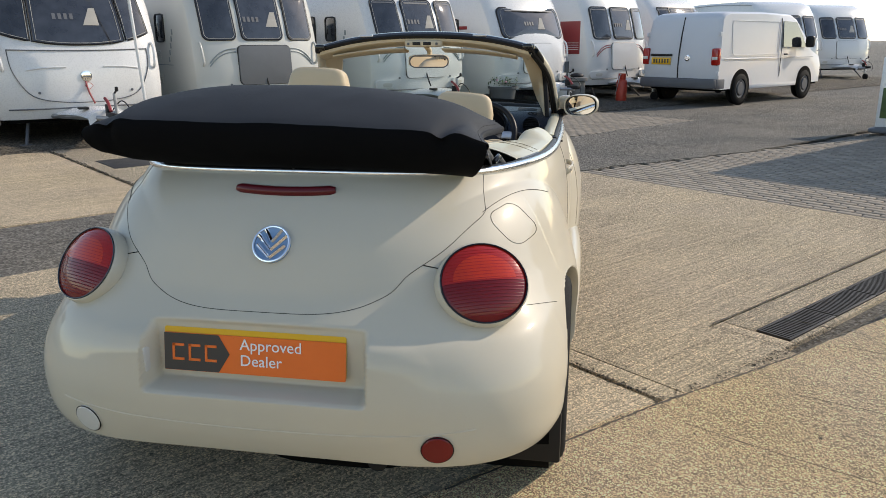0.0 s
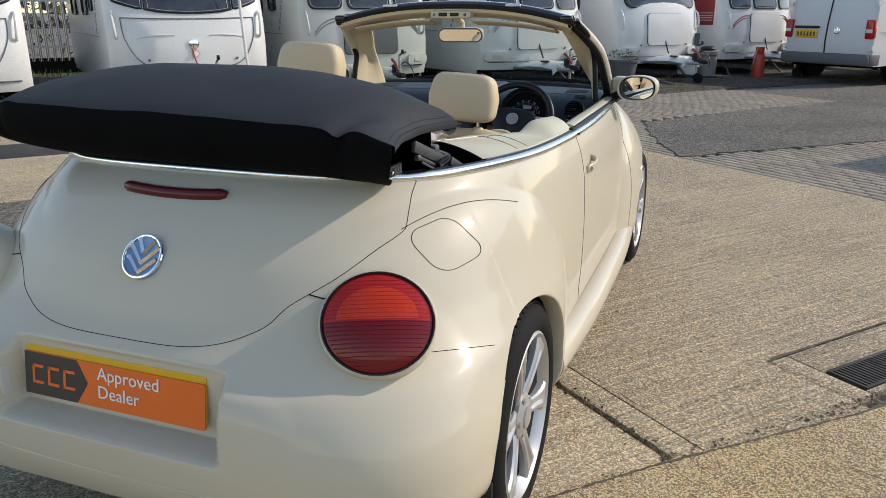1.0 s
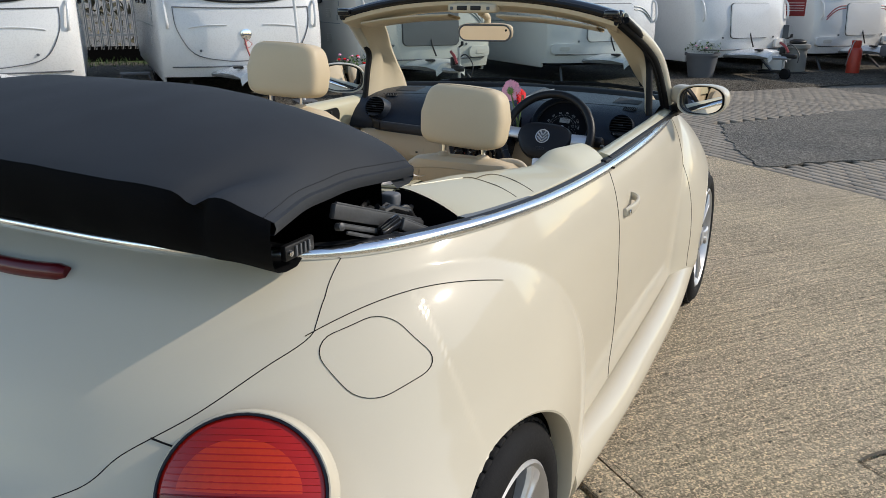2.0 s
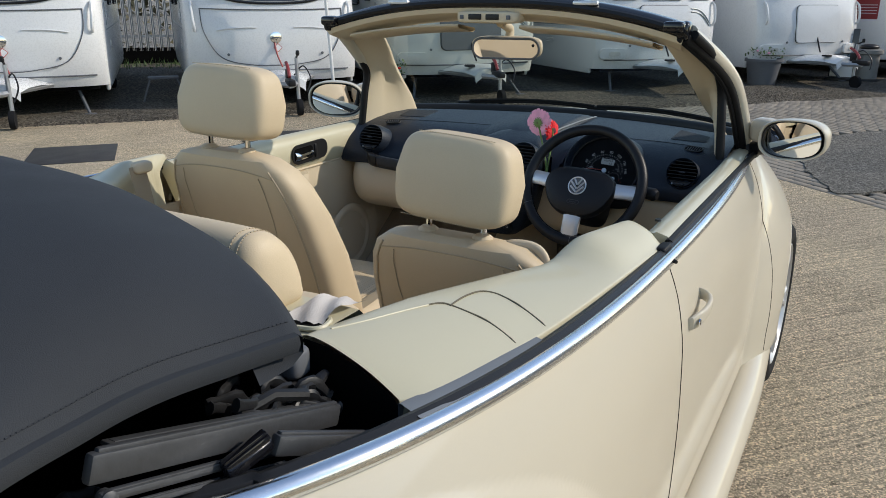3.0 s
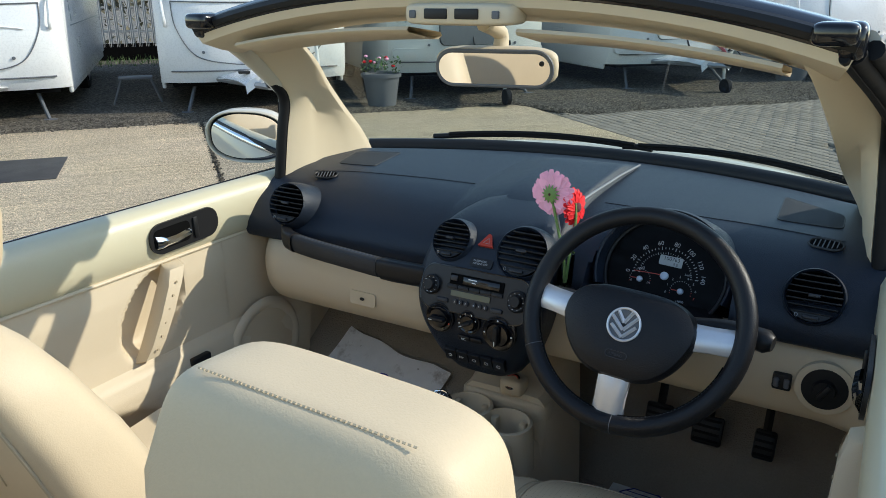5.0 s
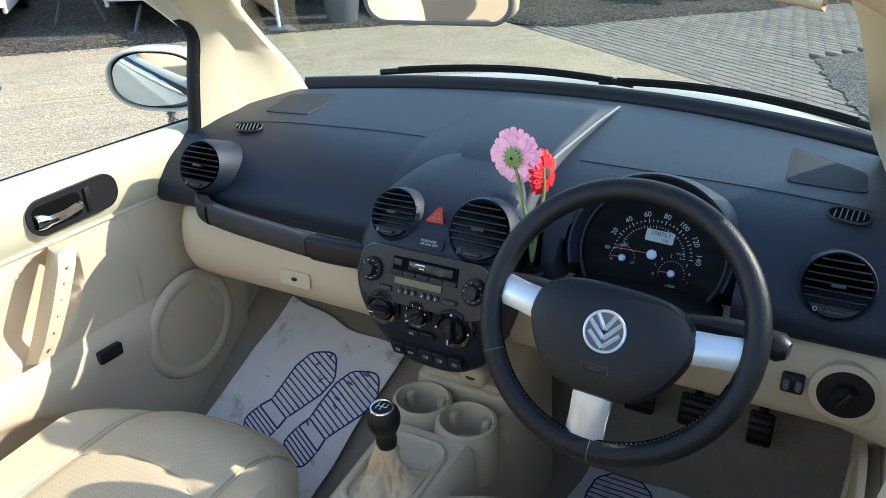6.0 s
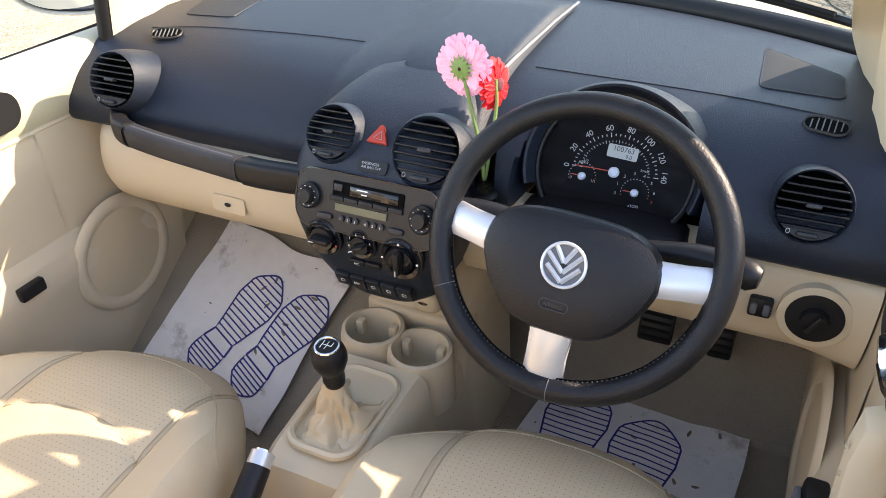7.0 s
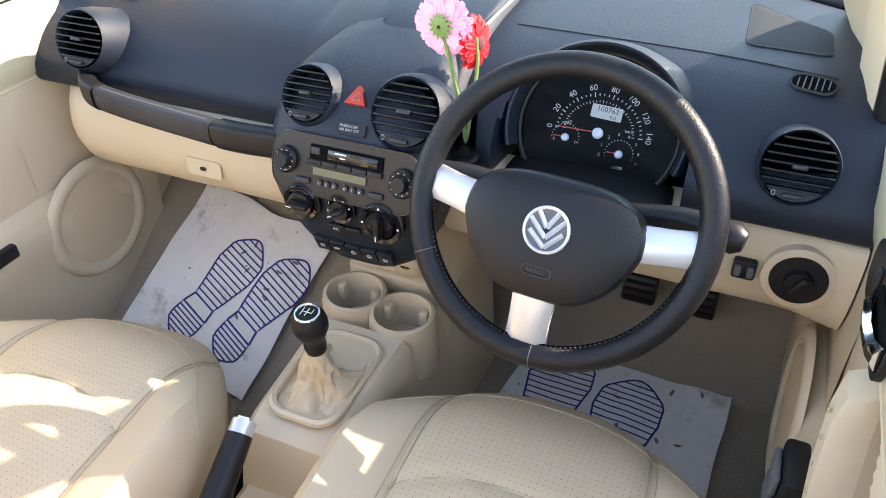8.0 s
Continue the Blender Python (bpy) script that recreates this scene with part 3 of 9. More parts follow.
def caravan(s, n, label, lean=1.0, shell=CARAVAN, windows="wrap", locker=True, decal=None, flank=None, badge=False, smile=False, red_side=False, turn=0.0):
    ob = thing("caravan", label, "caravan", yard(s, n, 0, turn), group="row of caravans")
    # body: side profile carried across the width, with rounded shoulders
    rows = []
    for u in (-1, -0.985, -0.94, -0.8, -0.55, -0.28, 0, 0.28, 0.55, 0.8, 0.94, 0.985, 1):
        edge = max(0, (abs(u) - 0.9) / 0.1) ** 2
        row = []
        for y, z in NOSE:
            yy = y * (lean if y < 1.5 else 1) + (0.20 * abs(u) ** 3 if y < 1.6 else 0) + 0.05 * edge * (1 if y < 2 else 0)
            row.append((u * HALF, yy, z - (0.06 * edge if z > 2 else 0)))
        rows.append(row)
    g = Geo().grid(rows)
    for u in (0, -1):
        g.ngon(rows[u])
    part("body", g, shell, ob, sharp=50)
    part("underside", Geo().box((0, 3.1, 0.36), (2.0, 5.7, 0.10), 0.01), VOID, ob)
    part("skirt", Geo().box((1.10, 3.2, 0.36), (0.05, 5.6, 0.16), 0.02).box((-1.10, 3.2, 0.36), (0.05, 5.6, 0.16), 0.02), shell, ob)
    part("awning_rail", Geo().tube([(-1.135, 0.9, 2.48), (-1.135, 3, 2.56), (-1.135, 6, 2.5)], 0.012, 6), STEEL, ob)
    # windows
    panes = []
    if windows == "wrap":
        lo = lambda x: 1.36 + 0.16 * abs(x / 1.0) ** 2.4
        for x0, x1 in ((-1.0, -0.64), (-0.60, 0.60), (0.64, 1.0)):
            xs = np.linspace(x0, x1, 9)
            panes.append([(x, lo(x)) for x in xs] + [(x1 * 0.97, 1.75), (x1 * 0.92, 2.12)] + [(x * 0.92, 2.22) for x in xs[::-1]] + [(x0 * 0.92, 2.12), (x0 * 0.97, 1.75)])
    elif windows == "three":
        for xc, w in ((-0.72, 0.50), (0, 0.72), (0.72, 0.50)):
            panes.append([(xc + a, 1.78 + b) for a, b in rrect(w, 0.72, 0.08)])
    else:
        panes.append([(a, 1.75 + b) for a, b in rrect(1.85, 0.62, 0.12, 6)])
    for pts in panes:
        w = part("window", on_front(pts, 0.022, lean), TINTED, ob, "dark tinted acrylic window")
        part("seal", front_line(pts, 0.016, lean, 0.008, True), BLACK, w)
    for i, pts in enumerate(panes):
        xs_, zs_ = [p[0] for p in pts], [p[1] for p in pts]
        xa, xb, zt = min(xs_), max(xs_), max(zs_)
        xm, hw_ = (xa + xb) / 2, (xb - xa) * 0.40
        part("blind_cassette", on_front([(xm - hw_, zt - 0.075), (xm + hw_, zt - 0.075), (xm + hw_, zt - 0.045), (xm - hw_, zt - 0.045)], 0.026, lean), GREY_PLASTIC, ob)
        part("inner_frame", front_line([(xm + (x - xm) * 0.93, z + (0.02 if z < zt - 0.3 else -0.02)) for x, z in pts], 0.004, lean, 0.024, True), CURTAIN, ob)
    for k in range(4):
        part("price_bar", on_front([(-0.30 + 0.075 * k, 1.70), (-0.255 + 0.075 * k, 1.70), (-0.255 + 0.075 * k, 1.78), (-0.30 + 0.075 * k, 1.78)], 0.027, lean), GREY_PLASTIC, ob)
    part("front_trim", front_line([(x, 0.50) for x in np.linspace(-1.0, 1.0, 20)], 0.010, lean, 0.002), GREY_PLASTIC, ob)
    card = [(0.08, 1.62), (0.30, 1.62), (0.28, 1.86), (0.20, 1.86)]
    part("price_card", on_front(card, 0.027, lean), CURTAIN, ob, "pale price card behind the glass")
    # gas locker lid or moulded front panel
    if smile:
        pts = spline([(-0.93, 1.30), (-0.90, 1.0), (-0.70, 0.68), (-0.3, 0.58), (0, 0.57), (0.3, 0.58), (0.70, 0.68), (0.90, 1.0), (0.93, 1.30)], 6)
        part("locker_seam", front_line([p[:2] for p in pts], 0.007, lean), GREY_PLASTIC, ob)
        part("locker_ridge", front_line([(x, 1.30 - 0.02 * math.cos(x * 1.5)) for x in np.linspace(-0.93, 0.93, 16)], 0.008, lean), GREY_PLASTIC, ob)
        for sx in (-1, 1):
            part("styling_crease", front_line([(sx * x, 1.06 - 0.22 * (x - 0.35) ** 2) for x in np.linspace(0.25, 0.75, 9)], 0.012, lean, 0.0), shell, ob)
    elif locker:
        pts = [(a, 1.02 + b) for a, b in rrect(0.95, 0.62, 0.08)]
        part("gas_locker", on_front(pts, 0.03, lean), CARAVAN_GREY if locker == "grey" else shell, ob, "gas locker lid")
        part("locker_seam", front_line(pts, 0.006, lean, 0.006, True), BLACK, ob)
    if decal:
        for sx in (-1, 1):
            for k in range(2):
                part("decal_stripe", front_line([(sx * (0.50 + 0.42 * u), 1.28 - 0.05 * k - 0.22 * u ** 2.5) for u in np.linspace(0, 1, 9)], 0.010, lean, 0.0), decal, ob)
    if badge:
        b = part("badge", Geo().lathe([(0.075, -0.006), (0.075, 0.012), (0.055, 0.016), (0.0, 0.016)], 24, Matrix.Translation((0, front_y(0, 0.93, lean), 0.93)) @ pose(0, 0, 0, 90)), CHROME, ob, "round chrome emblem")
        part("bar", Geo().box((0, front_y(0, 0.93, lean) - 0.018, 0.93), (0.09, 0.006, 0.02), m=None), GREY_PLASTIC, b)
    # marker lamps, corner lamp clusters, grab handles
    for sx in (-1, 1):
        part("marker_lamp", Geo().lathe([(0.018, -0.004), (0.018, 0.012), (0, 0.016)], 12, Matrix.Translation((sx * 0.62, front_y(0.62, 0.72, lean), 0.72)) @ pose(0, 0, 0, 90)), GREY_PLASTIC, ob)
        if not smile:
            c = [(sx * 0.88 + a, 0.60 + b) for a, b in rrect(0.42, 0.17, 0.06)]
            bz = part("lamp_pod", on_front(c, 0.05, lean), shell, ob, "moulded corner cluster with lamp")
            part("lens", on_front([(sx * 0.88 + a, 0.60 + b) for a, b in rrect(0.17, 0.07, 0.034)], 0.058, lean), CLEAR_LENS, bz)
        hp = [(sx * 1.015, 1.02), (sx * 1.02, 1.08), (sx * 1.03, 1.2), (sx * 1.035, 1.32), (sx * 1.03, 1.38)]
        pts = [(x, front_y(x, z, lean) - o, z) for (x, z), o in zip(hp, (0.0, 0.05, 0.06, 0.05, 0.0))]
        part("grab_handle", Geo().tube(spline(pts, 5), 0.020, 8), shell, ob)
    # side windows and vents, as seen on the flanks
    for sx in (-1, 1):
        for yc, w, h, zc in ((1.55, 0.36, 0.44, 1.62), (2.5, 0.75, 0.52, 1.6), (4.4, 0.9, 0.52, 1.6)):
            fw = part("side_window", Geo().box((sx * 1.135, yc, zc), (0.03, w, h), 0.012), TINTED, ob)
            part("seal", Geo().tube([(sx * 1.148, yc + a, zc + b) for a, b in rrect(w, h, 0.07)], 0.014, 6, True), BLACK, fw)
        for zc in (1.12, 0.72):
            for k in range(5):
                part("vent_slat", Geo().box((sx * 1.136, 1.75, zc + 0.03 * k), (0.02, 0.26, 0.016), 0.004), shell, ob)
        col = CARAVAN_RED if red_side else DECAL
        band_z, band_h = (1.66, 0.07) if red_side == "band" else (1.02, 0.06)
        part("side_stripe", Geo().box((sx * 1.132, 3.4, band_z if red_side else 1.02), (0.012, 4.6, band_h if red_side else 0.014), 0.002), col, ob)
        if red_side == "panel":
            part("side_panel", Geo().box((sx * 1.132, 0.78, 1.45), (0.014, 0.62, 0.75), 0.006), col, ob, "dark red side graphic")
            for k in range(4):
                part("side_line", Geo().box((sx * 1.141, 0.78, 1.18 + 0.05 * k), (0.006, 0.56, 0.012)), CARAVAN, ob)
        elif not red_side:
            for k in range(5):
                part("side_decal", Geo().box((sx * 1.132, 1.05 + 0.05 * k, 1.55 - 0.11 * k), (0.010, 0.05, 0.085), 0.002), col, ob)
        wh = part("wheel", Geo().lathe([(0.0, -0.09), (0.25, -0.09), (0.31, -0.06), (0.31, 0.06), (0.25, 0.09), (0.18, 0.08), (0, 0.07)], 28, Matrix.Translation((sx * 0.98, 3.35, 0.31)) @ pose(0, 0, 0, 0, 90 * sx, 0)), RUBBER, ob)
        part("hubcap", Geo().lathe([(0.0, 0.085), (0.12, 0.09), (0.19, 0.075)], 20, Matrix.Translation((sx * 0.985, 3.35, 0.31)) @ pose(0, 0, 0, 0, 90 * sx, 0)), SILVER, wh)
        # wind-down corner steady
        part("corner_steady", Geo().tube([(sx * 0.72, 0.45, 0.36), (sx * 0.86, 0.12, 0.02)], 0.022, 6).box((sx * 0.87, 0.10, 0.022), (0.14, 0.10, 0.015), 0.004), GREY_PLASTIC, ob)
    # drawbar with fairing, coupling and jockey wheel
    part("a_frame", Geo().tube([(-0.55, 0.3, 0.40), (0, -1.0, 0.40)], 0.035, 6).tube([(0.55, 0.3, 0.40), (0, -1.0, 0.40)], 0.035, 6), STEEL, ob)
    fair = Geo().grid([[(u * w, y, z - 0.10 * abs(u) ** 3) for u in (-1, -0.9, -0.5, 0, 0.5, 0.9, 1)] for y, w, z in ((0.10, 0.50, 0.50), (-0.2, 0.40, 0.53), (-0.5, 0.30, 0.53), (-0.72, 0.24, 0.50), (-0.74, 0.23, 0.40))])
    part("hitch_fairing", fair, shell, ob, "white moulded drawbar cover")
    part("fairing_slot", Geo().box((-0.22, -0.48, 0.525), (0.13, 0.10, 0.03), 0.008, Matrix.Identity(4)), BLACK, ob)
    part("coupling", Geo().box((0, -0.98, 0.44), (0.09, 0.30, 0.08), 0.02).box((0, -0.82, 0.52), (0.05, 0.12, 0.14), 0.02), BLACK, ob)
    part("coupling_lever", Geo().tube(spline([(0, -0.95, 0.50), (0.0, -0.86, 0.60), (0.0, -0.74, 0.66)], 5), 0.022, 8), CARAVAN_RED, ob, "dull red coupling lever")
    part("breakaway_cable", Geo().tube(spline([(0.10, -0.70, 0.50), (0.20, -0.8, 0.62), (0.26, -0.95, 0.48), (0.2, -1.0, 0.32)], 6), 0.009, 6), BLACK, ob)
    part("hose", Geo().tube(spline([(-0.02, 0.0, 0.88), (0.0, -0.04, 0.72), (0.06, -0.06, 0.55)], 5), 0.013, 6), CARAVAN_RED if smile else BLACK, ob)
    d = 0.055
    wt = part("warning_label", Geo().box((0, -0.012, 0), (d * 1.5, 0.003, d * 1.5), m=Matrix.Translation((0.02, front_y(0, 0.80, lean), 0.80)) @ pose(0, 0, 0, 0, 45, 0)), RED_PAINT, ob, "red diamond warning label")
    part("label_face", Geo().box((0, -0.015, 0), (d * 1.25, 0.003, d * 1.25), m=Matrix.Translation((0.02, front_y(0, 0.80, lean), 0.80)) @ pose(0, 0, 0, 0, 45, 0)), WHITE_PRINT, wt)
    jw = part("jockey_wheel", Geo().lathe([(0.0, -0.035), (0.07, -0.035), (0.10, -0.03), (0.105, 0), (0.10, 0.03), (0.07, 0.035), (0, 0.035)], 20, Matrix.Translation((0.13, -0.82, 0.11)) @ pose(0, 0, 0, 0, 90, 0)), RUBBER, ob)
    part("stem", Geo().tube([(0.13, -0.76, 0.14), (0.13, -0.74, 0.72)], 0.024, 8), STEEL, jw)
    part("crank", Geo().tube([(0.13, -0.74, 0.72), (0.13, -0.84, 0.76)], 0.014, 6).lathe([(0.02, 0), (0.025, 0.02), (0.02, 0.06), (0, 0.065)], 10, Matrix.Translation((0.13, -0.85, 0.75))), BLACK, jw)
    return ob


ROW_N = -9.9
caravan(-0.84, ROW_N, "white caravan with a dark wrap-round front window", smile=True, badge=True)
caravan(2.40, ROW_N, "white caravan with wide dark wrap-round window and round emblem", smile=True, badge=True)
caravan(5.25, ROW_N - 0.1, "off-white caravan with three front windows and grey gas locker", shell=CARAVAN_CREAM, windows="three", locker="grey", decal=DECAL, lean=0.75)
caravan(8.55, ROW_N, "off-white caravan with three front windows and striped flank", windows="three", decal=DECAL, lean=0.9)
caravan(11.7, ROW_N, "white caravan with one wide front window and red side band", windows="one", red_side="band")
caravan(14.7, ROW_N, "white caravan with red graphics and panoramic front window", windows="three", decal=CARAVAN_RED, red_side="panel", lean=0.7)
for s, n in ((24.5, -10.5), (28.5, -10.5)):
    caravan(s, n, "distant white caravan with three dark windows", windows="three", turn=-25)
for s in (-4.0, 18.0):
    caravan(s, ROW_N - 0.3, "white caravan in the parked row", windows="wrap")


# ---------------------------------------------------------------- van
def panel_van(m):
    ob = thing("panel_van", "white panel van with grey bumpers and double rear doors", "van", m)
    prof = [(0.10, 0.34), (0.02, 0.50), (0.0, 0.80), (0.02, 1.1), (0.08, 1.5), (0.14, 1.8), (0.22, 1.92), (0.45, 1.97), (2.0, 1.985), (3.2, 1.96), (3.55, 1.86), (4.05, 1.42), (4.3, 1.14), (4.75, 0.98), (4.88, 0.75), (4.88, 0.36)]
    rows = []
    for u in (-1, -0.97, -0.9, -0.6, 0, 0.6, 0.9, 0.97, 1):
        e = max(0, (abs(u) - 0.85) / 0.15) ** 2
        rows.append([(u * 0.95 * (1 - 0.09 * max(0, z - 1.05)), y + (0.06 * e if y < 1 else -0.12 * e if y > 3.5 else 0), z - 0.05 * e * (1 if z > 1.8 else 0)) for y, z in prof])
    g = Geo().grid(rows)
    for u in (0, -1):
        g.ngon(rows[u])
    part("body", g, VAN, ob, sharp=45)
    side = lambda z: 0.95 * (1 - 0.09 * max(0, z - 1.05))
    part("rear_bumper", Geo().box((0, -0.02, 0.46), (1.90, 0.16, 0.22), 0.05), GREY_PLASTIC, ob)
    for sx in (-1, 1):
        part("bumper_end", Geo().box((sx * 0.93, 0.16, 0.46), (0.06, 0.34, 0.22), 0.03), GREY_PLASTIC, ob)
    part("door_gap", Geo().tube([(-0.02, 0.16, 1.86), (-0.02, 0.07, 1.5), (-0.02, 0.01, 1.1), (-0.02, -0.008, 0.8), (-0.02, 0.01, 0.56)], 0.014, 6), BLACK, ob)
    for sx in (-1, 1):
        part("tail_lamp", Geo().box((sx * 0.87, 0.04, 1.03), (0.16, 0.14, 0.36), 0.03), RED_LENS, ob, "red tail lamp")
        part("lamp_band", Geo().box((sx * 0.875, -0.004, 1.0), (0.13, 0.06, 0.07), 0.01), CLEAR_LENS, ob)
        part("hinge", Geo().box((sx * 0.91, 0.07, 1.5), (0.05, 0.06, 0.09), 0.01), VAN, ob)
        part("hinge", Geo().box((sx * 0.94, 0.03, 0.68), (0.05, 0.06, 0.09), 0.01), VAN, ob)
        for yc in (0.98, 3.98):
            part("wheel_arch", Geo().lathe([(0.37, -0.06), (0.40, 0.02), (0.36, 0.03), (0.0, 0.025)], 32, Matrix.Translation((sx * 0.93, yc, 0.36)) @ pose(0, 0, 0, 0, 90 * sx, 0)), VOID, ob)
            w = part("tyre", Geo().lathe([(0.20, -0.1), (0.30, -0.1), (0.335, -0.06), (0.335, 0.07), (0.29, 0.10), (0.21, 0.10), (0.20, 0.05), (0.0, 0.05)], 32, Matrix.Translation((sx * 0.88, yc, 0.335)) @ pose(0, 0, 0, 0, 90 * sx, 0)), RUBBER, ob)
            part("rim", Geo().lathe([(0.205, 0.06), (0.20, 0.085), (0.14, 0.075), (0.13, 0.10), (0.06, 0.105), (0.0, 0.10)], 28, Matrix.Translation((sx * 0.88, yc, 0.335)) @ pose(0, 0, 0, 0, 90 * sx, 0)), GREY_PLASTIC, w)
        x = sx * (side(1.55) + 0.004)
        part("side_recess", Geo().tube([(sx * (side(z) + 0.002), y, z) for y, z in [(0.45 + a, b) for a, b in [(1.15 + p, 1.42 + q) for p, q in rrect(2.1, 0.72, 0.08)]]], 0.006, 6, True), VAN, ob)
        part("side_crease", Geo().tube([(sx * (side(z) + 0.003), y, z) for y, z in ((0.25, 0.98), (2.5, 0.98), (4.3, 0.98))], 0.010, 6), VAN, ob)
        part("door_seam", Geo().tube([(sx * (side(z) + 0.002), y, z) for y, z in ((2.72, 1.86), (2.72, 1.2), (2.70, 0.55))], 0.007, 6), BLACK, ob)
        pts = [(2.80, 1.22), (3.95, 1.20), (3.75, 1.45), (3.42, 1.78), (2.80, 1.80)]
        part("cab_window", Geo().grid([[(sx * (side(z) + o), y, z) for y, z in pts] for o in (-0.01, 0.008)], close_v=True, cap=True), TINTED, ob, "dark cab window")
        part("door_handle", Geo().box((sx * 0.965, 2.9, 1.05), (0.03, 0.17, 0.035), 0.01), BLACK, ob)
        mi = part("door_mirror", Geo().superq((sx * 1.10, 3.78, 1.33), (0.20, 0.14, 0.27), 0.5, 0.5), BLACK, ob)
        part("sill", Geo().box((sx * 0.93, 2.48, 0.36), (0.05, 2.2, 0.10), 0.02), VAN, ob)
    pl = part("number_plate", Geo().box((-0.46, -0.012, 0.93), (0.50, 0.014, 0.15), 0.004), YELLOW, ob, "yellow rear number plate")
    for k in range(6):
        part("character_bar", Geo().box((-0.64 + 0.072 * k, -0.021, 0.93), (0.035, 0.004, 0.085)), SIGN_DARK, pl)
    part("plate_housing", Geo().box((-0.46, -0.01, 1.06), (0.56, 0.03, 0.05), 0.01), BLACK, ob)
    bd = part("badge", Geo().lathe([(0.065, -0.005), (0.065, 0.01), (0.05, 0.014), (0, 0.014)], 20, Matrix.Translation((0.20, 0.0, 1.0)) @ pose(0, 0, 0, 90)), CHROME, ob, "round emblem")
    part("underside", Geo().box((0, 2.45, 0.36), (1.7, 4.5, 0.12), 0.02), VOID, ob)
    return ob


panel_van(yard(14.34, -8.16, 0, -90))
# ---------------------------------------------------------------- the car: body shell
car = thing("convertible_car", "cream two-door convertible with folded black soft top", "car")
AXLE_R, AXLE_F, WHEEL_Z = 0.73, 3.238, 0.31
Y_MID = 1.75
rear_y = curve_of([(0.17, 0.17), (0.24, 0.105), (0.32, 0.06), (0.42, 0.04), (0.52, 0.043), (0.58, 0.050), (0.605, 0.062), (0.628, 0.090), (0.655, 0.120), (0.70, 0.165), (0.76, 0.20), (0.832, 0.243), (0.90, 0.305), (0.96, 0.378), (1.0, 0.45), (1.04, 0.55)])
front_yy = curve_of([(0.17, 3.93), (0.4, 4.05), (0.6, 4.02), (0.8, 3.88), (0.97, 3.62)])
half_w = curve_of([(0.17, 0.70), (0.25, 0.765), (0.4, 0.785), (0.55, 0.79), (0.7, 0.788), (0.83, 0.778), (0.90, 0.762), (0.96, 0.738), (1.04, 0.70)])
power = curve_of([(0.17, 4.2), (0.3, 5.4), (0.5, 5.2), (0.58, 4.3), (0.64, 3.7), (0.70, 3.4), (1.04, 3.4)])
front_power = curve_of([(0.17, 4.5), (0.6, 4.0), (0.8, 3.2), (0.97, 2.8)])
belt_z = curve_of([(0.40, 1.003), (0.58, 0.988), (0.8, 0.981), (1.2, 0.966), (1.7, 0.953), (2.5, 0.952), (2.8, 0.950), (3.2, 0.885), (3.6, 0.75), (3.9, 0.62), (4.06, 0.54)])


def plan(th, z):
    """A point of the body without its wings, from the tail (0) round the side to the nose (pi)."""
    n = power(z) if th < math.pi / 2 else front_power(z)
    c, s = abs(math.cos(th)) ** (2 / n), abs(math.sin(th)) ** (2 / n)
    x = half_w(z) * s
    y = Y_MID - (Y_MID - rear_y(z)) * c if th < math.pi / 2 else Y_MID + (front_yy(z) - Y_MID) * c
    return x, y


def wing_q(y, z, front):
    """Below 1 inside the outline of a wing, seen from the side."""
    if front:
        return (abs(y - AXLE_F) / 0.66) ** 2.3 + (abs(z - 0.33) / 0.585) ** 2.3
    ry, p = (0.60, 2.3) if y < 0.66 else (0.68, 2.05)
    return (abs(y - 0.66) / ry) ** p + (abs(z - 0.33) / 0.612) ** p


def wing(y, z, x):
    """How far the rounded wings over the wheels stand out."""
    best = 0.0
    for front in (False, True):
        q = wing_q(y, z, front)
        if q < 1:
            k = min(max((x - 0.18) / 0.30, 0), 1)
            tail = 0.0 if front else min(max((0.46 - y) / 0.26, 0), 1)
            best = max(best, (0.076 + 0.034 * tail) * (1 - q ** 1.35) ** (0.86 + 0.41 * tail) * k * k * (3 - 2 * k))
    return best


def skin(th, z, off=0.0):
    """The body's outer face, right-hand side."""
    x, y = plan(th, z)
    d = 1e-3
    xa, ya = plan(max(th - d, 1e-6), z)
    xb, yb = plan(min(th + d, math.pi - 1e-6), z)
    tx, ty = xb - xa, yb - ya
    ln = math.hypot(tx, ty) or 1
    w = wing(y, z, x) + off
    return x + ty / ln * w, y - tx / ln * w, z


def th_for(value, z, axis, lo=0.0, hi=math.pi / 2):
    """The turn round the body at which x (0) or y (1) takes a value."""
    for _ in range(40):
        mid = (lo + hi) / 2
        if skin(mid, z)[axis] < value:
            lo = mid
        else:
            hi = mid
    return (lo + hi) / 2


def rear_pt(x, z, off=0.0):
    p = skin(th_for(abs(x), z, 0, 0, math.pi / 2), z, off)
    return math.copysign(p[0], x) if x else 0.0, p[1], p[2]


def side_pt(y, z, off=0.0, sx=1):
    p = skin(th_for(y, z, 1, 0.02, math.pi - 0.02), z, off)
    return sx * p[0], p[1], p[2]


lid_half = curve_of([(0.664, 0.02), (0.668, 0.10), (0.670, 0.157), (0.675, 0.214), (0.682, 0.255), (0.69, 0.285), (0.70, 0.312), (0.71, 0.335), (0.76, 0.392), (0.812, 0.475), (0.862, 0.536), (0.888, 0.568), (0.894, 0.571), (0.902, 0.569), (0.94, 0.557), (1.04, 0.545)])


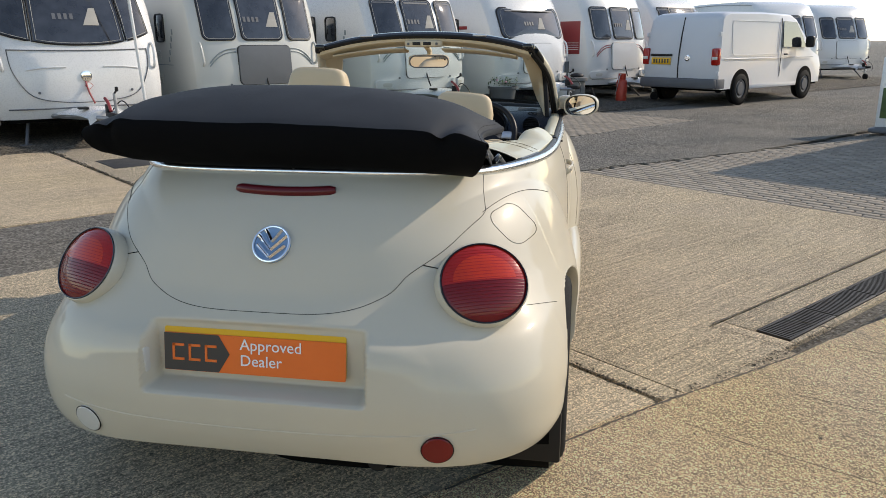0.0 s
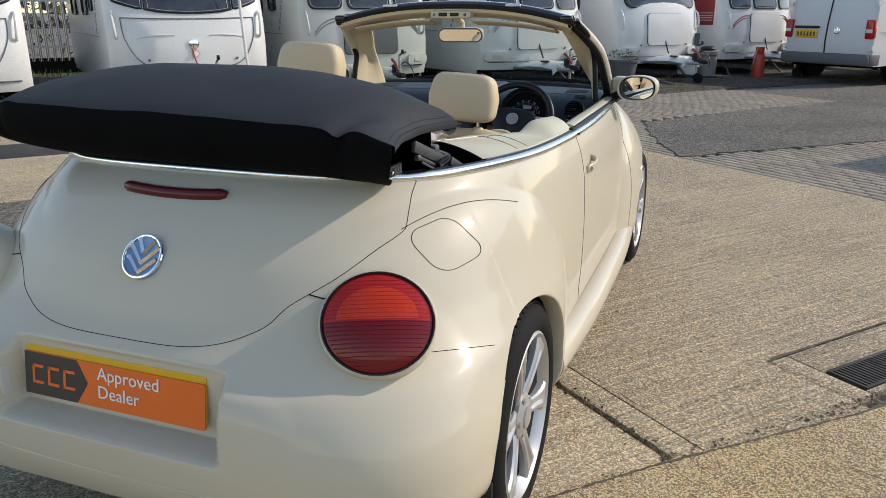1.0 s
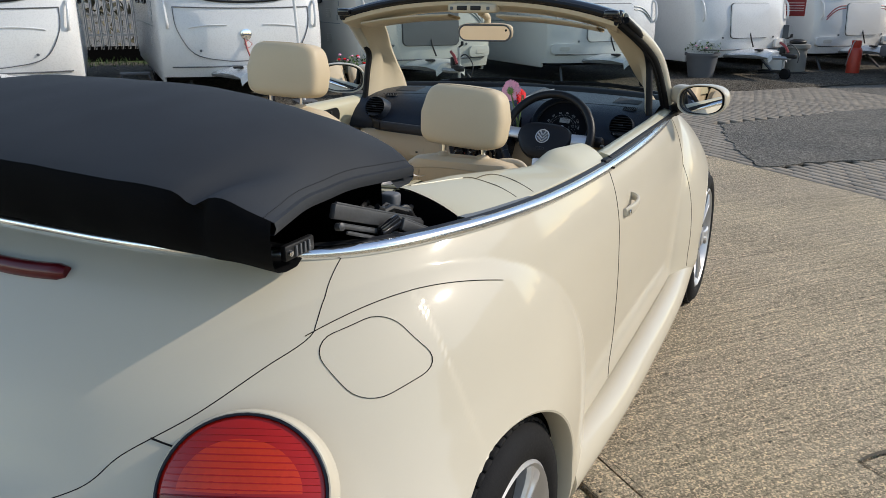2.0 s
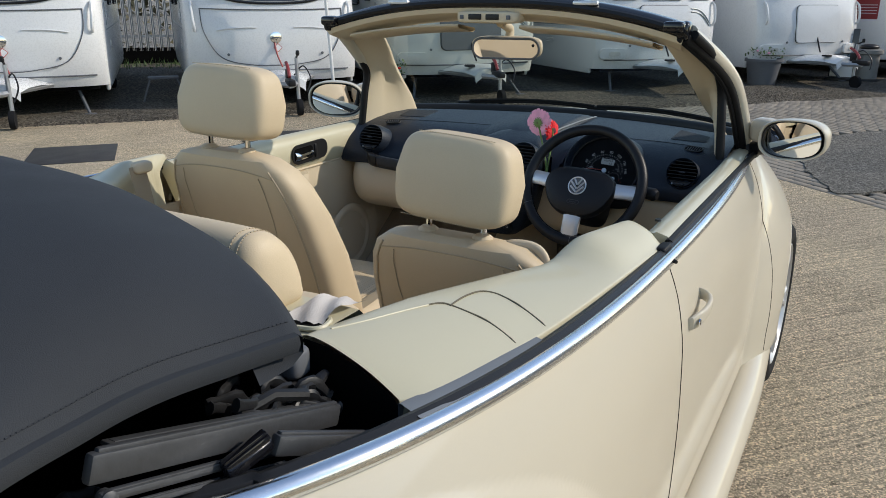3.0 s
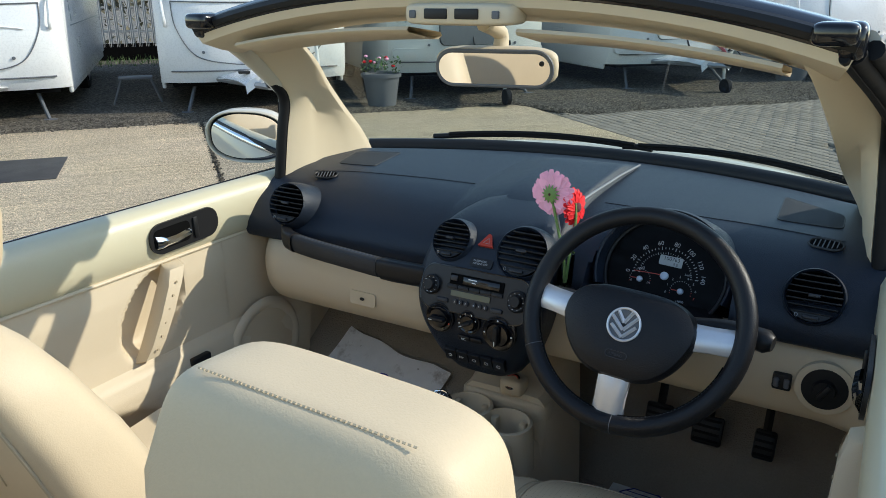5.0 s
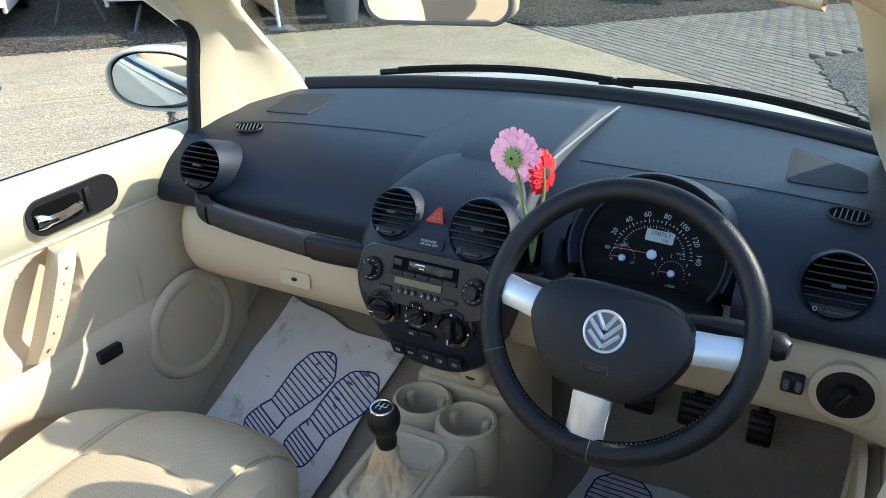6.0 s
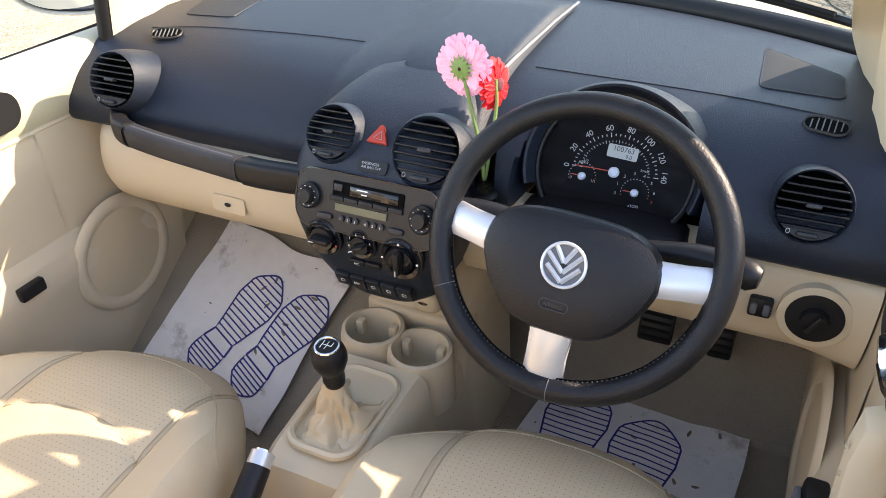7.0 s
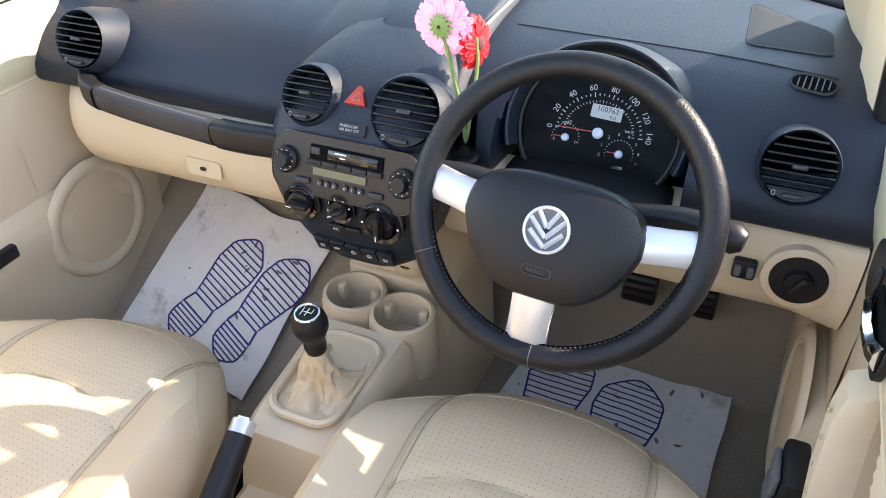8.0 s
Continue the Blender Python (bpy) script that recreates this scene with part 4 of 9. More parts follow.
def panel_of(x, y, z):
    if y < 1.2 and z > 0.668 and x < lid_half(z):
        return "boot_lid"
    if y < 0.62 and z < 0.565 or (y < 0.5 and z < 0.69 and x < 0.42):
        return "rear_bumper"
    if 1.615 < y < 2.74 and z > 0.30:
        return "door"
    if z < 0.30 and 1.2 < y < 2.7:
        return "sill_panel"
    for front, nm in ((False, "rear_wing"), (True, "front_wing")):
        if wing_q(y, z, front) < 1:
            return nm
    if y > 2.7 and z < 0.45 and y < 3.3:
        return "front_valance"
    return "rear_wing" if y < 0.6 and z < 0.8 else "quarter_panel" if y < 1.7 else "front_apron"


# even steps round the plan
ths = np.linspace(1e-4, math.pi - 1e-4, 3000)
pp = np.array([plan(t, 0.6) for t in ths])
arc = np.concatenate([[0], np.cumsum(np.hypot(*np.diff(pp, axis=0).T))])
COLS = [float(t) for t in np.interp(np.concatenate([np.linspace(0, 1.0, 150)[:-1], np.linspace(1.0, arc[-1], 380)]), arc, ths)]
NZ = 128
PLATE_Z = (0.455, 0.648)


def build_shell():
    verts = np.zeros((len(COLS), NZ + 1, 3))
    for i, th in enumerate(COLS):
        zt = 0.95
        for _ in range(5):
            zt = belt_z(plan(th, zt)[1])
        for j in range(NZ + 1):
            yb = plan(th, 0.3)[1]
            zb = 0.17 + 0.10 * min(1, max(0, (0.75 - yb) / 0.3))
            verts[i, j] = skin(th, zb + (zt - zb) * j / NZ)
    verts[0, :, 0] = verts[-1, :, 0] = 0
    # recess for the number plate
    for i in range(len(COLS)):
        for j in range(NZ + 1):
            x, y, z = verts[i, j]
            if y < 0.3 and x < 0.36 and 0.43 < z < 0.67:
                k = min(1, max(0, (0.315 - x) / 0.016)) * min(1, max(0, (z - PLATE_Z[0]) / 0.015)) * min(1, max(0, (PLATE_Z[1] - z) / 0.012))
                verts[i, j, 1] = y + k * max(0, 0.118 - y) if y < 0.118 else y
    # wheel openings: pull the rim of the hole on to its circle
    hole = np.zeros(verts.shape[:2], bool)
    for yc, rad in ((AXLE_R, 0.332), (AXLE_F, 0.332)):
        r = np.hypot(verts[..., 1] - yc, verts[..., 2] - 0.32)
        hole |= (r < rad) & (verts[..., 0] > 0.5)
    a = np.array(verts)
    du, dv = np.gradient(a, axis=0), np.gradient(a, axis=1)
    nrm = np.cross(du, dv)
    nrm /= np.maximum(np.linalg.norm(nrm, axis=2, keepdims=True), 1e-9)
    faces = {}
    snap = set()
    for i in range(len(COLS) - 1):
        for j in range(NZ):
            quad = [(i, j), (i + 1, j), (i + 1, j + 1), (i, j + 1)]
            inside = [q for q in quad if hole[q]]
            if len(inside) == 4:
                continue
            snap.update(inside)
            c = verts[i:i + 2, j:j + 2].mean(axis=(0, 1))
            faces.setdefault(panel_of(*c), []).append(quad)
    for q in snap:
        y, z = verts[q][1:]
        yc = AXLE_R if y < 2 else AXLE_F
        r = math.hypot(y - yc, z - 0.32) or 1e-6
        verts[q][1], verts[q][2] = yc + (y - yc) / r * 0.332, 0.32 + (z - 0.32) / r * 0.332
    return verts, nrm, faces


SHELL, SHELL_N, SHELL_F = build_shell()
NAMES = {"rear_wing": "wing", "front_wing": "wing", "sill_panel": "lower_side_panel", "front_apron": "front_panel"}


def panel(name, quads, sides):
    ids, pts, nor, fs = {}, [], [], []
    for sx in sides:
        for quad in quads:
            f = []
            for q in quad:
                k = (sx, *q)
                if k not in ids:
                    ids[k] = len(pts)
                    pts.append((SHELL[q][0] * sx, SHELL[q][1], SHELL[q][2]))
                    nor.append((SHELL_N[q][0] * sx, SHELL_N[q][1], SHELL_N[q][2]))
                f.append(ids[k])
            fs.append(f if sx > 0 else f[::-1])
    me = bpy.data.meshes.new(name)
    me.from_pydata(pts, [], fs)
    me.materials.append(CREAM)
    me.shade_smooth()
    me.normals_split_custom_set_from_vertices(nor)
    ob = new(name, me)
    ob.parent = car
    return ob


doors = {}
for nm, quads in SHELL_F.items():
    if nm in ("boot_lid", "rear_bumper"):
        panel(nm, quads, (1, -1))
    else:
        for sx in (1, -1):
            ob = panel(NAMES.get(nm, nm), quads, (sx,))
            if nm == "door":
                doors[sx] = ob

# bonnet between the wings, crowned towards the screen
rows = []
for t in np.linspace(0, 1, 26):
    row = []
    for u in np.linspace(-1, 1, 25):
        y0 = 3.19 - 0.20 * abs(u) ** 2.1
        y = y0 + (4.0 - y0) * t
        w = side_pt(y, belt_z(y))[0] if y < 3.95 else 0.25
        rise = min(1.0, (y - y0) / 0.14)
        row.append((u * w, y, belt_z(y) + (0.080 + 0.050 * rise * (2 - rise) * math.exp(-max(0.0, y - 3.35) / 0.5)) * (1 - u * u) ** 0.6))
    rows.append(row)
part("bonnet", Geo().grid(rows), CREAM, car)

# dark inner shell: floor pan, wheel housings, tail and nose bulkheads
part("floor_pan", Geo().box((0, 2.0, 0.22), (1.36, 3.4, 0.06), 0.02), VOID, car)
for sx in (1, -1):
    for yc in (AXLE_R, AXLE_F):
        rows = [[(sx * x, yc + r * math.cos(a), 0.33 + r * math.sin(a)) for a in np.linspace(-1.0, math.pi + 1.0, 40)] for x, r in ((0.47, 0.05), (0.47, 0.36), (0.62, 0.362), (0.78, 0.356))]
        part("wheel_housing", Geo().grid(rows), VOID, car)
        # rolled lip round the wheel opening
        lip = []
        for a in np.linspace(-0.32, math.pi + 0.32, 60):
            y, z = yc + 0.333 * math.cos(a), 0.32 + 0.333 * math.sin(a)
            if z > 0.215:
                lip.append(Vector(side_pt(y, z, 0.0, sx)))
        part("arch_lip", Geo().grid([[p + Vector((sx * dx, (yc - p.y) * dr, (0.32 - p.z) * dr)) for p in lip] for dx, dr in ((-0.002, -0.006), (0.0015, 0.004), (0.0, 0.016), (-0.008, 0.022), (-0.05, 0.012))]), CREAM, car)
    part("mud_flap", Geo().box((sx * 0.735, 0.412, 0.215), (0.16, 0.02, 0.17), 0.008), BLACK, car)
part("tail_bulkhead", Geo().box((0, 0.30, 0.40), (1.1, 0.1, 0.34), 0.02), VOID, car)
part("exhaust_box", Geo().superq((0.17, 0.30, 0.23), (0.5, 0.24, 0.13), 0.6, 0.6), VOID, car)
part("tailpipe", Geo().tube([(0.31, 0.30, 0.235), (0.31, 0.16, 0.225)], 0.028, 12), BLACK, car)


# panel gaps
def gap(name, pts, r=0.0026, parent=None):
    part(name, Geo().tube(pts, r, 6), GAP, parent or car)


for sx in (1, -1):
    zz = [0.69] + [float(z) for z in np.linspace(0.682, 0.99, 60)]
    gap("boot_gap", [(sx * p[0], p[1], p[2]) for p in (rear_pt(lid_half(z), z) for z in zz[1:])], 0.0009)
    wl = [skin(th, 0.9195 - 0.56 * (th - 0.85) ** 2, 0.0012) for th in np.linspace(0.63, 1.12, 70)]
    wl = [(sx * p[0], p[1], p[2]) for p in wl]
    gap("wing_gap", wl, 0.0008)
    gap("door_gap", [side_pt(1.615 - 0.03 * max(0, 0.5 - z), z, 0, sx) for z in np.linspace(0.33, 0.945, 24)], 0.0014)
    gap("door_gap", [side_pt(2.74 - 0.04 * max(0, 0.6 - z), z, 0, sx) for z in np.linspace(0.33, 0.945, 24)], 0.0014)
    gap("door_gap", [side_pt(y, 0.31, 0, sx) for y in np.linspace(1.62, 2.73, 16)], 0.0014)
    gap("bumper_gap", [side_pt(y, 0.665 - 0.03 * (max(0, y - 0.264) / 0.167) ** 1.3, 0.0004, sx) for y in np.linspace(0.27, 0.50, 40)], 0.0008)
    gap("lamp_gap", [(sx * p[0], p[1], p[2]) for p in (rear_pt(0.425 + 0.09 * u, 0.782 - 0.022 * u) for u in np.linspace(0, 1, 6))], 0.0016)
gap("boot_gap", [rear_pt(x, 0.668 + 0.042 * (abs(x) / 0.335) ** 4) for x in np.linspace(-0.257, 0.257, 41)], 0.0009)
lo = [rear_pt(x, 0.362 + 0.030 * (abs(x) / 0.6) ** 2, -0.0006) for x in np.linspace(-0.60, 0.60, 110)]
part("bumper_crease", Geo().tube(lo, 0.0026, 8), CREAM, car)

# fuel flap
flap = lambda a, b, o: skin(0.786 + 0.166 * a + 0.128 * b, 0.846 + 0.022 * a - 0.098 * b, o)
edge = rrect(1.0, 1.0, 0.30, 6)
edge = [(ax + (bx - ax) * k / 5, ay + (by - ay) * k / 5) for (ax, ay), (bx, by) in zip(edge, edge[1:] + edge[:1]) for k in range(5)]
part("fuel_flap_gap", Geo().grid([[flap(a * s, b * s, o) for a, b in edge] for s, o in ((1.0, -0.002), (1.0, 0.0012), (0.986, 0.0012), (0.986, -0.002))], close_v=True), GAP, car)

# bright trim along the belt and over the boot
for sx in (1, -1):
    pts = []
    for th in np.linspace(0.0001, math.pi / 2 + 0.62, 120):
        zt = 0.95
        for _ in range(4):
            zt = belt_z(plan(th, zt)[1])
        p = skin(th, zt)
        if p[1] < 2.76:
            pts.append((sx * p[0], p[1], p[2] + 0.002))
    pts.insert(0, (-pts[0][0] - sx * 0.004, pts[0][1], pts[0][2]))
    part("bright_trim", Geo().tube(pts, 0.0125, 10), BRIGHT, car, "polished metal belt trim")
    part("seal_strip", Geo().tube([(x - sx * 0.018, y + (0.012 if y < 0.7 else 0), z + 0.002) for x, y, z in pts], 0.011, 8), BLACK, car)

# ---------------------------------------------------------------- tail: lamps, badge, plate
for sx in (1, -1):
    base = Vector((sx * 0.596, 0.261, 0.742))
    nor = Vector((sx * 0.335, -0.765, 0.550)).normalized()
    zx = Vector((0, 0, 1))
    ex = zx.cross(nor).normalized()
    ey = nor.cross(ex)
    m = Matrix(((ex.x, ey.x, nor.x, base.x), (ex.y, ey.y, nor.y, base.y), (ex.z, ey.z, nor.z, base.z), (0, 0, 0, 1))) @ Matrix.Diagonal((1.13, 1.04, 1.0, 1.0))
    lamp = part("tail_lamp", Geo().lathe([(0.116, -0.040), (0.115, -0.02), (0.1135, -0.006), (0.1105, 0.001), (0.106, 0.002), (0.10, -0.03)], 48, m), CREAM, car, "round tail lamp in a cream bezel")
    rows = []
    for i in range(21):
        r = 0.106 * i / 20
        row = []
        for j in range(64):
            a = 2 * math.pi * j / 64
            x, y = r * math.cos(a), r * math.sin(a)
            h = 0.026 * (1 - (r / 0.106) ** 2.4)
            row.append((x, y, h))
        rows.append(row)
    # upper half is coloured brighter for the sun it catches, lower half darker
    for nm, up in (("upper_lens", True), ("lower_lens", False)):
        g = Geo()
        for i in range(20):
            for j in range(64):
                if (32 > j) == up:
                    g.add([rows[i][j], rows[i][(j + 1) % 64], rows[i + 1][(j + 1) % 64], rows[i + 1][j]], [(0, 1, 2, 3)], m)
        part(nm, g, RED_LENS if up else DARK_RED, lamp, "ribbed red lens half")
    # inner reflector panel, its sunlit glow painted as orange-red
    inner = [[(0.078 * k * math.cos(a), 0.004 + 0.070 * k * math.sin(a)) for a in np.linspace(0.02, math.pi - 0.02, 30)] for k in np.linspace(0.02, 1, 9)]
    inner = [[(x, y, 0.026 * (1 - (math.hypot(x, y) / 0.106) ** 2.4) + 0.0007) for x, y in row] for row in inner]
    part("bright_panel", Geo().grid(inner, m=m), SUNLIT_RED, lamp, "brighter orange-red inner lens")
    for k in range(-11, 12):
        y = k * 0.0088
        hw = math.sqrt(max(0, 0.0985 ** 2 - y * y))
        if hw > 0.02:
            pts = [(x, y, 0.0262 * (1 - (math.hypot(x, y) / 0.106) ** 2.4) - 0.0004) for x in np.linspace(-hw, hw, 13)]
            part("rib", Geo().tube(pts, 0.0014, 5, m=m), RED_LENS if k > 0 else DARK_RED, lamp)
    part("seal", Geo().tube([(0.1065 * math.cos(a), 0.1065 * math.sin(a), 0.003) for a in np.linspace(0, 2 * math.pi, 48, endpoint=False)], 0.0024, 6, True, m), GLOSS_BLACK, lamp)

bl = [rear_pt(x, 0.955 + 0.006 * (x / 0.155) ** 2, 0.004) for x in np.linspace(-0.150, 0.150, 21)]
part("brake_light", Geo().tube(bl, [0.0155 if 0 < i < 20 else 0.010 for i in range(21)], 10, flat=1.0), BRAKE_LENS, car, "slim dark red high-level brake lamp")

# round badge: a ring with chevron bars
bc = Vector(rear_pt(0.004, 0.830, 0.002))
m = Matrix.Translation(bc) @ pose(0, 0, 0, 90 - 36)


def emblem(parent, m, r, face, bars=BRIGHT):
    b = part("badge", Geo().lathe([(r, -0.002), (r, r * 0.07), (r * 0.93, r * 0.12), (r * 0.86, r * 0.07), (0, r * 0.07)], 40, m), face, parent, "round emblem with bright chevron bars")
    part("badge_ring", Geo().tube([(r * 0.94 * math.cos(a), r * 0.94 * math.sin(a), r * 0.09) for a in np.linspace(0, 2 * math.pi, 40, endpoint=False)], r * 0.075, 8, True, m), bars, b)
    z = r * 0.10
    for pts in (((-0.42, 0.76), (0, 0.10), (0.42, 0.76)), ((-0.74, 0.46), (0.0, -0.32), (0.74, 0.46)), ((-0.72, -0.06), (0.0, -0.74), (0.72, -0.06))):
        g = Geo()
        for (ax, ay), (bx, by) in zip(pts, pts[1:]):
            g.tube([(ax * r, ay * r, z), (bx * r, by * r, z)], r * 0.105, 4, m=m)
        part("chevron_bar", g, bars, b)


emblem(car, m, 0.055, BADGE_BLUE, CHROME)

# plate with the dealer's board over it
py, pz = 0.112, 0.556
pm = Matrix.Translation((-0.012, py, pz)) @ pose(0, 0, 0, 90 - 8, 0, 0)
plate = part("number_plate", Geo().prism(rrect(0.522, 0.118, 0.006, 3, (0, 0.004)), 0.004, pm), YELLOW, car, "yellow number plate under a dealer board")
part("board", Geo().prism(rrect(0.522, 0.106, 0.004, 3, (0, -0.006)), 0.005, pm @ Matrix.Translation((0, 0, 0.004))), ORANGE, plate, "orange dealer board over the number plate")
part("board_arrow", Geo().prism([(-0.260, -0.058), (-0.10, -0.058), (-0.068, -0.006), (-0.10, 0.046), (-0.260, 0.046)], 0.0012, pm @ Matrix.Translation((0, 0, 0.0092))), SIGN_DARK, plate)
part("lettering", text_geo("Approved\nDealer", 0.044, pm @ Matrix.Translation((-0.038, 0.010, 0.0105)), 0.0006), WHITE_PRINT, plate, "white lettering")
for x, w in ((-0.235, 0.034), (-0.187, 0.034), (-0.139, 0.034)):
    g = Geo()
    for a, b, c, d in ((0, 0.018, w, 0.007), (0, -0.022, w, 0.007), (-w / 2 + 0.003, -0.002, 0.007, 0.046)):
        g.box((x + 0.017 + a, -0.004 + b, 0.011), (c, d, 0.0014), m=pm)
    part("logo_bar", g, ORANGE, plate)
part("recess_lamp", Geo().box((-0.318, 0.085, 0.535), (0.022, 0.05, 0.075), 0.008), CLEAR_LENS, car)

# lower lamps in the bumper
for x, mt, lb in ((0.50, DARK_RED, "round red fog lamp"), (-0.52, CLEAR_LENS, "round clear reversing lamp")):
    p = Vector(rear_pt(x, 0.335, -0.002))
    q = Vector(rear_pt(x * 1.04, 0.325, 0.0)) - Vector(rear_pt(x * 0.96, 0.325, 0.0))
    v = Vector(rear_pt(x, 0.345, 0.0)) - Vector(rear_pt(x, 0.325, 0.0))
    nrm = q.cross(v).normalized()
    nrm = nrm if nrm.y < 0 else -nrm
    mm = nrm.to_track_quat("Z", "Y").to_matrix().to_4x4()
    mm.translation = p + nrm * 0.004
    lp = part("bumper_lamp", Geo().lathe([(0.043, -0.02), (0.043, 0.000), (0.040, 0.003), (0.0, 0.006)], 28, mm), mt, car, lb)
    part("seal", Geo().tube([(0.043 * math.cos(a), 0.043 * math.sin(a), 0.000) for a in np.linspace(0, 2 * math.pi, 32, endpoint=False)], 0.0015, 6, True, mm), GAP, lp)


# ---------------------------------------------------------------- wheels
def road_wheel(x, y, sx):
    m = Matrix.Translation((x, y, WHEEL_Z)) @ pose(0, 0, 0, 0, 90 * sx, 0)
    hub = part("wheel", Geo().lathe([(0.212, -0.085), (0.205, -0.07), (0.192, -0.02), (0.194, 0.05), (0.214, 0.086), (0.230, 0.101), (0.237, 0.096), (0.214, -0.085)], 48, m), ALLOY, car, "silver alloy road wheel")
    tyre = part("tyre", Geo().lathe([(0.208, -0.09), (0.25, -0.103), (0.293, -0.100), (0.309, -0.085), (0.315, -0.05), (0.317, 0), (0.315, 0.05), (0.309, 0.085), (0.293, 0.100), (0.270, 0.106), (0.250, 0.104), (0.235, 0.094), (0.22, 0.07)], 64, m), RUBBER, hub, "black low-profile tyre")
    for k in range(60):
        a = 2 * math.pi * k / 60
        g = Geo()
        for zc, w in ((-0.066, 0.034), (-0.022, 0.036), (0.022, 0.036), (0.066, 0.034)):
            g.box((0.3145, 0, zc), (0.0085, 0.0285, w), 0.002, m @ pose(0, 0, 0, 0, 0, math.degrees(a) + zc * 40), seg=1)
        part("tread_block", g, RUBBER, hub, sharp=0, weld=False)
    part("brake_disc", Geo().lathe([(0.14, 0.0), (0.14, 0.012), (0.0, 0.012)], 32, m @ Matrix.Translation((0, 0, -0.02))), IRON, hub)
    part("back_disc", Geo().lathe([(0.178, -0.03), (0.0, -0.03)], 32, m), VOID, hub)
    for k in range(6):
        rows = []
        for r, w, z, dip in ((0.030, 0.026, 0.074, 0.000), (0.065, 0.027, 0.080, 0.002), (0.10, 0.023, 0.087, 0.006), (0.14, 0.024, 0.092, 0.009), (0.18, 0.031, 0.096, 0.010), (0.206, 0.042, 0.097, 0.006), (0.224, 0.052, 0.094, 0.0)):
            rows.append([(r, -w, z - 0.036), (r, -w * 1.02, z - 0.008), (r, -w * 0.82, z - 0.001), (r, -w * 0.42, z), (r, -w * 0.16, z - dip), (r, w * 0.16, z - dip), (r, w * 0.42, z), (r, w * 0.82, z - 0.001), (r, w * 1.02, z - 0.008), (r, w, z - 0.036)])
        part("spoke", Geo().grid(rows, close_v=True, m=m @ pose(0, 0, 0, 0, 0, 60 * k + 18), cap=True), ALLOY, hub, sharp=30)
    part("hub_cap", Geo().lathe([(0.066, 0.035), (0.064, 0.082), (0.045, 0.092), (0.034, 0.092), (0.034, 0.097), (0.028, 0.099), (0, 0.100)], 32, m), ALLOY, hub)
    for k in range(5):
        a = math.radians(72 * k + 54)
        part("wheel_bolt", Geo().lathe([(0.009, 0.055), (0.009, 0.091), (0, 0.092)], 8, m @ Matrix.Translation((0.053 * math.cos(a), 0.053 * math.sin(a), 0))), STEEL, hub)
    return hub


for sx in (1, -1):
    for yc in (AXLE_R, AXLE_F):
        road_wheel(sx * 0.722, yc, sx)

# sill boards under the doors, running between the wings
for sx in (1, -1):
    pts = [(sx * 0.785, 1.14, 0.275), (sx * 0.806, 1.6, 0.270), (sx * 0.810, 2.1, 0.270), (sx * 0.806, 2.5, 0.272), (sx * 0.785, 2.86, 0.275)]
    part("running_board", Geo().tube(spline(pts, 8), 0.051, 16, flat=1.2), CREAM, car, "rounded cream running board")

# door handles
for sx in (1, -1):
    hx = side_pt(1.728, 0.832, -0.004, sx)
    m = Matrix.Translation(hx) @ Matrix.Scale(0.70, 4)
    rows = []
    for y, z, o, w, d in ((-0.090, -0.018, -0.004, 0.010, 0.004), (-0.084, -0.017, 0.014, 0.019, 0.008), (-0.060, -0.013, 0.026, 0.022, 0.008), (-0.034, -0.008, 0.034, 0.020, 0.008), (0.0, 0.000, 0.040, 0.016, 0.008), (0.030, 0.008, 0.040, 0.015, 0.008), (0.052, 0.014, 0.033, 0.015, 0.009), (0.064, 0.018, 0.018, 0.016, 0.010), (0.068, 0.020, -0.006, 0.017, 0.010)):
        rows.append([(sx * (o + d * math.copysign(abs(math.cos(a)) ** 0.7, math.cos(a))), y, z + w * math.copysign(abs(math.sin(a)) ** 0.7, math.sin(a))) for a in np.linspace(0, 2 * math.pi, 20, endpoint=False)])
    hd = part("door_handle", Geo().grid(rows, close_v=True, m=m, cap=True), CREAM, doors[sx], "cream loop door handle")
    part("lock", Geo().lathe([(0.0105, 0), (0.0105, 0.003), (0.006, 0.0035), (0, 0.002)], 18, m @ Matrix.Translation((sx * 0.0335, -0.066, -0.014)) @ pose(0, 0, 0, 0, 90 * sx, 0)), CHROME, doors[sx])
    part("keyhole", Geo().box((sx * 0.0372, -0.066, -0.014), (0.001, 0.002, 0.012), 0, m), VOID, doors[sx])


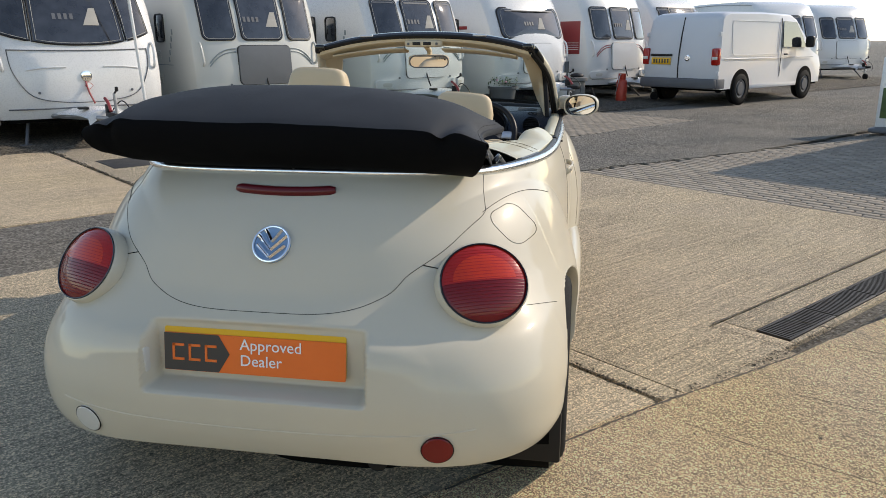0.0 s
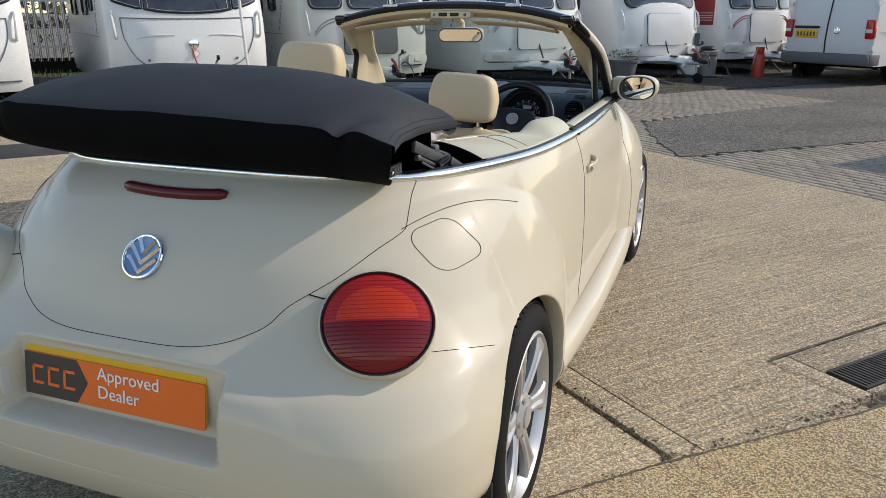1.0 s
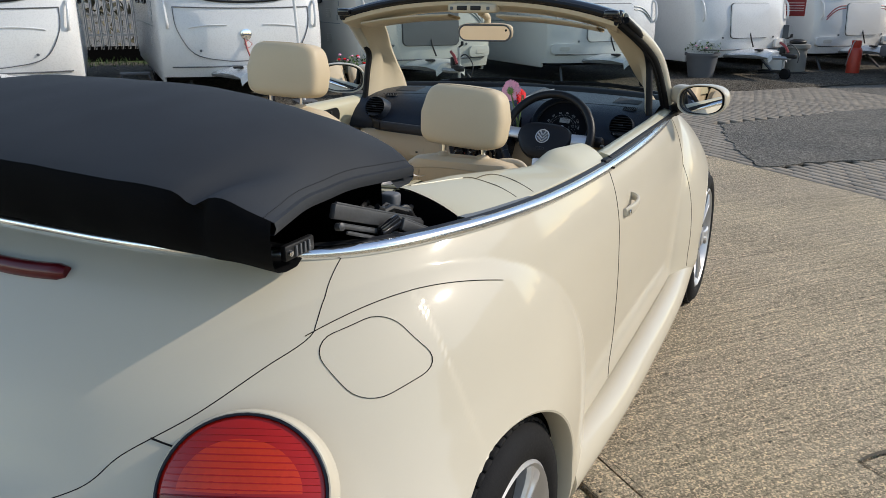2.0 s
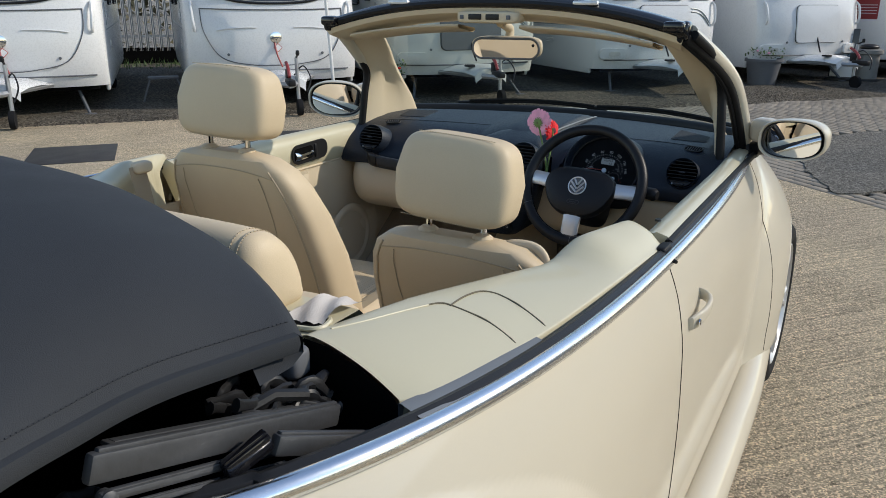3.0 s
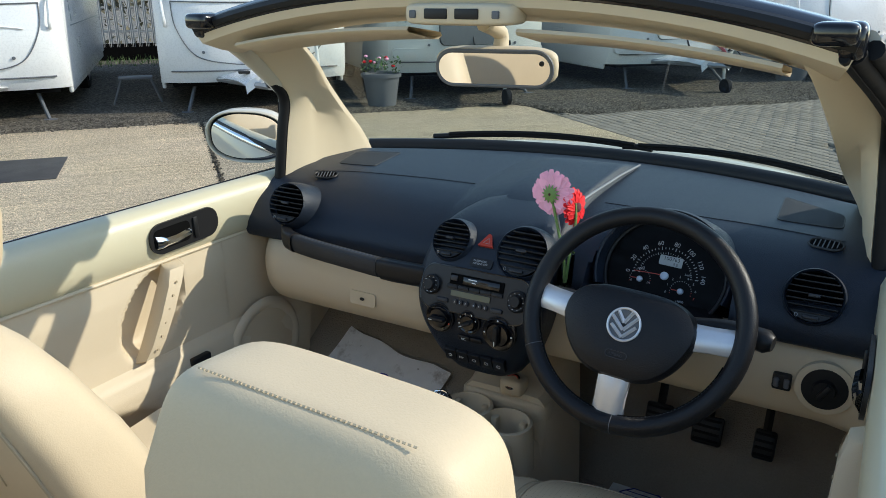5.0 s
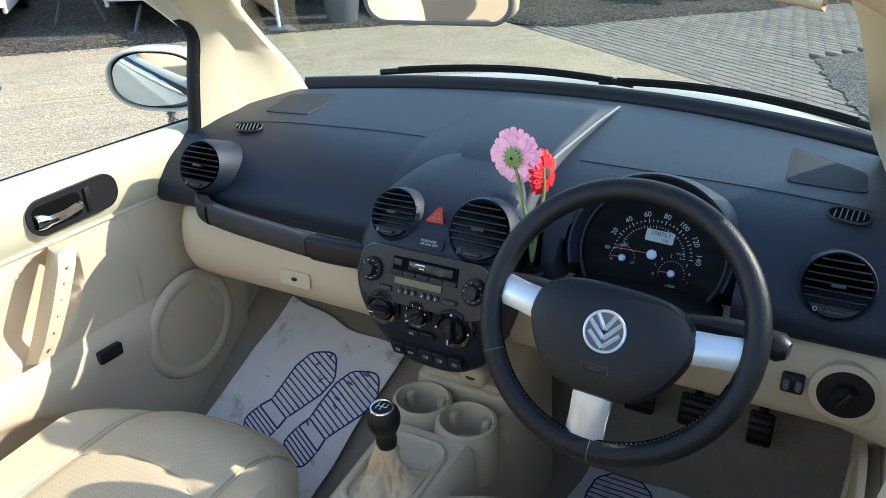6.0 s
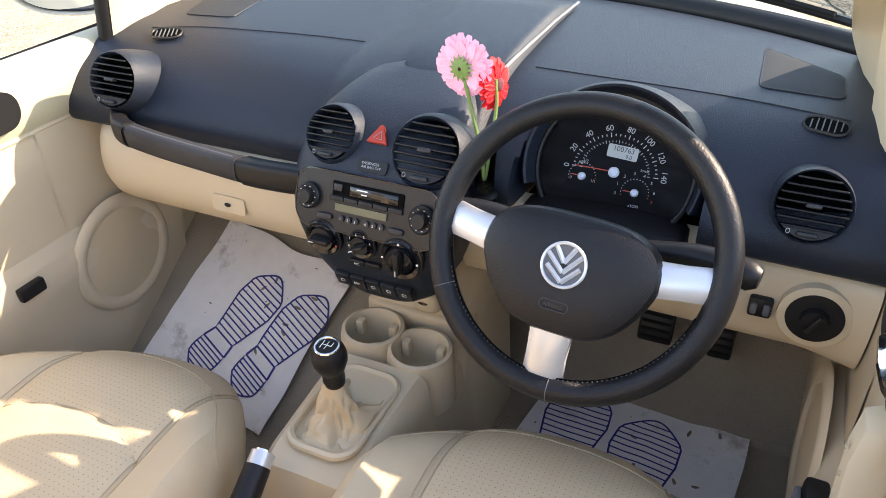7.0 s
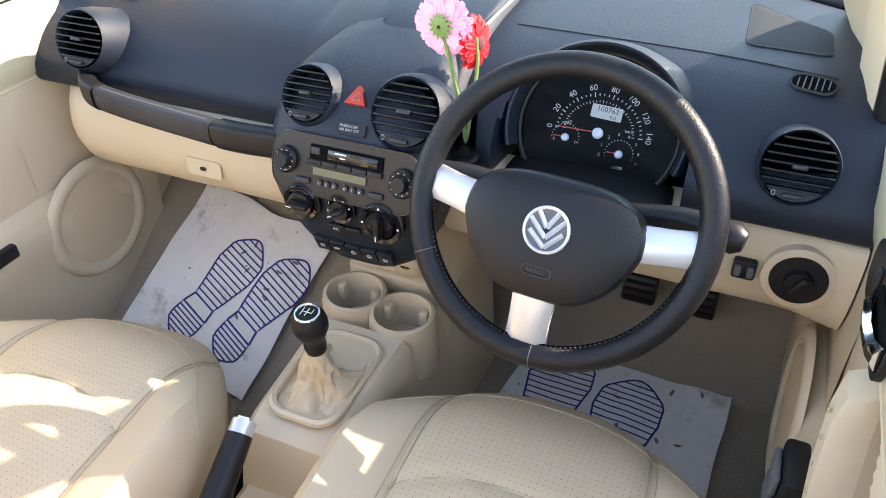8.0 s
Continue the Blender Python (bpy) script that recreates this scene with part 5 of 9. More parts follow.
# ---------------------------------------------------------------- door mirrors
def door_mirror(sx):
    m = Matrix.Translation((sx * (0.832 if sx > 0 else 0.838), 2.69, 1.027 if sx > 0 else 1.040)) @ pose(0, 0, 0, 3, 0, -14 if sx > 0 else 32) @ Matrix.Scale(0.84 if sx > 0 else 0.98, 4)

    def ring(k, y, wide=0.112, high=0.071):
        """An egg-shaped outline, fuller towards the car."""
        out = []
        for a in np.linspace(0, 2 * math.pi, 64, endpoint=False):
            c, s_ = math.cos(a), math.sin(a)
            x, z = math.copysign(abs(c) ** 0.74, c), math.copysign(abs(s_) ** 0.74, s_)
            z *= 1 - 0.10 * max(0.0, x) ** 2
            out.append((sx * k * wide * x, y + 0.010 * x * (k > 0.8), k * high * (z + 0.05 * x)))
        return out

    shell = part("door_mirror", Geo().grid([ring(k, y) for k, y in ((0.02, 0.105), (0.30, 0.101), (0.55, 0.089), (0.75, 0.070), (0.88, 0.046), (0.96, 0.016), (1.0, -0.012), (1.005, -0.030), (0.995, -0.039), (0.97, -0.043), (0.94, -0.042), (0.915, -0.036), (0.90, -0.026), (0.895, -0.010))], close_v=True, m=m), CREAM, car, "cream door mirror housing")
    part("rim", Geo().grid([ring(k, y) for k, y in ((0.905, -0.020), (0.905, -0.031), (0.885, -0.034), (0.845, -0.031), (0.835, -0.020))], close_v=True, m=m), BLACK, shell, "thin black rubber rim")
    gm = m @ pose(0, 0, 0, 0, 0, -sx * 3)
    part("mirror_glass", Geo().grid([[(x, -0.031 + 4 * x * x * 0.09 + 4 * z * z * 0.09, z) for x, y, z in ring(0.86 * k, 0)] for k in (0.001, 0.2, 0.4, 0.6, 0.8, 1.0)], close_v=True, m=gm), MIRROR, shell, "slightly domed door mirror glass")
    part("arm", Geo().superq((sx * -0.118, 0.022, 0.012), (0.095, 0.075, 0.088), 0.6, 0.6, 14, 24, m), CREAM, shell)
    part("arm", Geo().tube(spline([(sx * -0.085, 0.02, -0.045), (sx * -0.120, 0.03, -0.050), (sx * -0.16, 0.045, -0.065)], 5), [0.022] * 5 + [0.028] * 5 + [0.036], 12, m=m), BLACK, shell)


for sx in (1, -1):
    door_mirror(sx)
# ---------------------------------------------------------------- windscreen frame
HEAD_W = 0.575
head_pts = [(u * HEAD_W, 2.352 + 0.02 * (1 - u * u), 1.398 - 0.072 * abs(u) ** 2.4) for u in np.linspace(-1, 1, 25)]
BASE_W = 0.645
base_pts = [(u * BASE_W, 3.155 - 0.20 * abs(u) ** 2.1, 0.985 + 0.01 * abs(u)) for u in np.linspace(-1, 1, 25)]
screen = part("windscreen", Geo().grid([[tuple(Vector(a) * (1 - k) + Vector(b) * k + Vector((0, 0.03, 0.035)) * math.sin(math.pi * k)) for a, b in zip(head_pts, base_pts)] for k in np.linspace(0.02, 0.99, 12)]), WIND_GLASS, car, "clear faintly green windscreen", weld=False)
if screen.data.polygons[0].normal.y > 0:
    screen.data.flip_normals()
screen.visible_shadow = False
frame_part = part("windscreen_header", Geo().grid([[(x, y + dy, z + dz) for x, y, z in head_pts] for dy, dz in ((-0.045, -0.012), (-0.05, 0.006), (-0.03, 0.022), (0.0, 0.026), (0.045, 0.012), (0.06, -0.01), (0.05, -0.02))]), GLOSS_BLACK, car, "dark glossy windscreen header rail")
part("header_trim", Geo().grid([[(x * s, y + dy, z + dz) for x, y, z in head_pts] for dy, dz, s in ((-0.046, -0.010, 0.995), (-0.040, -0.024, 0.985), (0.0, -0.038, 0.97), (0.05, -0.048, 0.96), (0.07, -0.038, 0.96), (0.065, -0.015, 0.97))]), BEIGE, frame_part, "beige header lining")
part("seal", Geo().tube([(x, y - 0.045, z + 0.004) for x, y, z in head_pts], 0.011, 8), BLACK, frame_part)
for sx in (1, -1):
    if sx > 0:
        top, bot = Vector((HEAD_W, 2.345, 1.328)), Vector((0.688, 2.79, 0.955))
        path = spline([top, (top + bot) / 2 + Vector((0.018, 0.055, 0.045)), bot], 12)
    else:
        path = spline([(-HEAD_W, 2.375, 1.322), (-0.618, 2.52, 1.245), (-0.650, 2.70, 1.115), (-0.695, 2.90, 0.955)], 8)
    part("a_pillar", Geo().tube(path, 0.024, 12), CREAM, car, "cream windscreen pillar")
    # deep inner lining: rear edge along the door glass, front edge along the screen
    back = spline([(0.577, 2.335, 1.325), (0.598, 2.43, 1.285), (0.604, 2.505, 1.248), (0.610, 2.570, 1.200), (0.614, 2.606, 1.152), (0.622, 2.600, 1.08), (0.632, 2.590, 0.965)], 5)
    if sx > 0:
        fore = spline([(0.505, 2.34, 1.315), (0.522, 2.38, 1.280), (0.535, 2.47, 1.230), (0.550, 2.59, 1.163), (0.562, 2.70, 1.10), (0.578, 2.82, 1.04), (0.610, 2.92, 0.965)], 5)
    else:
        fore = spline([(0.455, 2.44, 1.335), (0.488, 2.505, 1.296), (0.527, 2.605, 1.24), (0.555, 2.68, 1.18), (0.575, 2.765, 1.11), (0.592, 2.85, 1.042), (0.606, 2.92, 0.965)], 5)
    rows = []
    for i, (r, f) in enumerate(zip(back, fore)):
        k = i / (len(back) - 1)
        fold = 0.010 * min(1, max(0, (k - 0.5) / 0.2))
        row = [r + Vector((0.016, 0.018, 0.0)), r + Vector((0.004, 0.004, 0.0)), r, r.lerp(f, 0.06) + Vector((-0.005, -0.003, 0)), r.lerp(f, 0.30) + Vector((-0.009, -0.004, 0.002)), r.lerp(f, 0.42) + Vector((-0.009 + fold, -0.004 + 0.5 * fold, 0.002)), r.lerp(f, 0.72) + Vector((-0.010 + 0.4 * fold, -0.004, 0.002)), r.lerp(f, 0.95) + Vector((-0.004, -0.002, 0)), f, f + Vector((0.004, 0.012, 0.004))]
        rows.append([(sx * p.x, p.y, p.z) for p in row])
    part("pillar_trim", Geo().grid(rows), BEIGE, car, "beige inner pillar lining")
    seal = [Vector((sx * (p.x + 0.014), p.y - 0.004, p.z)) for p in (back[15:] if sx < 0 else back)]
    part("pillar_seal", Geo().tube(seal, 0.013, 10), SEAL, car)
    if sx > 0:
        part("pillar_seal", Geo().tube([p + Vector((-0.004, -0.026, -0.008)) for p in path], 0.014, 10), SEAL, car)
        part("seal_bead", Geo().tube([p + Vector((-0.014, -0.040, -0.012)) for p in path], 0.007, 8), SEAL, car)
    # latch bracket and header catch
    part("header_catch", Geo().superq((sx * 0.548, 2.30, 1.345), (0.055, 0.05, 0.03), 0.5, 0.5).superq((sx * 0.567, 2.33, 1.335), (0.035, 0.06, 0.05), 0.6, 0.6), GLOSS_BLACK, car)
    part("header_clip", Geo().box((sx * 0.30, 2.325, 1.402), (0.07, 0.02, 0.012), 0.004, Matrix.Identity(4)), SILVER, car)
    # sun visors folded up against the lining
    vis = [[(sx * x, 2.365 + dy + 0.01 * math.cos(x * 4), 1.352 - 0.055 * (x / 0.575) ** 2.4 + dz) for x in np.linspace(0.10, 0.49, 14)] for dy, dz in ((-0.035, -0.010), (-0.04, -0.015), (-0.035, -0.020), (0.06, -0.036), (0.075, -0.031), (0.07, -0.024))]
    part("sun_visor", Geo().grid(vis, close_u=True), BEIGE, car, "beige sun visor folded up")

cons = part("roof_console", Geo().superq((0.005, 2.345, 1.362), (0.20, 0.075, 0.035), 0.35, 0.4, m=None), BEIGE, car, "beige roof console with dark switches")
for x in (-0.028, 0.028):
    part("switch", Geo().box((x, 2.3085, 1.363), (0.042, 0.008, 0.016), 0.002), BLACK, cons)
for x in (-0.072, 0.078):
    part("button", Geo().box((x, 2.309, 1.362), (0.012, 0.007, 0.012), 0.002), GREY_PLASTIC, cons)
mm = Matrix.Translation((0.010, 2.445, 1.270)) @ pose(0, 0, 0, 9, 0, 12) @ Matrix.Scale(0.90, 4)
rv = part("rear_view_mirror", Geo().superq((0, 0.012, 0), (0.245, 0.045, 0.075), 0.5, 0.55, 14, 36, mm), BEIGE, car, "beige rear-view mirror")
part("mirror_rim", Geo().tube([(x, -0.0105, z) for x, z in rrect(0.228, 0.066, 0.032, 8)], 0.0045, 8, True, mm), GREY_PLASTIC, rv, "grey-brown mirror rim")
part("mirror_glass", Geo().ngon([(x, -0.0135, z) for x, z in rrect(0.224, 0.062, 0.030, 8)], m=mm), MIRROR, rv, "mirror glass")
part("mirror_stalk", Geo().tube(spline([(0.01, 2.46, 1.29), (0.008, 2.47, 1.325), (0.005, 2.41, 1.345)], 5), 0.014, 10), BEIGE, rv)
part("mirror_sensor", Geo().lathe([(0.005, 0), (0.005, 0.002), (0, 0.002)], 10, mm @ Matrix.Translation((0.095, -0.013, 0.012)) @ pose(0, 0, 0, 90)), BLACK, rv)

# ---------------------------------------------------------------- folded soft top
HOOD_X, HOOD_W = -0.042, 0.625


def hood_top(u, k):
    """The upper face of the folded canvas: u across, k from the tail edge forwards."""
    a = abs(u)
    x = HOOD_X + u * (HOOD_W - 0.040 * math.sin(math.pi * k) * a ** 6) + 0.16 * max(0, -u - 0.8)
    y0, y1 = 0.352 + 0.03 * a ** 4, 0.912 - 0.132 * a ** 2.5
    y = y0 + (y1 - y0) * k
    edge = 1.150 - 0.012 * u - 0.034 * a ** 6
    crown = 1.238 - 0.012 * u - 0.070 * a ** 2.5 - 0.048 * a ** 10
    z = edge + (crown - edge) * math.sin(math.pi / 2 * min(1, k / 0.62)) ** 0.8 - 0.054 * (max(0, k - 0.62) / 0.38) ** 2 * (1 - a ** 5)
    z += 0.004 * noise.noise((x * 5, y * 4, 0)) + 0.002 * noise.noise((x * 13, y * 10, 2))
    # a dented fold near each end, running forwards from the tail edge
    for xd, slope, deep in ((0.456, 0.20, 0.016), (-0.545, -0.15, 0.012)):
        run = y - 0.352
        d = x - xd - slope * run
        z -= deep * math.exp(-(d / (0.018 + 0.10 * run)) ** 2) * max(0, 1 - run / 0.26)
        z += 0.5 * deep * math.exp(-((d - 0.05) / 0.03) ** 2) * max(0, 1 - run / 0.22)
    return Vector((x, y, z))


soft = thing("soft_top", "", "")
soft.parent = car
us = [math.copysign(abs(u) ** 0.85, u) for u in np.linspace(-1, 1, 90)]
rows = [[hood_top(u, k) for u in us] for k in np.linspace(0, 1, 46)]
r0, r1 = rows[0], rows[-1]
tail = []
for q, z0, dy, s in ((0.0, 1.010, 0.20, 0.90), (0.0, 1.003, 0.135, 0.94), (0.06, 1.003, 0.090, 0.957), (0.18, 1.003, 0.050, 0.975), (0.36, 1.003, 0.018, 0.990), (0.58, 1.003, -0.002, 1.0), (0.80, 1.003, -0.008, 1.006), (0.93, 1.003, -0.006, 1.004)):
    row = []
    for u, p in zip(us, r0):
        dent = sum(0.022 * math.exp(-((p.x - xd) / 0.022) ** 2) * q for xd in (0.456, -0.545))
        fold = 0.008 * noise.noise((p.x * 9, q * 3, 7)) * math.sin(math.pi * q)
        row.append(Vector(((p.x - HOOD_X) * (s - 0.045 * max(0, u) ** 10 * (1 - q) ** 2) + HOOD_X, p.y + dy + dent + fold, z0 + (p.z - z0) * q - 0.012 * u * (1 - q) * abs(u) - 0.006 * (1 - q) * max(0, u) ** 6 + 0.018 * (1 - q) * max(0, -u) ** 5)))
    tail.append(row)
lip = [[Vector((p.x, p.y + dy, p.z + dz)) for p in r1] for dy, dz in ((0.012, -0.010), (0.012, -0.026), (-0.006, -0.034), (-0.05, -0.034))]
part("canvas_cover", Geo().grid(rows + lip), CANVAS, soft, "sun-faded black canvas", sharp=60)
# the tail face takes the darker canvas copy, with shade painted in
part("canvas_flap", Geo().grid(tail + rows[:1]), CANVAS_SHADED, soft, "deep black unfaded canvas flap", sharp=60)
soft["label"] = "folded black canvas soft top bundle"
for e, k in ((0, -1), (-1, 1)):
    ends = [r[e] for r in rows]
    rim_ = [[p + Vector((k * a, 0, b)) for p in ends] for a, b in ((-0.004, 0.001), (0.006, -0.002), (0.008, -0.010), (0.004, -0.020), (-0.010, -0.022), (-0.04, -0.016))]
    part("hem", Geo().grid(rim_), CANVAS, soft)
    st = [r[0 if e == 0 else -1].lerp(r[1 if e == 0 else -2], 0.9) + Vector((0, 0, 0.0006)) for r in rows]
    g = Geo()
    for a, b in zip(st, st[1:]):
        for c in (0.05, 0.55):
            g.tube([a.lerp(b, c), a.lerp(b, c + 0.3)], 0.0009, 4)
    part("stitching", g, CANVAS, soft)
# near-black sheets under the canvas and round the well, standing in for shade
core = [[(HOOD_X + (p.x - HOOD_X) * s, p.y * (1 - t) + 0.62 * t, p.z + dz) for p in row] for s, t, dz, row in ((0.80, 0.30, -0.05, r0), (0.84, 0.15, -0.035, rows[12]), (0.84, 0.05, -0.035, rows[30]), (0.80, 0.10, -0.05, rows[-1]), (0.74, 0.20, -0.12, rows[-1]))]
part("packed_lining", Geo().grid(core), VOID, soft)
# black mask added to hide the pale panel behind, as shade would
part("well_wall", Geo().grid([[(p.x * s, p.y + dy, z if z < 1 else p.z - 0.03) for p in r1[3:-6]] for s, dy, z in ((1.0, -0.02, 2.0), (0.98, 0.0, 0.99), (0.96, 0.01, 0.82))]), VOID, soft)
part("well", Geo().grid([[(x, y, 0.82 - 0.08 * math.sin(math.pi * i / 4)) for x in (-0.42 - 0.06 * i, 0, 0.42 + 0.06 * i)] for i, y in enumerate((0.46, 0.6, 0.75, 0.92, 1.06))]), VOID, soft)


def flat_bar(a, b, w, h, roll=0.0):
    a, b = Vector(a), Vector(b)
    q = (b - a).to_track_quat("X", "Z").to_matrix().to_4x4() @ pose(0, 0, 0, roll)
    q.translation = (a + b) / 2
    ln = (b - a).length
    g = Geo().box((0, 0, 0), (ln, w, h), 0.004, q)
    g.box((0, 0, h * 0.5), (ln * 0.96, w * 0.55, h * 0.25), 0.002, q)
    return g


for sx in (1, -1):
    fl_ = lambda p: (sx * p[0], p[1], p[2])
    part("frame_arm", flat_bar(fl_((0.552, 0.572, 1.068)), fl_((0.553, 0.875, 0.962)), 0.012, 0.026), ARM_BLACK, soft, "flat black folding roof arm")
    part("frame_arm", flat_bar(fl_((0.538, 0.600, 1.070)), fl_((0.540, 0.850, 0.982)), 0.016, 0.005), ARM_BLACK, soft)
    part("frame_arm", flat_bar(fl_((0.560, 0.573, 1.044)), fl_((0.556, 0.872, 0.938)), 0.010, 0.009), ARM_BLACK, soft)
    part("frame_arm", flat_bar(fl_((0.566, 0.590, 1.028)), fl_((0.562, 0.780, 0.955)), 0.006, 0.006), ARM_BLACK, soft)
    part("frame_arm", flat_bar(fl_((0.582, 0.742, 1.005)), fl_((0.602, 0.880, 0.938)), 0.014, 0.022), ARM_BLACK, soft)
    part("frame_arm", flat_bar(fl_((0.588, 0.735, 0.985)), fl_((0.610, 0.860, 0.925)), 0.012, 0.008), ARM_BLACK, soft)
    part("knuckle", flat_bar(fl_((0.570, 0.690, 1.000)), fl_((0.581, 0.738, 1.014)), 0.016, 0.020), GLOSS_BLACK, soft)
    part("pivot", Geo().lathe([(0.007, -0.006), (0.007, 0.006), (0.003, 0.008), (0, 0.008)], 14, Matrix.Translation(fl_((0.560, 0.580, 1.040))) @ pose(0, 0, 0, 0, 80 * sx, -10 * sx)), ARM_BLACK, soft)
    part("rod", Geo().tube([fl_((0.52, 0.76, 1.010)), fl_((0.53, 0.80, 1.016)), fl_((0.54, 0.84, 1.000))], 0.007, 8), BLACK, soft)
    part("hinge_block", Geo().superq(fl_((0.472, 0.895, 1.000)), (0.040, 0.036, 0.036), 0.35, 0.6), GREY_PLASTIC, soft)
    if sx < 0:
        continue
    latch = part("latch_plate", Geo().box(fl_((0.530, 0.505, 1.022)), (0.012, 0.075, 0.026), 0.004, Matrix.Identity(4)), BLACK, soft, "ribbed black latch plate")
    for i in range(4):
        part("ridge", Geo().box(fl_((0.5375, 0.492 + 0.011 * i, 1.022)), (0.004, 0.004, 0.018), 0.001, Matrix.Identity(4)), GREY_PLASTIC, latch)
    part("bolt", Geo().lathe([(0.005, 0), (0.005, 0.004), (0, 0.005)], 10, Matrix.Translation(fl_((0.536, 0.477, 1.022))) @ pose(0, 0, 0, 0, 90 * sx, 0)), CHROME, latch)
    # creased lining: strands of cloth thrown over one another
    for i in range(11):
        rnd = random.Random(40 + i)
        pts = [fl_((0.470 + 0.006 * i + 0.02 * rnd.random(), 0.745 + 0.026 * j + 0.03 * rnd.random(), 1.010 - 0.008 * j + 0.026 * math.sin(j * 1.7 + i) * rnd.random())) for j in range(6)]
        part("crumpled_lining", Geo().tube(spline(pts, 5), [0.0028 + 0.0026 * abs(math.sin(0.9 * q + i)) for q in range(26)], 8, flat=1.5), BLACK, soft)
    # loose folds of lining over the corner of the well
    for i in range(4):
        rnd = random.Random(70 + i)
        pts = [fl_((0.450 + 0.010 * i + 0.010 * rnd.random(), 0.556 + 0.026 * j + 0.010 * rnd.random(), 0.986 - 0.008 * j + 0.008 * rnd.random())) for j in range(4)]
        part("crumpled_lining", Geo().tube(spline(pts, 6), [0.008 + 0.004 * noise.noise((q * 0.35, i, 2)) for q in range(19)], 10, flat=1.3), CANVAS, soft)
# ---------------------------------------------------------------- cabin floor and sides
def floor_z(x, y):
    if x < -0.10:
        k = min(max((y - 2.37) / 0.36, 0), 1.25)
        return 0.258 + 0.266 * k
    k = min(max((y - 2.74) / 0.2, 0), 1.3)
    return 0.265 + 0.28 * k


rows = [[(x, y, floor_z(x, y)) for x in np.linspace(-0.70, 0.70, 29)] for y in np.linspace(1.0, 2.98, 60)]
part("cabin_carpet", Geo().grid(rows, flip=True), BEIGE_CARPET, car, "dark beige carpet")
part("bulkhead", Geo().box((0, 2.98, 0.62), (1.32, 0.03, 0.72), 0.01), VOID, car)
for sx in (1, -1):
    # kick panels ahead of the doors
    rows = [[(sx * (0.668 - 0.03 * max(0, y - 2.6)), y, z) for y in np.linspace(2.40, 2.97, 8)] for z in np.linspace(0.24, 0.90, 8)]
    part("kick_panel", Geo().grid(rows), BEIGE, car)
    # door card: bright upper band, beige lower half with a pocket
    up = []
    for x, z in ((0.725, 0.955), (0.712, 0.972), (0.690, 0.978), (0.668, 0.970), (0.655, 0.950), (0.655, 0.90), (0.662, 0.868), (0.672, 0.855)):
        up.append([(sx * (x - 0.018 * max(0, (y - 2.3) / 0.5) ** 2 + 0.01 * max(0, 1.95 - y)), y, z) for y in np.linspace(1.715, 2.80, 24)])
    dc = part("door_top", Geo().grid(up), CREAM_IN, car, "smooth cream door top")
    part("door_top_end", Geo().ngon([r[0] for r in up]), CREAM_IN, dc)
    prof_z = (0.30, 0.40, 0.50, 0.575, 0.60, 0.632, 0.645, 0.70, 0.80, 0.857)
    prof_x = (0.665, 0.655, 0.650, 0.640, 0.640, 0.650, 0.668, 0.672, 0.668, 0.672)

    def card_x(y, z):
        q = ((y - 2.195) / 0.088) ** 2 + ((z - 0.748 - 0.45 * (y - 2.195)) / 0.090) ** 2
        e_ = min(1.0, max(0.0, 1 - q) / 0.55)
        dip = 0.046 * e_ * e_ * (3 - 2 * e_)
        sag = 0.020 * max(0, 1 - ((y - 1.95) / 0.22) ** 2 - ((z - 0.50) / 0.09) ** 2) ** 0.5 if y < 2.17 else 0
        return float(np.interp(z, prof_z, prof_x)) + dip + sag

    low_ = [[(sx * card_x(y, z), y, z) for y in np.linspace(1.715, 2.66, 96)] for z in [float(v) for v in np.linspace(0.857, 0.30, 70)]]
    card = part("door_card", Geo().grid(low_), BEIGE, car, "beige moulded door card with pull and pocket")
    part("card_line", Geo().tube([(sx * 0.6695, y, 0.853) for y in np.linspace(1.72, 2.62, 10)], 0.0045, 8), BEIGE, card)
    part("pocket_line", Geo().tube([(sx * 0.6665, y, 0.640 + 0.012 * (y - 1.9)) for y in np.linspace(1.73, 2.24, 12)], 0.0018, 6), BEIGE, card)
    # pull strap over the recess
    rows = []
    for k, o, w in ((0.0, 0.0, 0.024), (0.04, 0.022, 0.022), (0.2, 0.030, 0.021), (0.5, 0.033, 0.020), (0.8, 0.030, 0.019), (0.96, 0.022, 0.019), (1.0, 0.0, 0.020)):
        y0, z = 2.250 - 0.100 * k, 0.848 - 0.192 * k
        rows.append([(sx * (0.668 - o * 0.6), y0 - w, z), (sx * (0.664 - o), y0 - w * 0.85, z), (sx * (0.664 - o), y0 + w * 0.85, z), (sx * (0.668 - o * 0.6), y0 + w, z), (sx * (0.680 - o * 0.3), y0 + w * 0.8, z), (sx * (0.680 - o * 0.3), y0 - w * 0.8, z)])
    pull = part("door_pull", Geo().grid(rows, close_v=True, cap=True), BEIGE, card, "beige sloping door pull with studs", sharp=50)
    for k in np.linspace(0.18, 0.86, 6):
        part("stud", Geo().lathe([(0.003, 0), (0.0025, 0.002), (0, 0.002)], 8, Matrix.Translation((sx * 0.6325, 2.250 - 0.100 * k, 0.848 - 0.192 * k)) @ pose(0, 0, 0, 0, -90 * sx, 0)), LEATHER_SEAM, pull)
    # inner handle in its black oval
    hm = Matrix.Translation((sx * 0.6535, 2.285, 0.912)) @ pose(0, 0, 0, 90, 0, -90 * sx) @ pose(0, 0, 0, 0, 0, 2)
    pan = part("inner_handle", Geo().prism(rrect(0.185, 0.066, 0.03, 7), 0.006, hm), BLACK, dc, "black oval handle recess with chrome lever")
    fw = -sx
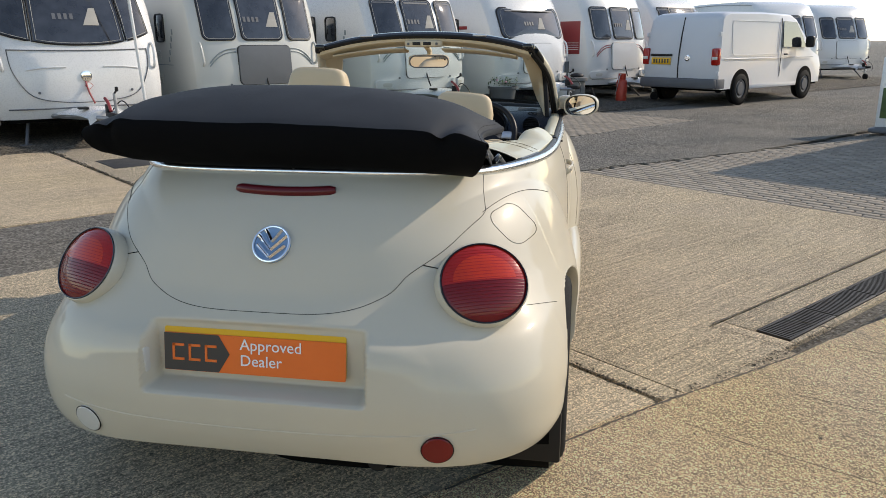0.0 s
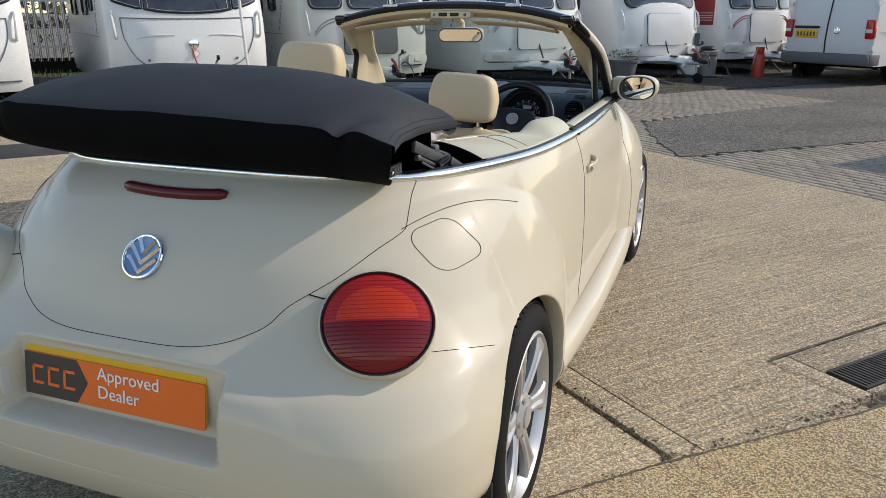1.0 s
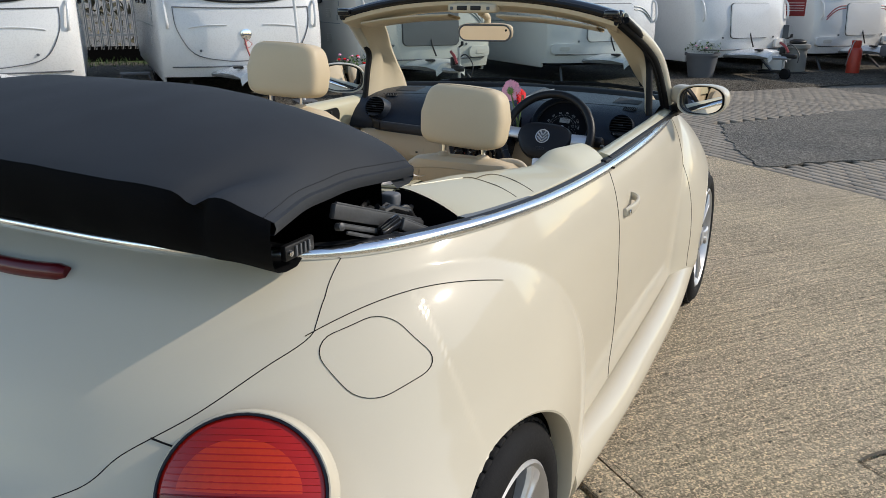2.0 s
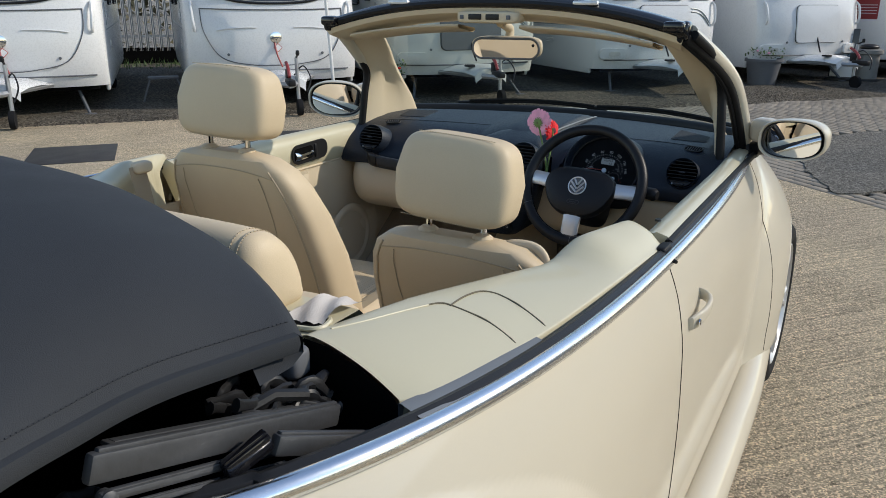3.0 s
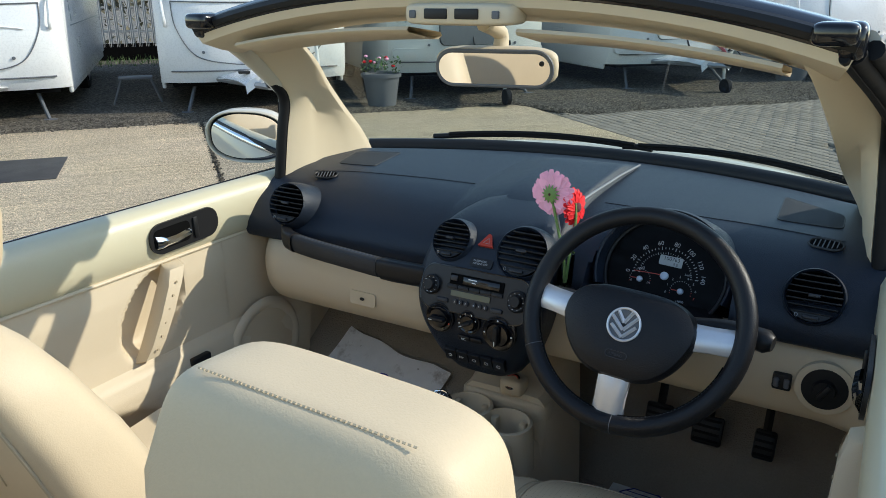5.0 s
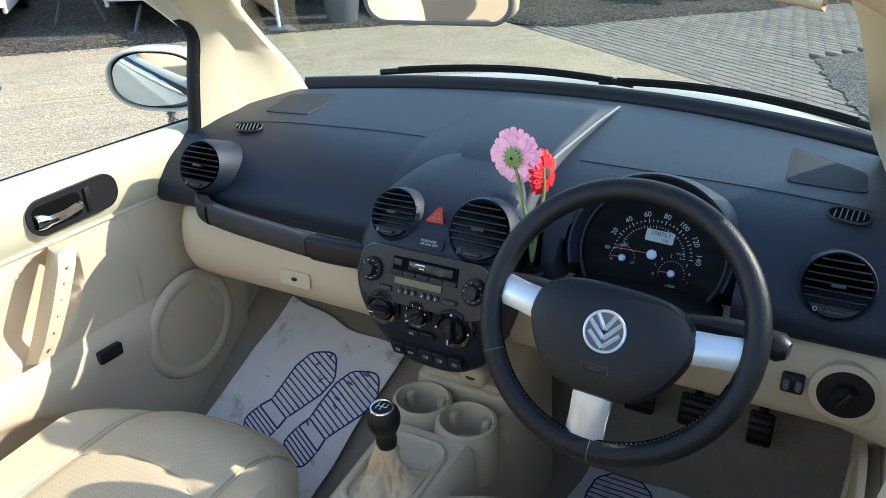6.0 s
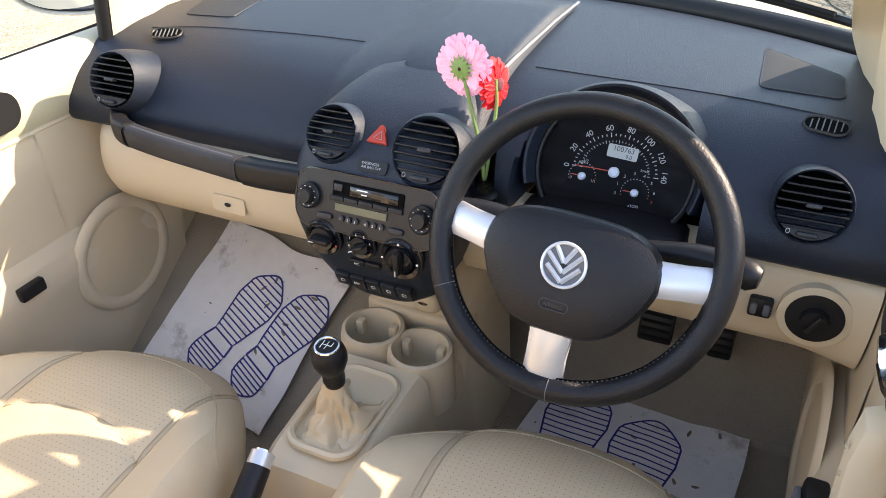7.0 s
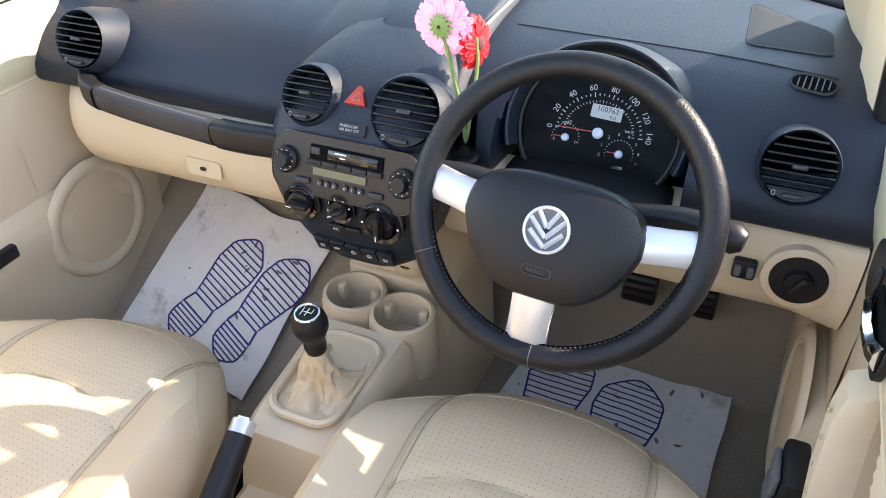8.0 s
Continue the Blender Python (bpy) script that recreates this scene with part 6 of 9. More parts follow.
    # raised near-black patch painted as the shaded hollow behind the lever
    part("recess", Geo().prism(rrect(0.095, 0.044, 0.012, 4, (-0.036 * fw, 0.0)), 0.0012, hm @ Matrix.Translation((0, 0, 0.006))), VOID, pan)
    rows = [[(fw * x, y - w, z), (fw * x, y - w * 0.4, z + 0.006), (fw * x, y + w * 0.4, z + 0.006), (fw * x, y + w, z)] for x, y, w, z in ((-0.080, -0.004, 0.014, 0.007), (-0.068, -0.006, 0.013, 0.010), (-0.056, -0.008, 0.009, 0.011), (-0.03, -0.008, 0.009, 0.013), (0.004, -0.004, 0.009, 0.012), (0.010, -0.004, 0.008, 0.008))]
    part("lever", Geo().grid(rows, close_v=True, m=hm, cap=True), CHROME, pan, "chrome door lever")
    part("lock_slide", Geo().box((0.026 * fw, 0.0, 0.008), (0.012, 0.046, 0.006), 0.002, hm), BLACK, pan)
    # window switch and loudspeaker
    if sx > 0:
        blk = part("switch_block", Geo().box((0.634, 2.27, 0.640), (0.028, 0.075, 0.09), 0.006), BLACK, card, "black window and mirror switch block")
        for z in (0.62, 0.66):
            part("switch", Geo().box((0.615, 2.27, z), (0.008, 0.05, 0.032), 0.003), GREY_PLASTIC, blk)
    part("window_switch", Geo().box((sx * 0.638, 2.275, 0.607), (0.016, 0.052, 0.026), 0.004), BLACK, card, "black window switch")
    sm = Matrix.Translation((sx * 0.647, 2.49, 0.555)) @ pose(0, 0, 0, 0, -90 * sx, 0)
    spk = part("speaker_ring", Geo().lathe([(0.124, 0.0), (0.120, 0.006), (0.112, 0.010), (0.100, 0.009), (0.094, 0.004)], 44, sm), BEIGE, card)
    part("speaker_mesh", Geo().lathe([(0.095, 0.004), (0.06, 0.008), (0.0, 0.009)], 40, sm), LEATHER, spk, "beige loudspeaker mesh")
    # rear side panels with the shelf over the folded-roof well
    sh = []
    for k in np.linspace(0, 1, 30):
        y = 0.955 + 0.70 * k
        xi, xo = 0.458 + 0.162 * k ** 1.05, 0.622 + 0.098 * k ** 0.45
        q = min(max((k - 0.69) / 0.12, 0), 1)
        b = 0.032 * q * q * (3 - 2 * q)
        zi = float(np.interp(k, (0, 0.25, 0.45, 0.65, 1), (1.016, 1.008, 0.992, 0.976, 0.968)))
        zo = float(np.interp(k, (0, 0.2, 0.4, 1), (0.984, 0.976, 0.971, 0.967)))
        back = lambda x: (-0.032 - 0.15 * (x - 0.478) + 0.6 * max(0, x - 0.478) * max(0, 0.63 - x)) * (1 - k) ** 3
        row = [(sx * (xi + 0.012), y, zi - 0.30), (sx * (xi + 0.004), y, zi - 0.06), (sx * xi, y, zi - 0.012 + b * 0.6), (sx * (xi + 0.012), y, zi + 0.005 + b * 0.9), (sx * (xi * 0.7 + xo * 0.3), y, 0.75 * zi + 0.25 * zo + 0.012 + b), (sx * (xi * 0.35 + xo * 0.65), y, 0.35 * zi + 0.65 * zo + 0.011 + b * 0.55), (sx * (xo - 0.010), y, zo + 0.005 + b * 0.05), (sx * xo, y, zo - 0.003), (sx * (xo + 0.004), y, zo - 0.03)]
        pull = lambda x: 0.055 * k ** 10 * max(0.0, ((xi + xo) / 2 - x) / ((xo - xi) / 2)) ** 2.2
        sh.append([(x, yy + back(abs(x)) - pull(abs(x)), z) for x, yy, z in row])
    tip = sh[-1]
    for dy, sq in ((0.008, 0.998), (0.016, 0.99), (0.022, 0.975), (0.026, 0.955), (0.029, 0.93), (0.030, 0.90)):
        cx = sum(abs(p[0]) for p in tip) / len(tip)
        sh.append([(sx * (cx + (abs(x) - cx) * (sq - 0.04 * max(0.0, dy - 0.014) / 0.016)), y + dy, 0.70 + (z - 0.70) * (0.995 - 0.5 * (1 - sq))) for x, y, z in tip])
    fine = [spline(r, 5) for r in sh]
    side = part("rear_side_panel", Geo().grid(fine), CREAM_IN, car, "cream rear side panel and shelf")
    # end towards the roof well closed in near-black, as painted shade
    part("panel_end", Geo().ngon([(x, y - 0.002, z - 0.003) for x, y, z in sh[0]]), VOID, side)
    part("panel_end", Geo().ngon(fine[-1]), CREAM_IN, side)
    def on_shelf(x, y):
        k = min(28.999, max(0.0, (y - 0.955) / 0.70 * 29))
        z = []
        for r in (sh[int(k)], sh[int(k) + 1]):
            q = [(abs(p[0]), p[2]) for p in r[2:8]]
            z.append(float(np.interp(x, [v[0] for v in q], [v[1] for v in q])))
        return (sx * x, y, z[0] + (z[1] - z[0]) * (k - int(k)) + 0.0006)

    for run in (((0.541, 1.098), (0.549, 1.114), (0.563, 1.122), (0.61, 1.126), (0.640, 1.122), (0.672, 1.112)), ((0.563, 1.120), (0.562, 1.160), (0.567, 1.195), (0.580, 1.211), (0.602, 1.213), (0.640, 1.204), (0.680, 1.190))):
        part("panel_gap", Geo().tube([on_shelf(p.x, p.y) for p in spline([(x, y, 0) for x, y in run], 6)], 0.0013, 6), JOINT, side)
    part("panel_bead", Geo().tube([on_shelf(p.x, p.y) for p in spline([(x, y, 0) for x, y in ((0.486, 0.955), (0.505, 1.0), (0.526, 1.06), (0.541, 1.098))], 8)], 0.0016, 6), CREAM_IN, side)
    strip = []
    for y in np.linspace(0.875, 1.14, 10):
        xa, xb, za = 0.628 + 0.165 * (y - 0.9), side_pt(y, 0.965)[0] - 0.013, 0.984 - 0.05 * (y - 0.9)
        strip.append([(sx * x, y + dy, z) for x, dy, z in ((xa, 0.02, za - 0.024), (xa, 0.02, za), (xa + 0.004, 0.019, za + 0.002), (xb - 0.006, 0, za + 0.006), (xb, 0, za + 0.004), (xb, 0, za - 0.015))])
    part("well_trim", Geo().grid(strip), TRIM_GREY, side, "grey satin trim beside the roof well")
    part("seal_channel", Geo().grid([[(sx * (0.640 + 0.075 * k ** 0.6), 0.93 + 0.8 * k, 0.958), (sx * (0.676 + 0.050 * k ** 0.6), 0.93 + 0.8 * k, 0.962 - 0.006 * k)] for k in np.linspace(0, 1, 12)]), SEAL, side)
    part("channel_lip", Geo().tube([(sx * (0.668 + 0.058 * k ** 0.6), 0.93 + 0.75 * k, 0.966 - 0.004 * k) for k in np.linspace(0, 1, 14)], 0.005, 6), SEAL, side)
    part("door_seal", Geo().tube([(sx * 0.720, y, 0.963) for y in np.linspace(1.70, 2.76, 14)], 0.009, 8), SEAL, side)
    part("shut_gap", Geo().tube([(sx * (0.757 - 0.085 * k), 1.612 + 0.060 * k, 0.958 + 0.012 * k) for k in np.linspace(0, 1, 6)], 0.0035, 8), SEAL, side)
    part("seal_block", Geo().superq((sx * 0.722, 1.655, 0.966), (0.020, 0.050, 0.016), 0.5, 0.5), SEAL, side)
    part("door_pin", Geo().lathe([(0.007, 0), (0.006, 0.004), (0, 0.004)], 12, Matrix.Translation((sx * 0.672, 1.80, 0.977))), BLACK, side)
    # inner rear quarter lining below the shelf
    part("rear_lining", Geo().grid([[(sx * x, y - (0.06 if y > 1.7 and z > 0.75 else 0), z) for y in np.linspace(0.98, 1.72, 10)] for x, z in ((0.55, 0.90), (0.56, 0.80), (0.57, 0.70), (0.565, 0.68), (0.57, 0.5), (0.58, 0.27))]), BEIGE, side)
    part("seat_belt", Geo().box((sx * 0.575, 1.44, 0.73), (0.012, 0.05, 0.40), 0.004, Matrix.Identity(4)), WEBBING, side, "beige seat belt webbing")
    if sx < 0:
        part("belt_guide", Geo().superq((sx * 0.53, 1.50, 1.015), (0.03, 0.055, 0.030), 0.6, 0.6), BEIGE, side)
        part("belt_strap", Geo().grid([[(-0.528 + 0.004 * math.sin(v * 5), 1.485 + 0.075 * v + u, 1.02 - 0.62 * v) for u in (-0.024, 0, 0.024)] for v in np.linspace(0, 1, 10)]), WEBBING, side, "dark beige seat belt")

# tray behind the rear seat, with belt slot and webbing
tray = part("rear_tray", Geo().grid([[(x, y, z) for x in np.linspace(-0.40, 0.470, 14)] for y, z in ((0.916, 0.94), (0.917, 1.004), (0.923, 1.012), (0.98, 1.014), (1.036, 1.014), (1.044, 1.006), (1.046, 0.94))]), CREAM_IN, car, "cream tray behind the rear bench")
tm = pose(0.424, 0.961, 1.0142, 0, 0, 14)
# slot drawn as a near-black patch, its inner shade in the colour
slot = part("belt_slot", Geo().prism(rrect(0.082, 0.036, 0.013), 0.003, tm), VOID, tray)
part("slot_rim", Geo().tube([(x, y, 0.003) for x, y in rrect(0.088, 0.042, 0.015)], 0.0035, 6, True, tm), CREAM_IN, slot)
part("belt_webbing", Geo().grid([[(0.436 + 0.026 * u + 0.008 * v, 0.958 + 0.006 * u * (1 - v) + 0.095 * v, 1.016 + 0.014 * math.sin(0.1 + v * 2.9) + 0.003 * math.sin(u * 5 + v * 9)) for u in np.linspace(-1, 1, 9)] for v in np.linspace(0, 1, 18)]), WEBBING_PALE, tray, "creased pale seat belt")


# ---------------------------------------------------------------- seats
def slab_loft(stations, e=0.5, seg=28, m=None):
    """Rounded sections stacked along a path: centre, half width, half depth."""
    def pw(v):
        return math.copysign(abs(v) ** e, v)
    rows = []
    for (cx, cy, cz), w, d, ny, nz in stations:
        rows.append([(cx + w * pw(math.cos(a)), cy + d * ny * pw(math.sin(a)), cz + d * nz * pw(math.sin(a))) for a in np.linspace(0, 2 * math.pi, seg, endpoint=False)])
    return Geo().grid(rows, close_v=True, m=m, cap=True)


def front_seat(sx, cy, head_up, grab, back, tall):
    ob = thing("front_seat", "cream leather front seat with raised headrest", "")
    del ob["label"]
    ob.parent = car
    ob["label"] = "cream leather front seat with headrest"
    ob.location = (sx * 0.335, cy, 0)
    # cushion: rounded front lip, raised side bolsters
    def cush(u, k):
        y = -0.50 + (0.56 if sx < 0 else 0.625) * k
        lip = max(0, (k - 0.78) / 0.22)
        wd = (0.245 if sx < 0 else 0.276) * (1 - 0.10 * lip ** 2)
        bol = 0.030 * max(0, abs(u) - 0.55) ** 1.2 / 0.38 - 0.10 * max(0, abs(u) - 0.84) ** 2 / 0.0256
        z = 0.565 + 0.035 * k + bol - 0.10 * lip ** 2.2 - 0.007 * math.exp(-((abs(u) - 0.56) / 0.03) ** 2) + 0.010 * math.sin(math.pi * min(1, k / 0.8)) * max(0, 1 - (u / 0.56) ** 2)
        z -= 0.006 * math.exp(-((k - 0.66 - 0.05 * (1 - (u / 0.56) ** 2)) / 0.012) ** 2) * (abs(u) < 0.56)
        z += 0.0012 * noise.noise((u * 4 + sx, k * 7, 1))
        return (u * wd, y + 0.055 * lip - 0.16 * abs(u) ** 2.6 * k ** 2, z)

    us_ = sorted(set([round(float(v), 4) for v in np.linspace(-1, 1, 41)] + [-0.56, 0.56]))
    ks_ = np.linspace(0, 1, 52)
    rows = [[cush(u, k) for u in us_] for k in ks_]
    under = [[(x * 0.97, y - 0.02 * i, z - dz) for x, y, z in rows[-1]] for i, dz in enumerate((0.05, 0.12, 0.16))]
    ia, ib = us_.index(-0.56), us_.index(0.56)
    g = Geo().grid([r[:ia + 1] for r in rows + under]).grid([r[ib:] for r in rows + under]).grid([r[ia:ib + 1] for r in rows[-4:] + under])
    for e in (0, -1):
        edge = [r[e] for r in rows + under]
        g.grid([edge, [(x * 0.99, y, min(z, 0.50) - 0.01) for x, y, z in edge], [(x * 0.94, y, 0.36) for x, y, z in edge]])
    cushion = part("cushion", g, LEATHER, ob)
    part("perforated_panel", Geo().grid([r[ia:ib + 1] for r in rows[:-3]]), LEATHER_PERF, cushion, "cream perforated leather panel")
    part("seat_base", Geo().box((0, -0.22, 0.33), (0.40, 0.48, 0.14), 0.03), BLACK, ob)
    up_ = lambda p: (p[0], p[1], p[2] + 0.0006)
    for u in (-0.56, 0.56):
        for d in (-0.02, 0.02):
            part("seam", Geo().tube([up_(cush(u + d, k)) for k in np.linspace(0.15, 0.99, 30)], 0.0012, 5), LEATHER_SEAM, cushion)
    part("seam", Geo().tube([up_(cush(u, 0.66 + 0.05 * (1 - (u / 0.56) ** 2))) for u in np.linspace(-0.55, 0.55, 24)], 0.0012, 5), LEATHER_SEAM, cushion)
    part("seam", Geo().tube([up_(cush(u, 0.93 - 0.06 * abs(u) ** 3)) for u in np.linspace(-0.95, 0.95, 40)], 0.0012, 5), LEATHER_SEAM, cushion)
    # backrest
    tab = ((0.0, 0.225, 0.075), (0.06, 0.235, 0.082), (0.25, 0.243, 0.088), (0.5, 0.240, 0.084), (0.7, 0.228, 0.074), (0.84, 0.208, 0.064), (0.92, 0.185, 0.055), (0.97, 0.150, 0.042), (0.995, 0.095, 0.022))
    mid_y = lambda k: back - 0.44 - 0.20 * k + 0.02 * math.sin(k * 3)
    st = [((0, mid_y(k), 0.50 + tall * k), w, d, 1.0, 0.0) for k, w, d in tab]
    rest = part("backrest", slab_loft(st, 0.52, 56), LEATHER, ob)

    def on_back(k, f, out=0.0012):
        """A point of the rear face: f from -1 to 1 across its width."""
        w, d = [float(np.interp(k, [v[0] for v in tab], [v[i] for v in tab])) for i in (1, 2)]
        c = min(1.0, abs(f)) ** (1 / 0.52)
        return (w * f, mid_y(k) - d * max(0.0, 1 - c * c) ** 0.26 - out, 0.50 + tall * k)

    for f in (-0.86, 0.86):
        part("piping", Geo().tube([on_back(k, f) for k in np.linspace(0.02, 0.93, 30)], 0.0026, 6), LEATHER_SEAM, rest)
        part("seam", Geo().tube([on_back(0.62 + 0.28 * t, f * (0.66 + 0.10 * t)) for t in np.linspace(0, 1, 18)], 0.0012, 5), LEATHER_SEAM, rest)
    part("seam", Geo().tube([on_back(0.93 - 0.05 * abs(f) ** 3, f) for f in np.linspace(-0.86, 0.86, 24)], 0.0014, 5), LEATHER_SEAM, rest)
    part("pocket_edge", Geo().tube([on_back(0.44 - 0.06 * (1 - (f / 0.55) ** 2), f, 0.003) for f in np.linspace(-0.55, 0.55, 18)], 0.0045, 6, flat=1.3), LEATHER, rest)
    part("pocket_shadow", Geo().tube([on_back(0.455 - 0.06 * (1 - (f / 0.55) ** 2), f, 0.0005) for f in np.linspace(-0.55, 0.55, 18)], 0.0014, 5), GAP, rest)
    part("fold", Geo().tube([on_back(0.19 - 0.03 * (1 - (f / 0.6) ** 2), f, 0.0004) for f in np.linspace(-0.5, 0.6, 16)], 0.0016, 5), LEATHER, rest)
    # headrest on two posts
    hz = 1.095 + head_up
    hm = Matrix.Translation((0.004 if sx > 0 else 0.012, back - 0.625, hz)) @ pose(0, 0, 0, -6, 4 if sx > 0 else 2, 3)
    shape = lambda p: (p.x * (1.0 - 0.13 * max(0, p.z) / 0.09 - 0.05 * max(0, -p.z) / 0.09), p.y * (1 - 0.22 * max(0, p.z) / 0.09) + 0.35 * p.x * p.x, p.z - 0.22 * p.x * p.x * (1 if p.z > 0 else -0.3))
    hr = part("headrest", Geo().superq((0, 0, 0), (0.252 if sx > 0 else 0.272, 0.120, 0.172), 0.34, 0.40, 44, 96, hm, bend=shape), LEATHER, ob)
    # stitched seams round the rear panel
    for zz, hw, n in ((0.0805, 0.092 if sx > 0 else 0.100, 46), (-0.078, 0.098 if sx > 0 else 0.108, 50)):
        for i in range(n):
            x0, x1 = (-hw + 2 * hw * (i + d) / n for d in (0.0, 0.6))
            pts = [Vector(shape(Vector((x, -0.050, zz)))) for x in (x0, x1)]
            part("stitch", Geo().tube([p + Vector((0, -0.004 if zz < 0 else 0.006, 0.004 if zz > 0 else -0.003)) for p in pts], 0.0009, 4, m=hm), LEATHER_SEAM, hr)
    for s in (-1, 1):
        part("post", Geo().tube([(s * 0.062, back - 0.63, 0.46 + tall), (s * 0.062, back - 0.625, hz - 0.06)], 0.0065, 8), CHROME, hr)
        part("post_collar", Geo().lathe([(0.021, 0), (0.021, 0.012), (0.014, 0.018), (0.0, 0.018)], 16, Matrix.Translation((s * 0.062, back - 0.632, 0.487 + tall))), BEIGE, hr)
    if grab:
        loop = part("grab_loop", Geo().tube(spline([(p, back + q, r + tall) for p, q, r in ((0.100, -0.615, 0.478), (0.112, -0.614, 0.487), (0.140, -0.606, 0.489), (0.166, -0.602, 0.483), (0.183, -0.604, 0.466), (0.188, -0.610, 0.444), (0.186, -0.614, 0.415))], 6), 0.0080, 14, flat=1.25), BEIGE, ob, "beige moulded seat release loop")
        part("loop_foot", Geo().superq((0.098, back - 0.617, 0.478 + tall), (0.026, 0.036, 0.030), 0.5, 0.5), BEIGE, loop)
        part("loop_tray", Geo().tube(spline([(0.090, back - 0.622, 0.476 + tall), (0.135, back - 0.618, 0.470 + tall), (0.170, back - 0.618, 0.450 + tall), (0.192, back - 0.618, 0.418 + tall)], 6), 0.017, 12, flat=0.6), BEIGE, loop)
    return ob


front_seat(-1, 2.205, 0.083, False, 0.03, 0.565)
front_seat(1, 2.235, -0.016, True, -0.06, 0.468)

# rear bench: rolled headrest over a sloping backrest
bench = thing("rear_bench", "", "")
bench.parent = car
bench["label"] = "cream leather rear bench with rolled headrests"


def roll_at(x, s, t):
    """A point of the padded roll: rounded above, flat below."""
    c, q = math.cos(t), math.sin(t)
    z = 0.081 * q if q > 0 else -0.043 * abs(q) ** 0.45
    return (x, 0.988 + s * 0.055 * math.copysign(abs(c) ** 0.9, c) - 0.02 * q * s, 1.045 + s * z)


dome = ((0.0, 0.001), (0.0006, 0.30), (0.003, 0.55), (0.008, 0.76), (0.016, 0.90), (0.026, 0.958), (0.034, 0.972), (0.0365, 0.958), (0.039, 0.974), (0.052, 0.992), (0.080, 1.0), (0.12, 1.0))
for a, b in ((0.085, 0.384), (-0.384, -0.085)):
    ends = [(a + d, s) for d, s in dome] + [(b - d, s) for d, s in reversed(dome)]
    roll = part("headrest_roll", Geo().grid([[roll_at(x, s, t) for t in np.linspace(0, 2 * math.pi, 48, endpoint=False)] for x, s in ends], close_v=True), LEATHER, bench)
    for x, s in ((b - 0.043, 0.984), (b - 0.030, 0.972)):
        for i in range(44):
            t = 2 * math.pi * i / 72 - 0.6
            part("stitch", Geo().tube([roll_at(x, s, t), roll_at(x, s, t + 0.055)], 0.0009, 4), LEATHER_SEAM, roll)
part("bench_back", slab_loft([((0, 1.055 + 0.15 * k, 0.945 - 0.45 * k), 0.33 + 0.06 * k, 0.06, 1, 0.2) for k in np.linspace(0, 1, 8)], 0.4), LEATHER, bench)
for s in (-1, 1):
    part("side_bolster", Geo().superq((s * 0.345, 1.072, 0.945), (0.17, 0.12, 0.085), 0.6, 0.6, 18, 36), LEATHER, bench)
part("bench_cushion", Geo().superq((0, 1.40, 0.47), (0.98, 0.46, 0.18), 0.35, 0.3), LEATHER, bench)
for s in (-1, 1):
    part("seam", Geo().tube([(s * 0.16, 1.22 + 0.36 * k, 0.561 + 0.003 * math.sin(k * 3)) for k in np.linspace(0, 1, 8)], 0.003, 5), LEATHER_SEAM, bench)

# ---------------------------------------------------------------- dashboard
dash = thing("dashboard", "", "")
dash.parent = car
dash["label"] = "dark blue-black moulded dashboard with round vents"


def ridge(x, y):
    """The raised dome that runs back from the centre stack."""
    k = min(max((3.02 - y) / 0.52, 0), 1)
    w = 0.135
    u = (x + 0.012) / w
    edge = min(max((1 - u) / 0.06, 0), 1) * min(max((1 + u) / 0.75, 0), 1) ** 0.8
    return 0.026 * edge * min(1, k * 4) * (1 - 0.25 * k)


def dash_profile(x):
    a = abs(x)
    yb = 3.130 - 0.20 * (a / 0.645) ** 2.1
    pts = [(yb + 0.01, 0.968), (yb - 0.04, 0.985), ((yb * 0.6 + 2.70 * 0.4), 0.995), (2.72 - 0.05 * a, 0.990), (2.60, 0.972), (2.53, 0.935), (2.492, 0.895), (2.485, 0.865), (2.50, 0.842), (2.56, 0.835)]
    return [Vector((x, y - 0.012 * a, z)) for y, z in pts]


def dash_top(x, y):
    """The height of the pad's upper face."""
    pts = [(p.y, p.z) for p in spline(dash_profile(x), 12) if p.z > 0.93]
    pts.sort()
    return float(np.interp(y, [p[0] for p in pts], [p[1] for p in pts])) + ridge(x, y)


rows = []
for x in np.linspace(-0.665, 0.665, 190):
    well = lambda p: min(max((1 - ((p.x - 0.312) / 0.128) ** 2 - (max(0, p.z - 0.90) / 0.092) ** 2) * 6, 0), 1)
    rows.append([Vector((p.x, p.y + well(p) * max(0, 2.66 - p.y), p.z + ridge(p.x, p.y) * (1 if p.z > 0.93 else max(0, (p.z - 0.88) / 0.05)))) for p in spline(dash_profile(x), 12)])
part("top_pad", Geo().grid(rows), DASH, dash, "dark blue-black soft dash top", sharp=50)
part("trim_line", Geo().tube([(0.1225, y, 0.9985 + 0.006 * min(1, (3.02 - y) * 6) - 0.03 * max(0, 2.66 - y) ** 1.5 * 5) for y in np.linspace(2.60, 3.0, 14)], 0.0026, 6), TRIM_GREY, dash, "thin satin grey trim strip")
part("cowl_rail", Geo().tube([(x, 3.130 - 0.20 * (abs(x) / 0.645) ** 2.1, 0.982) for x in np.linspace(-0.63, 0.63, 30)], 0.024, 10), BLACK, dash)


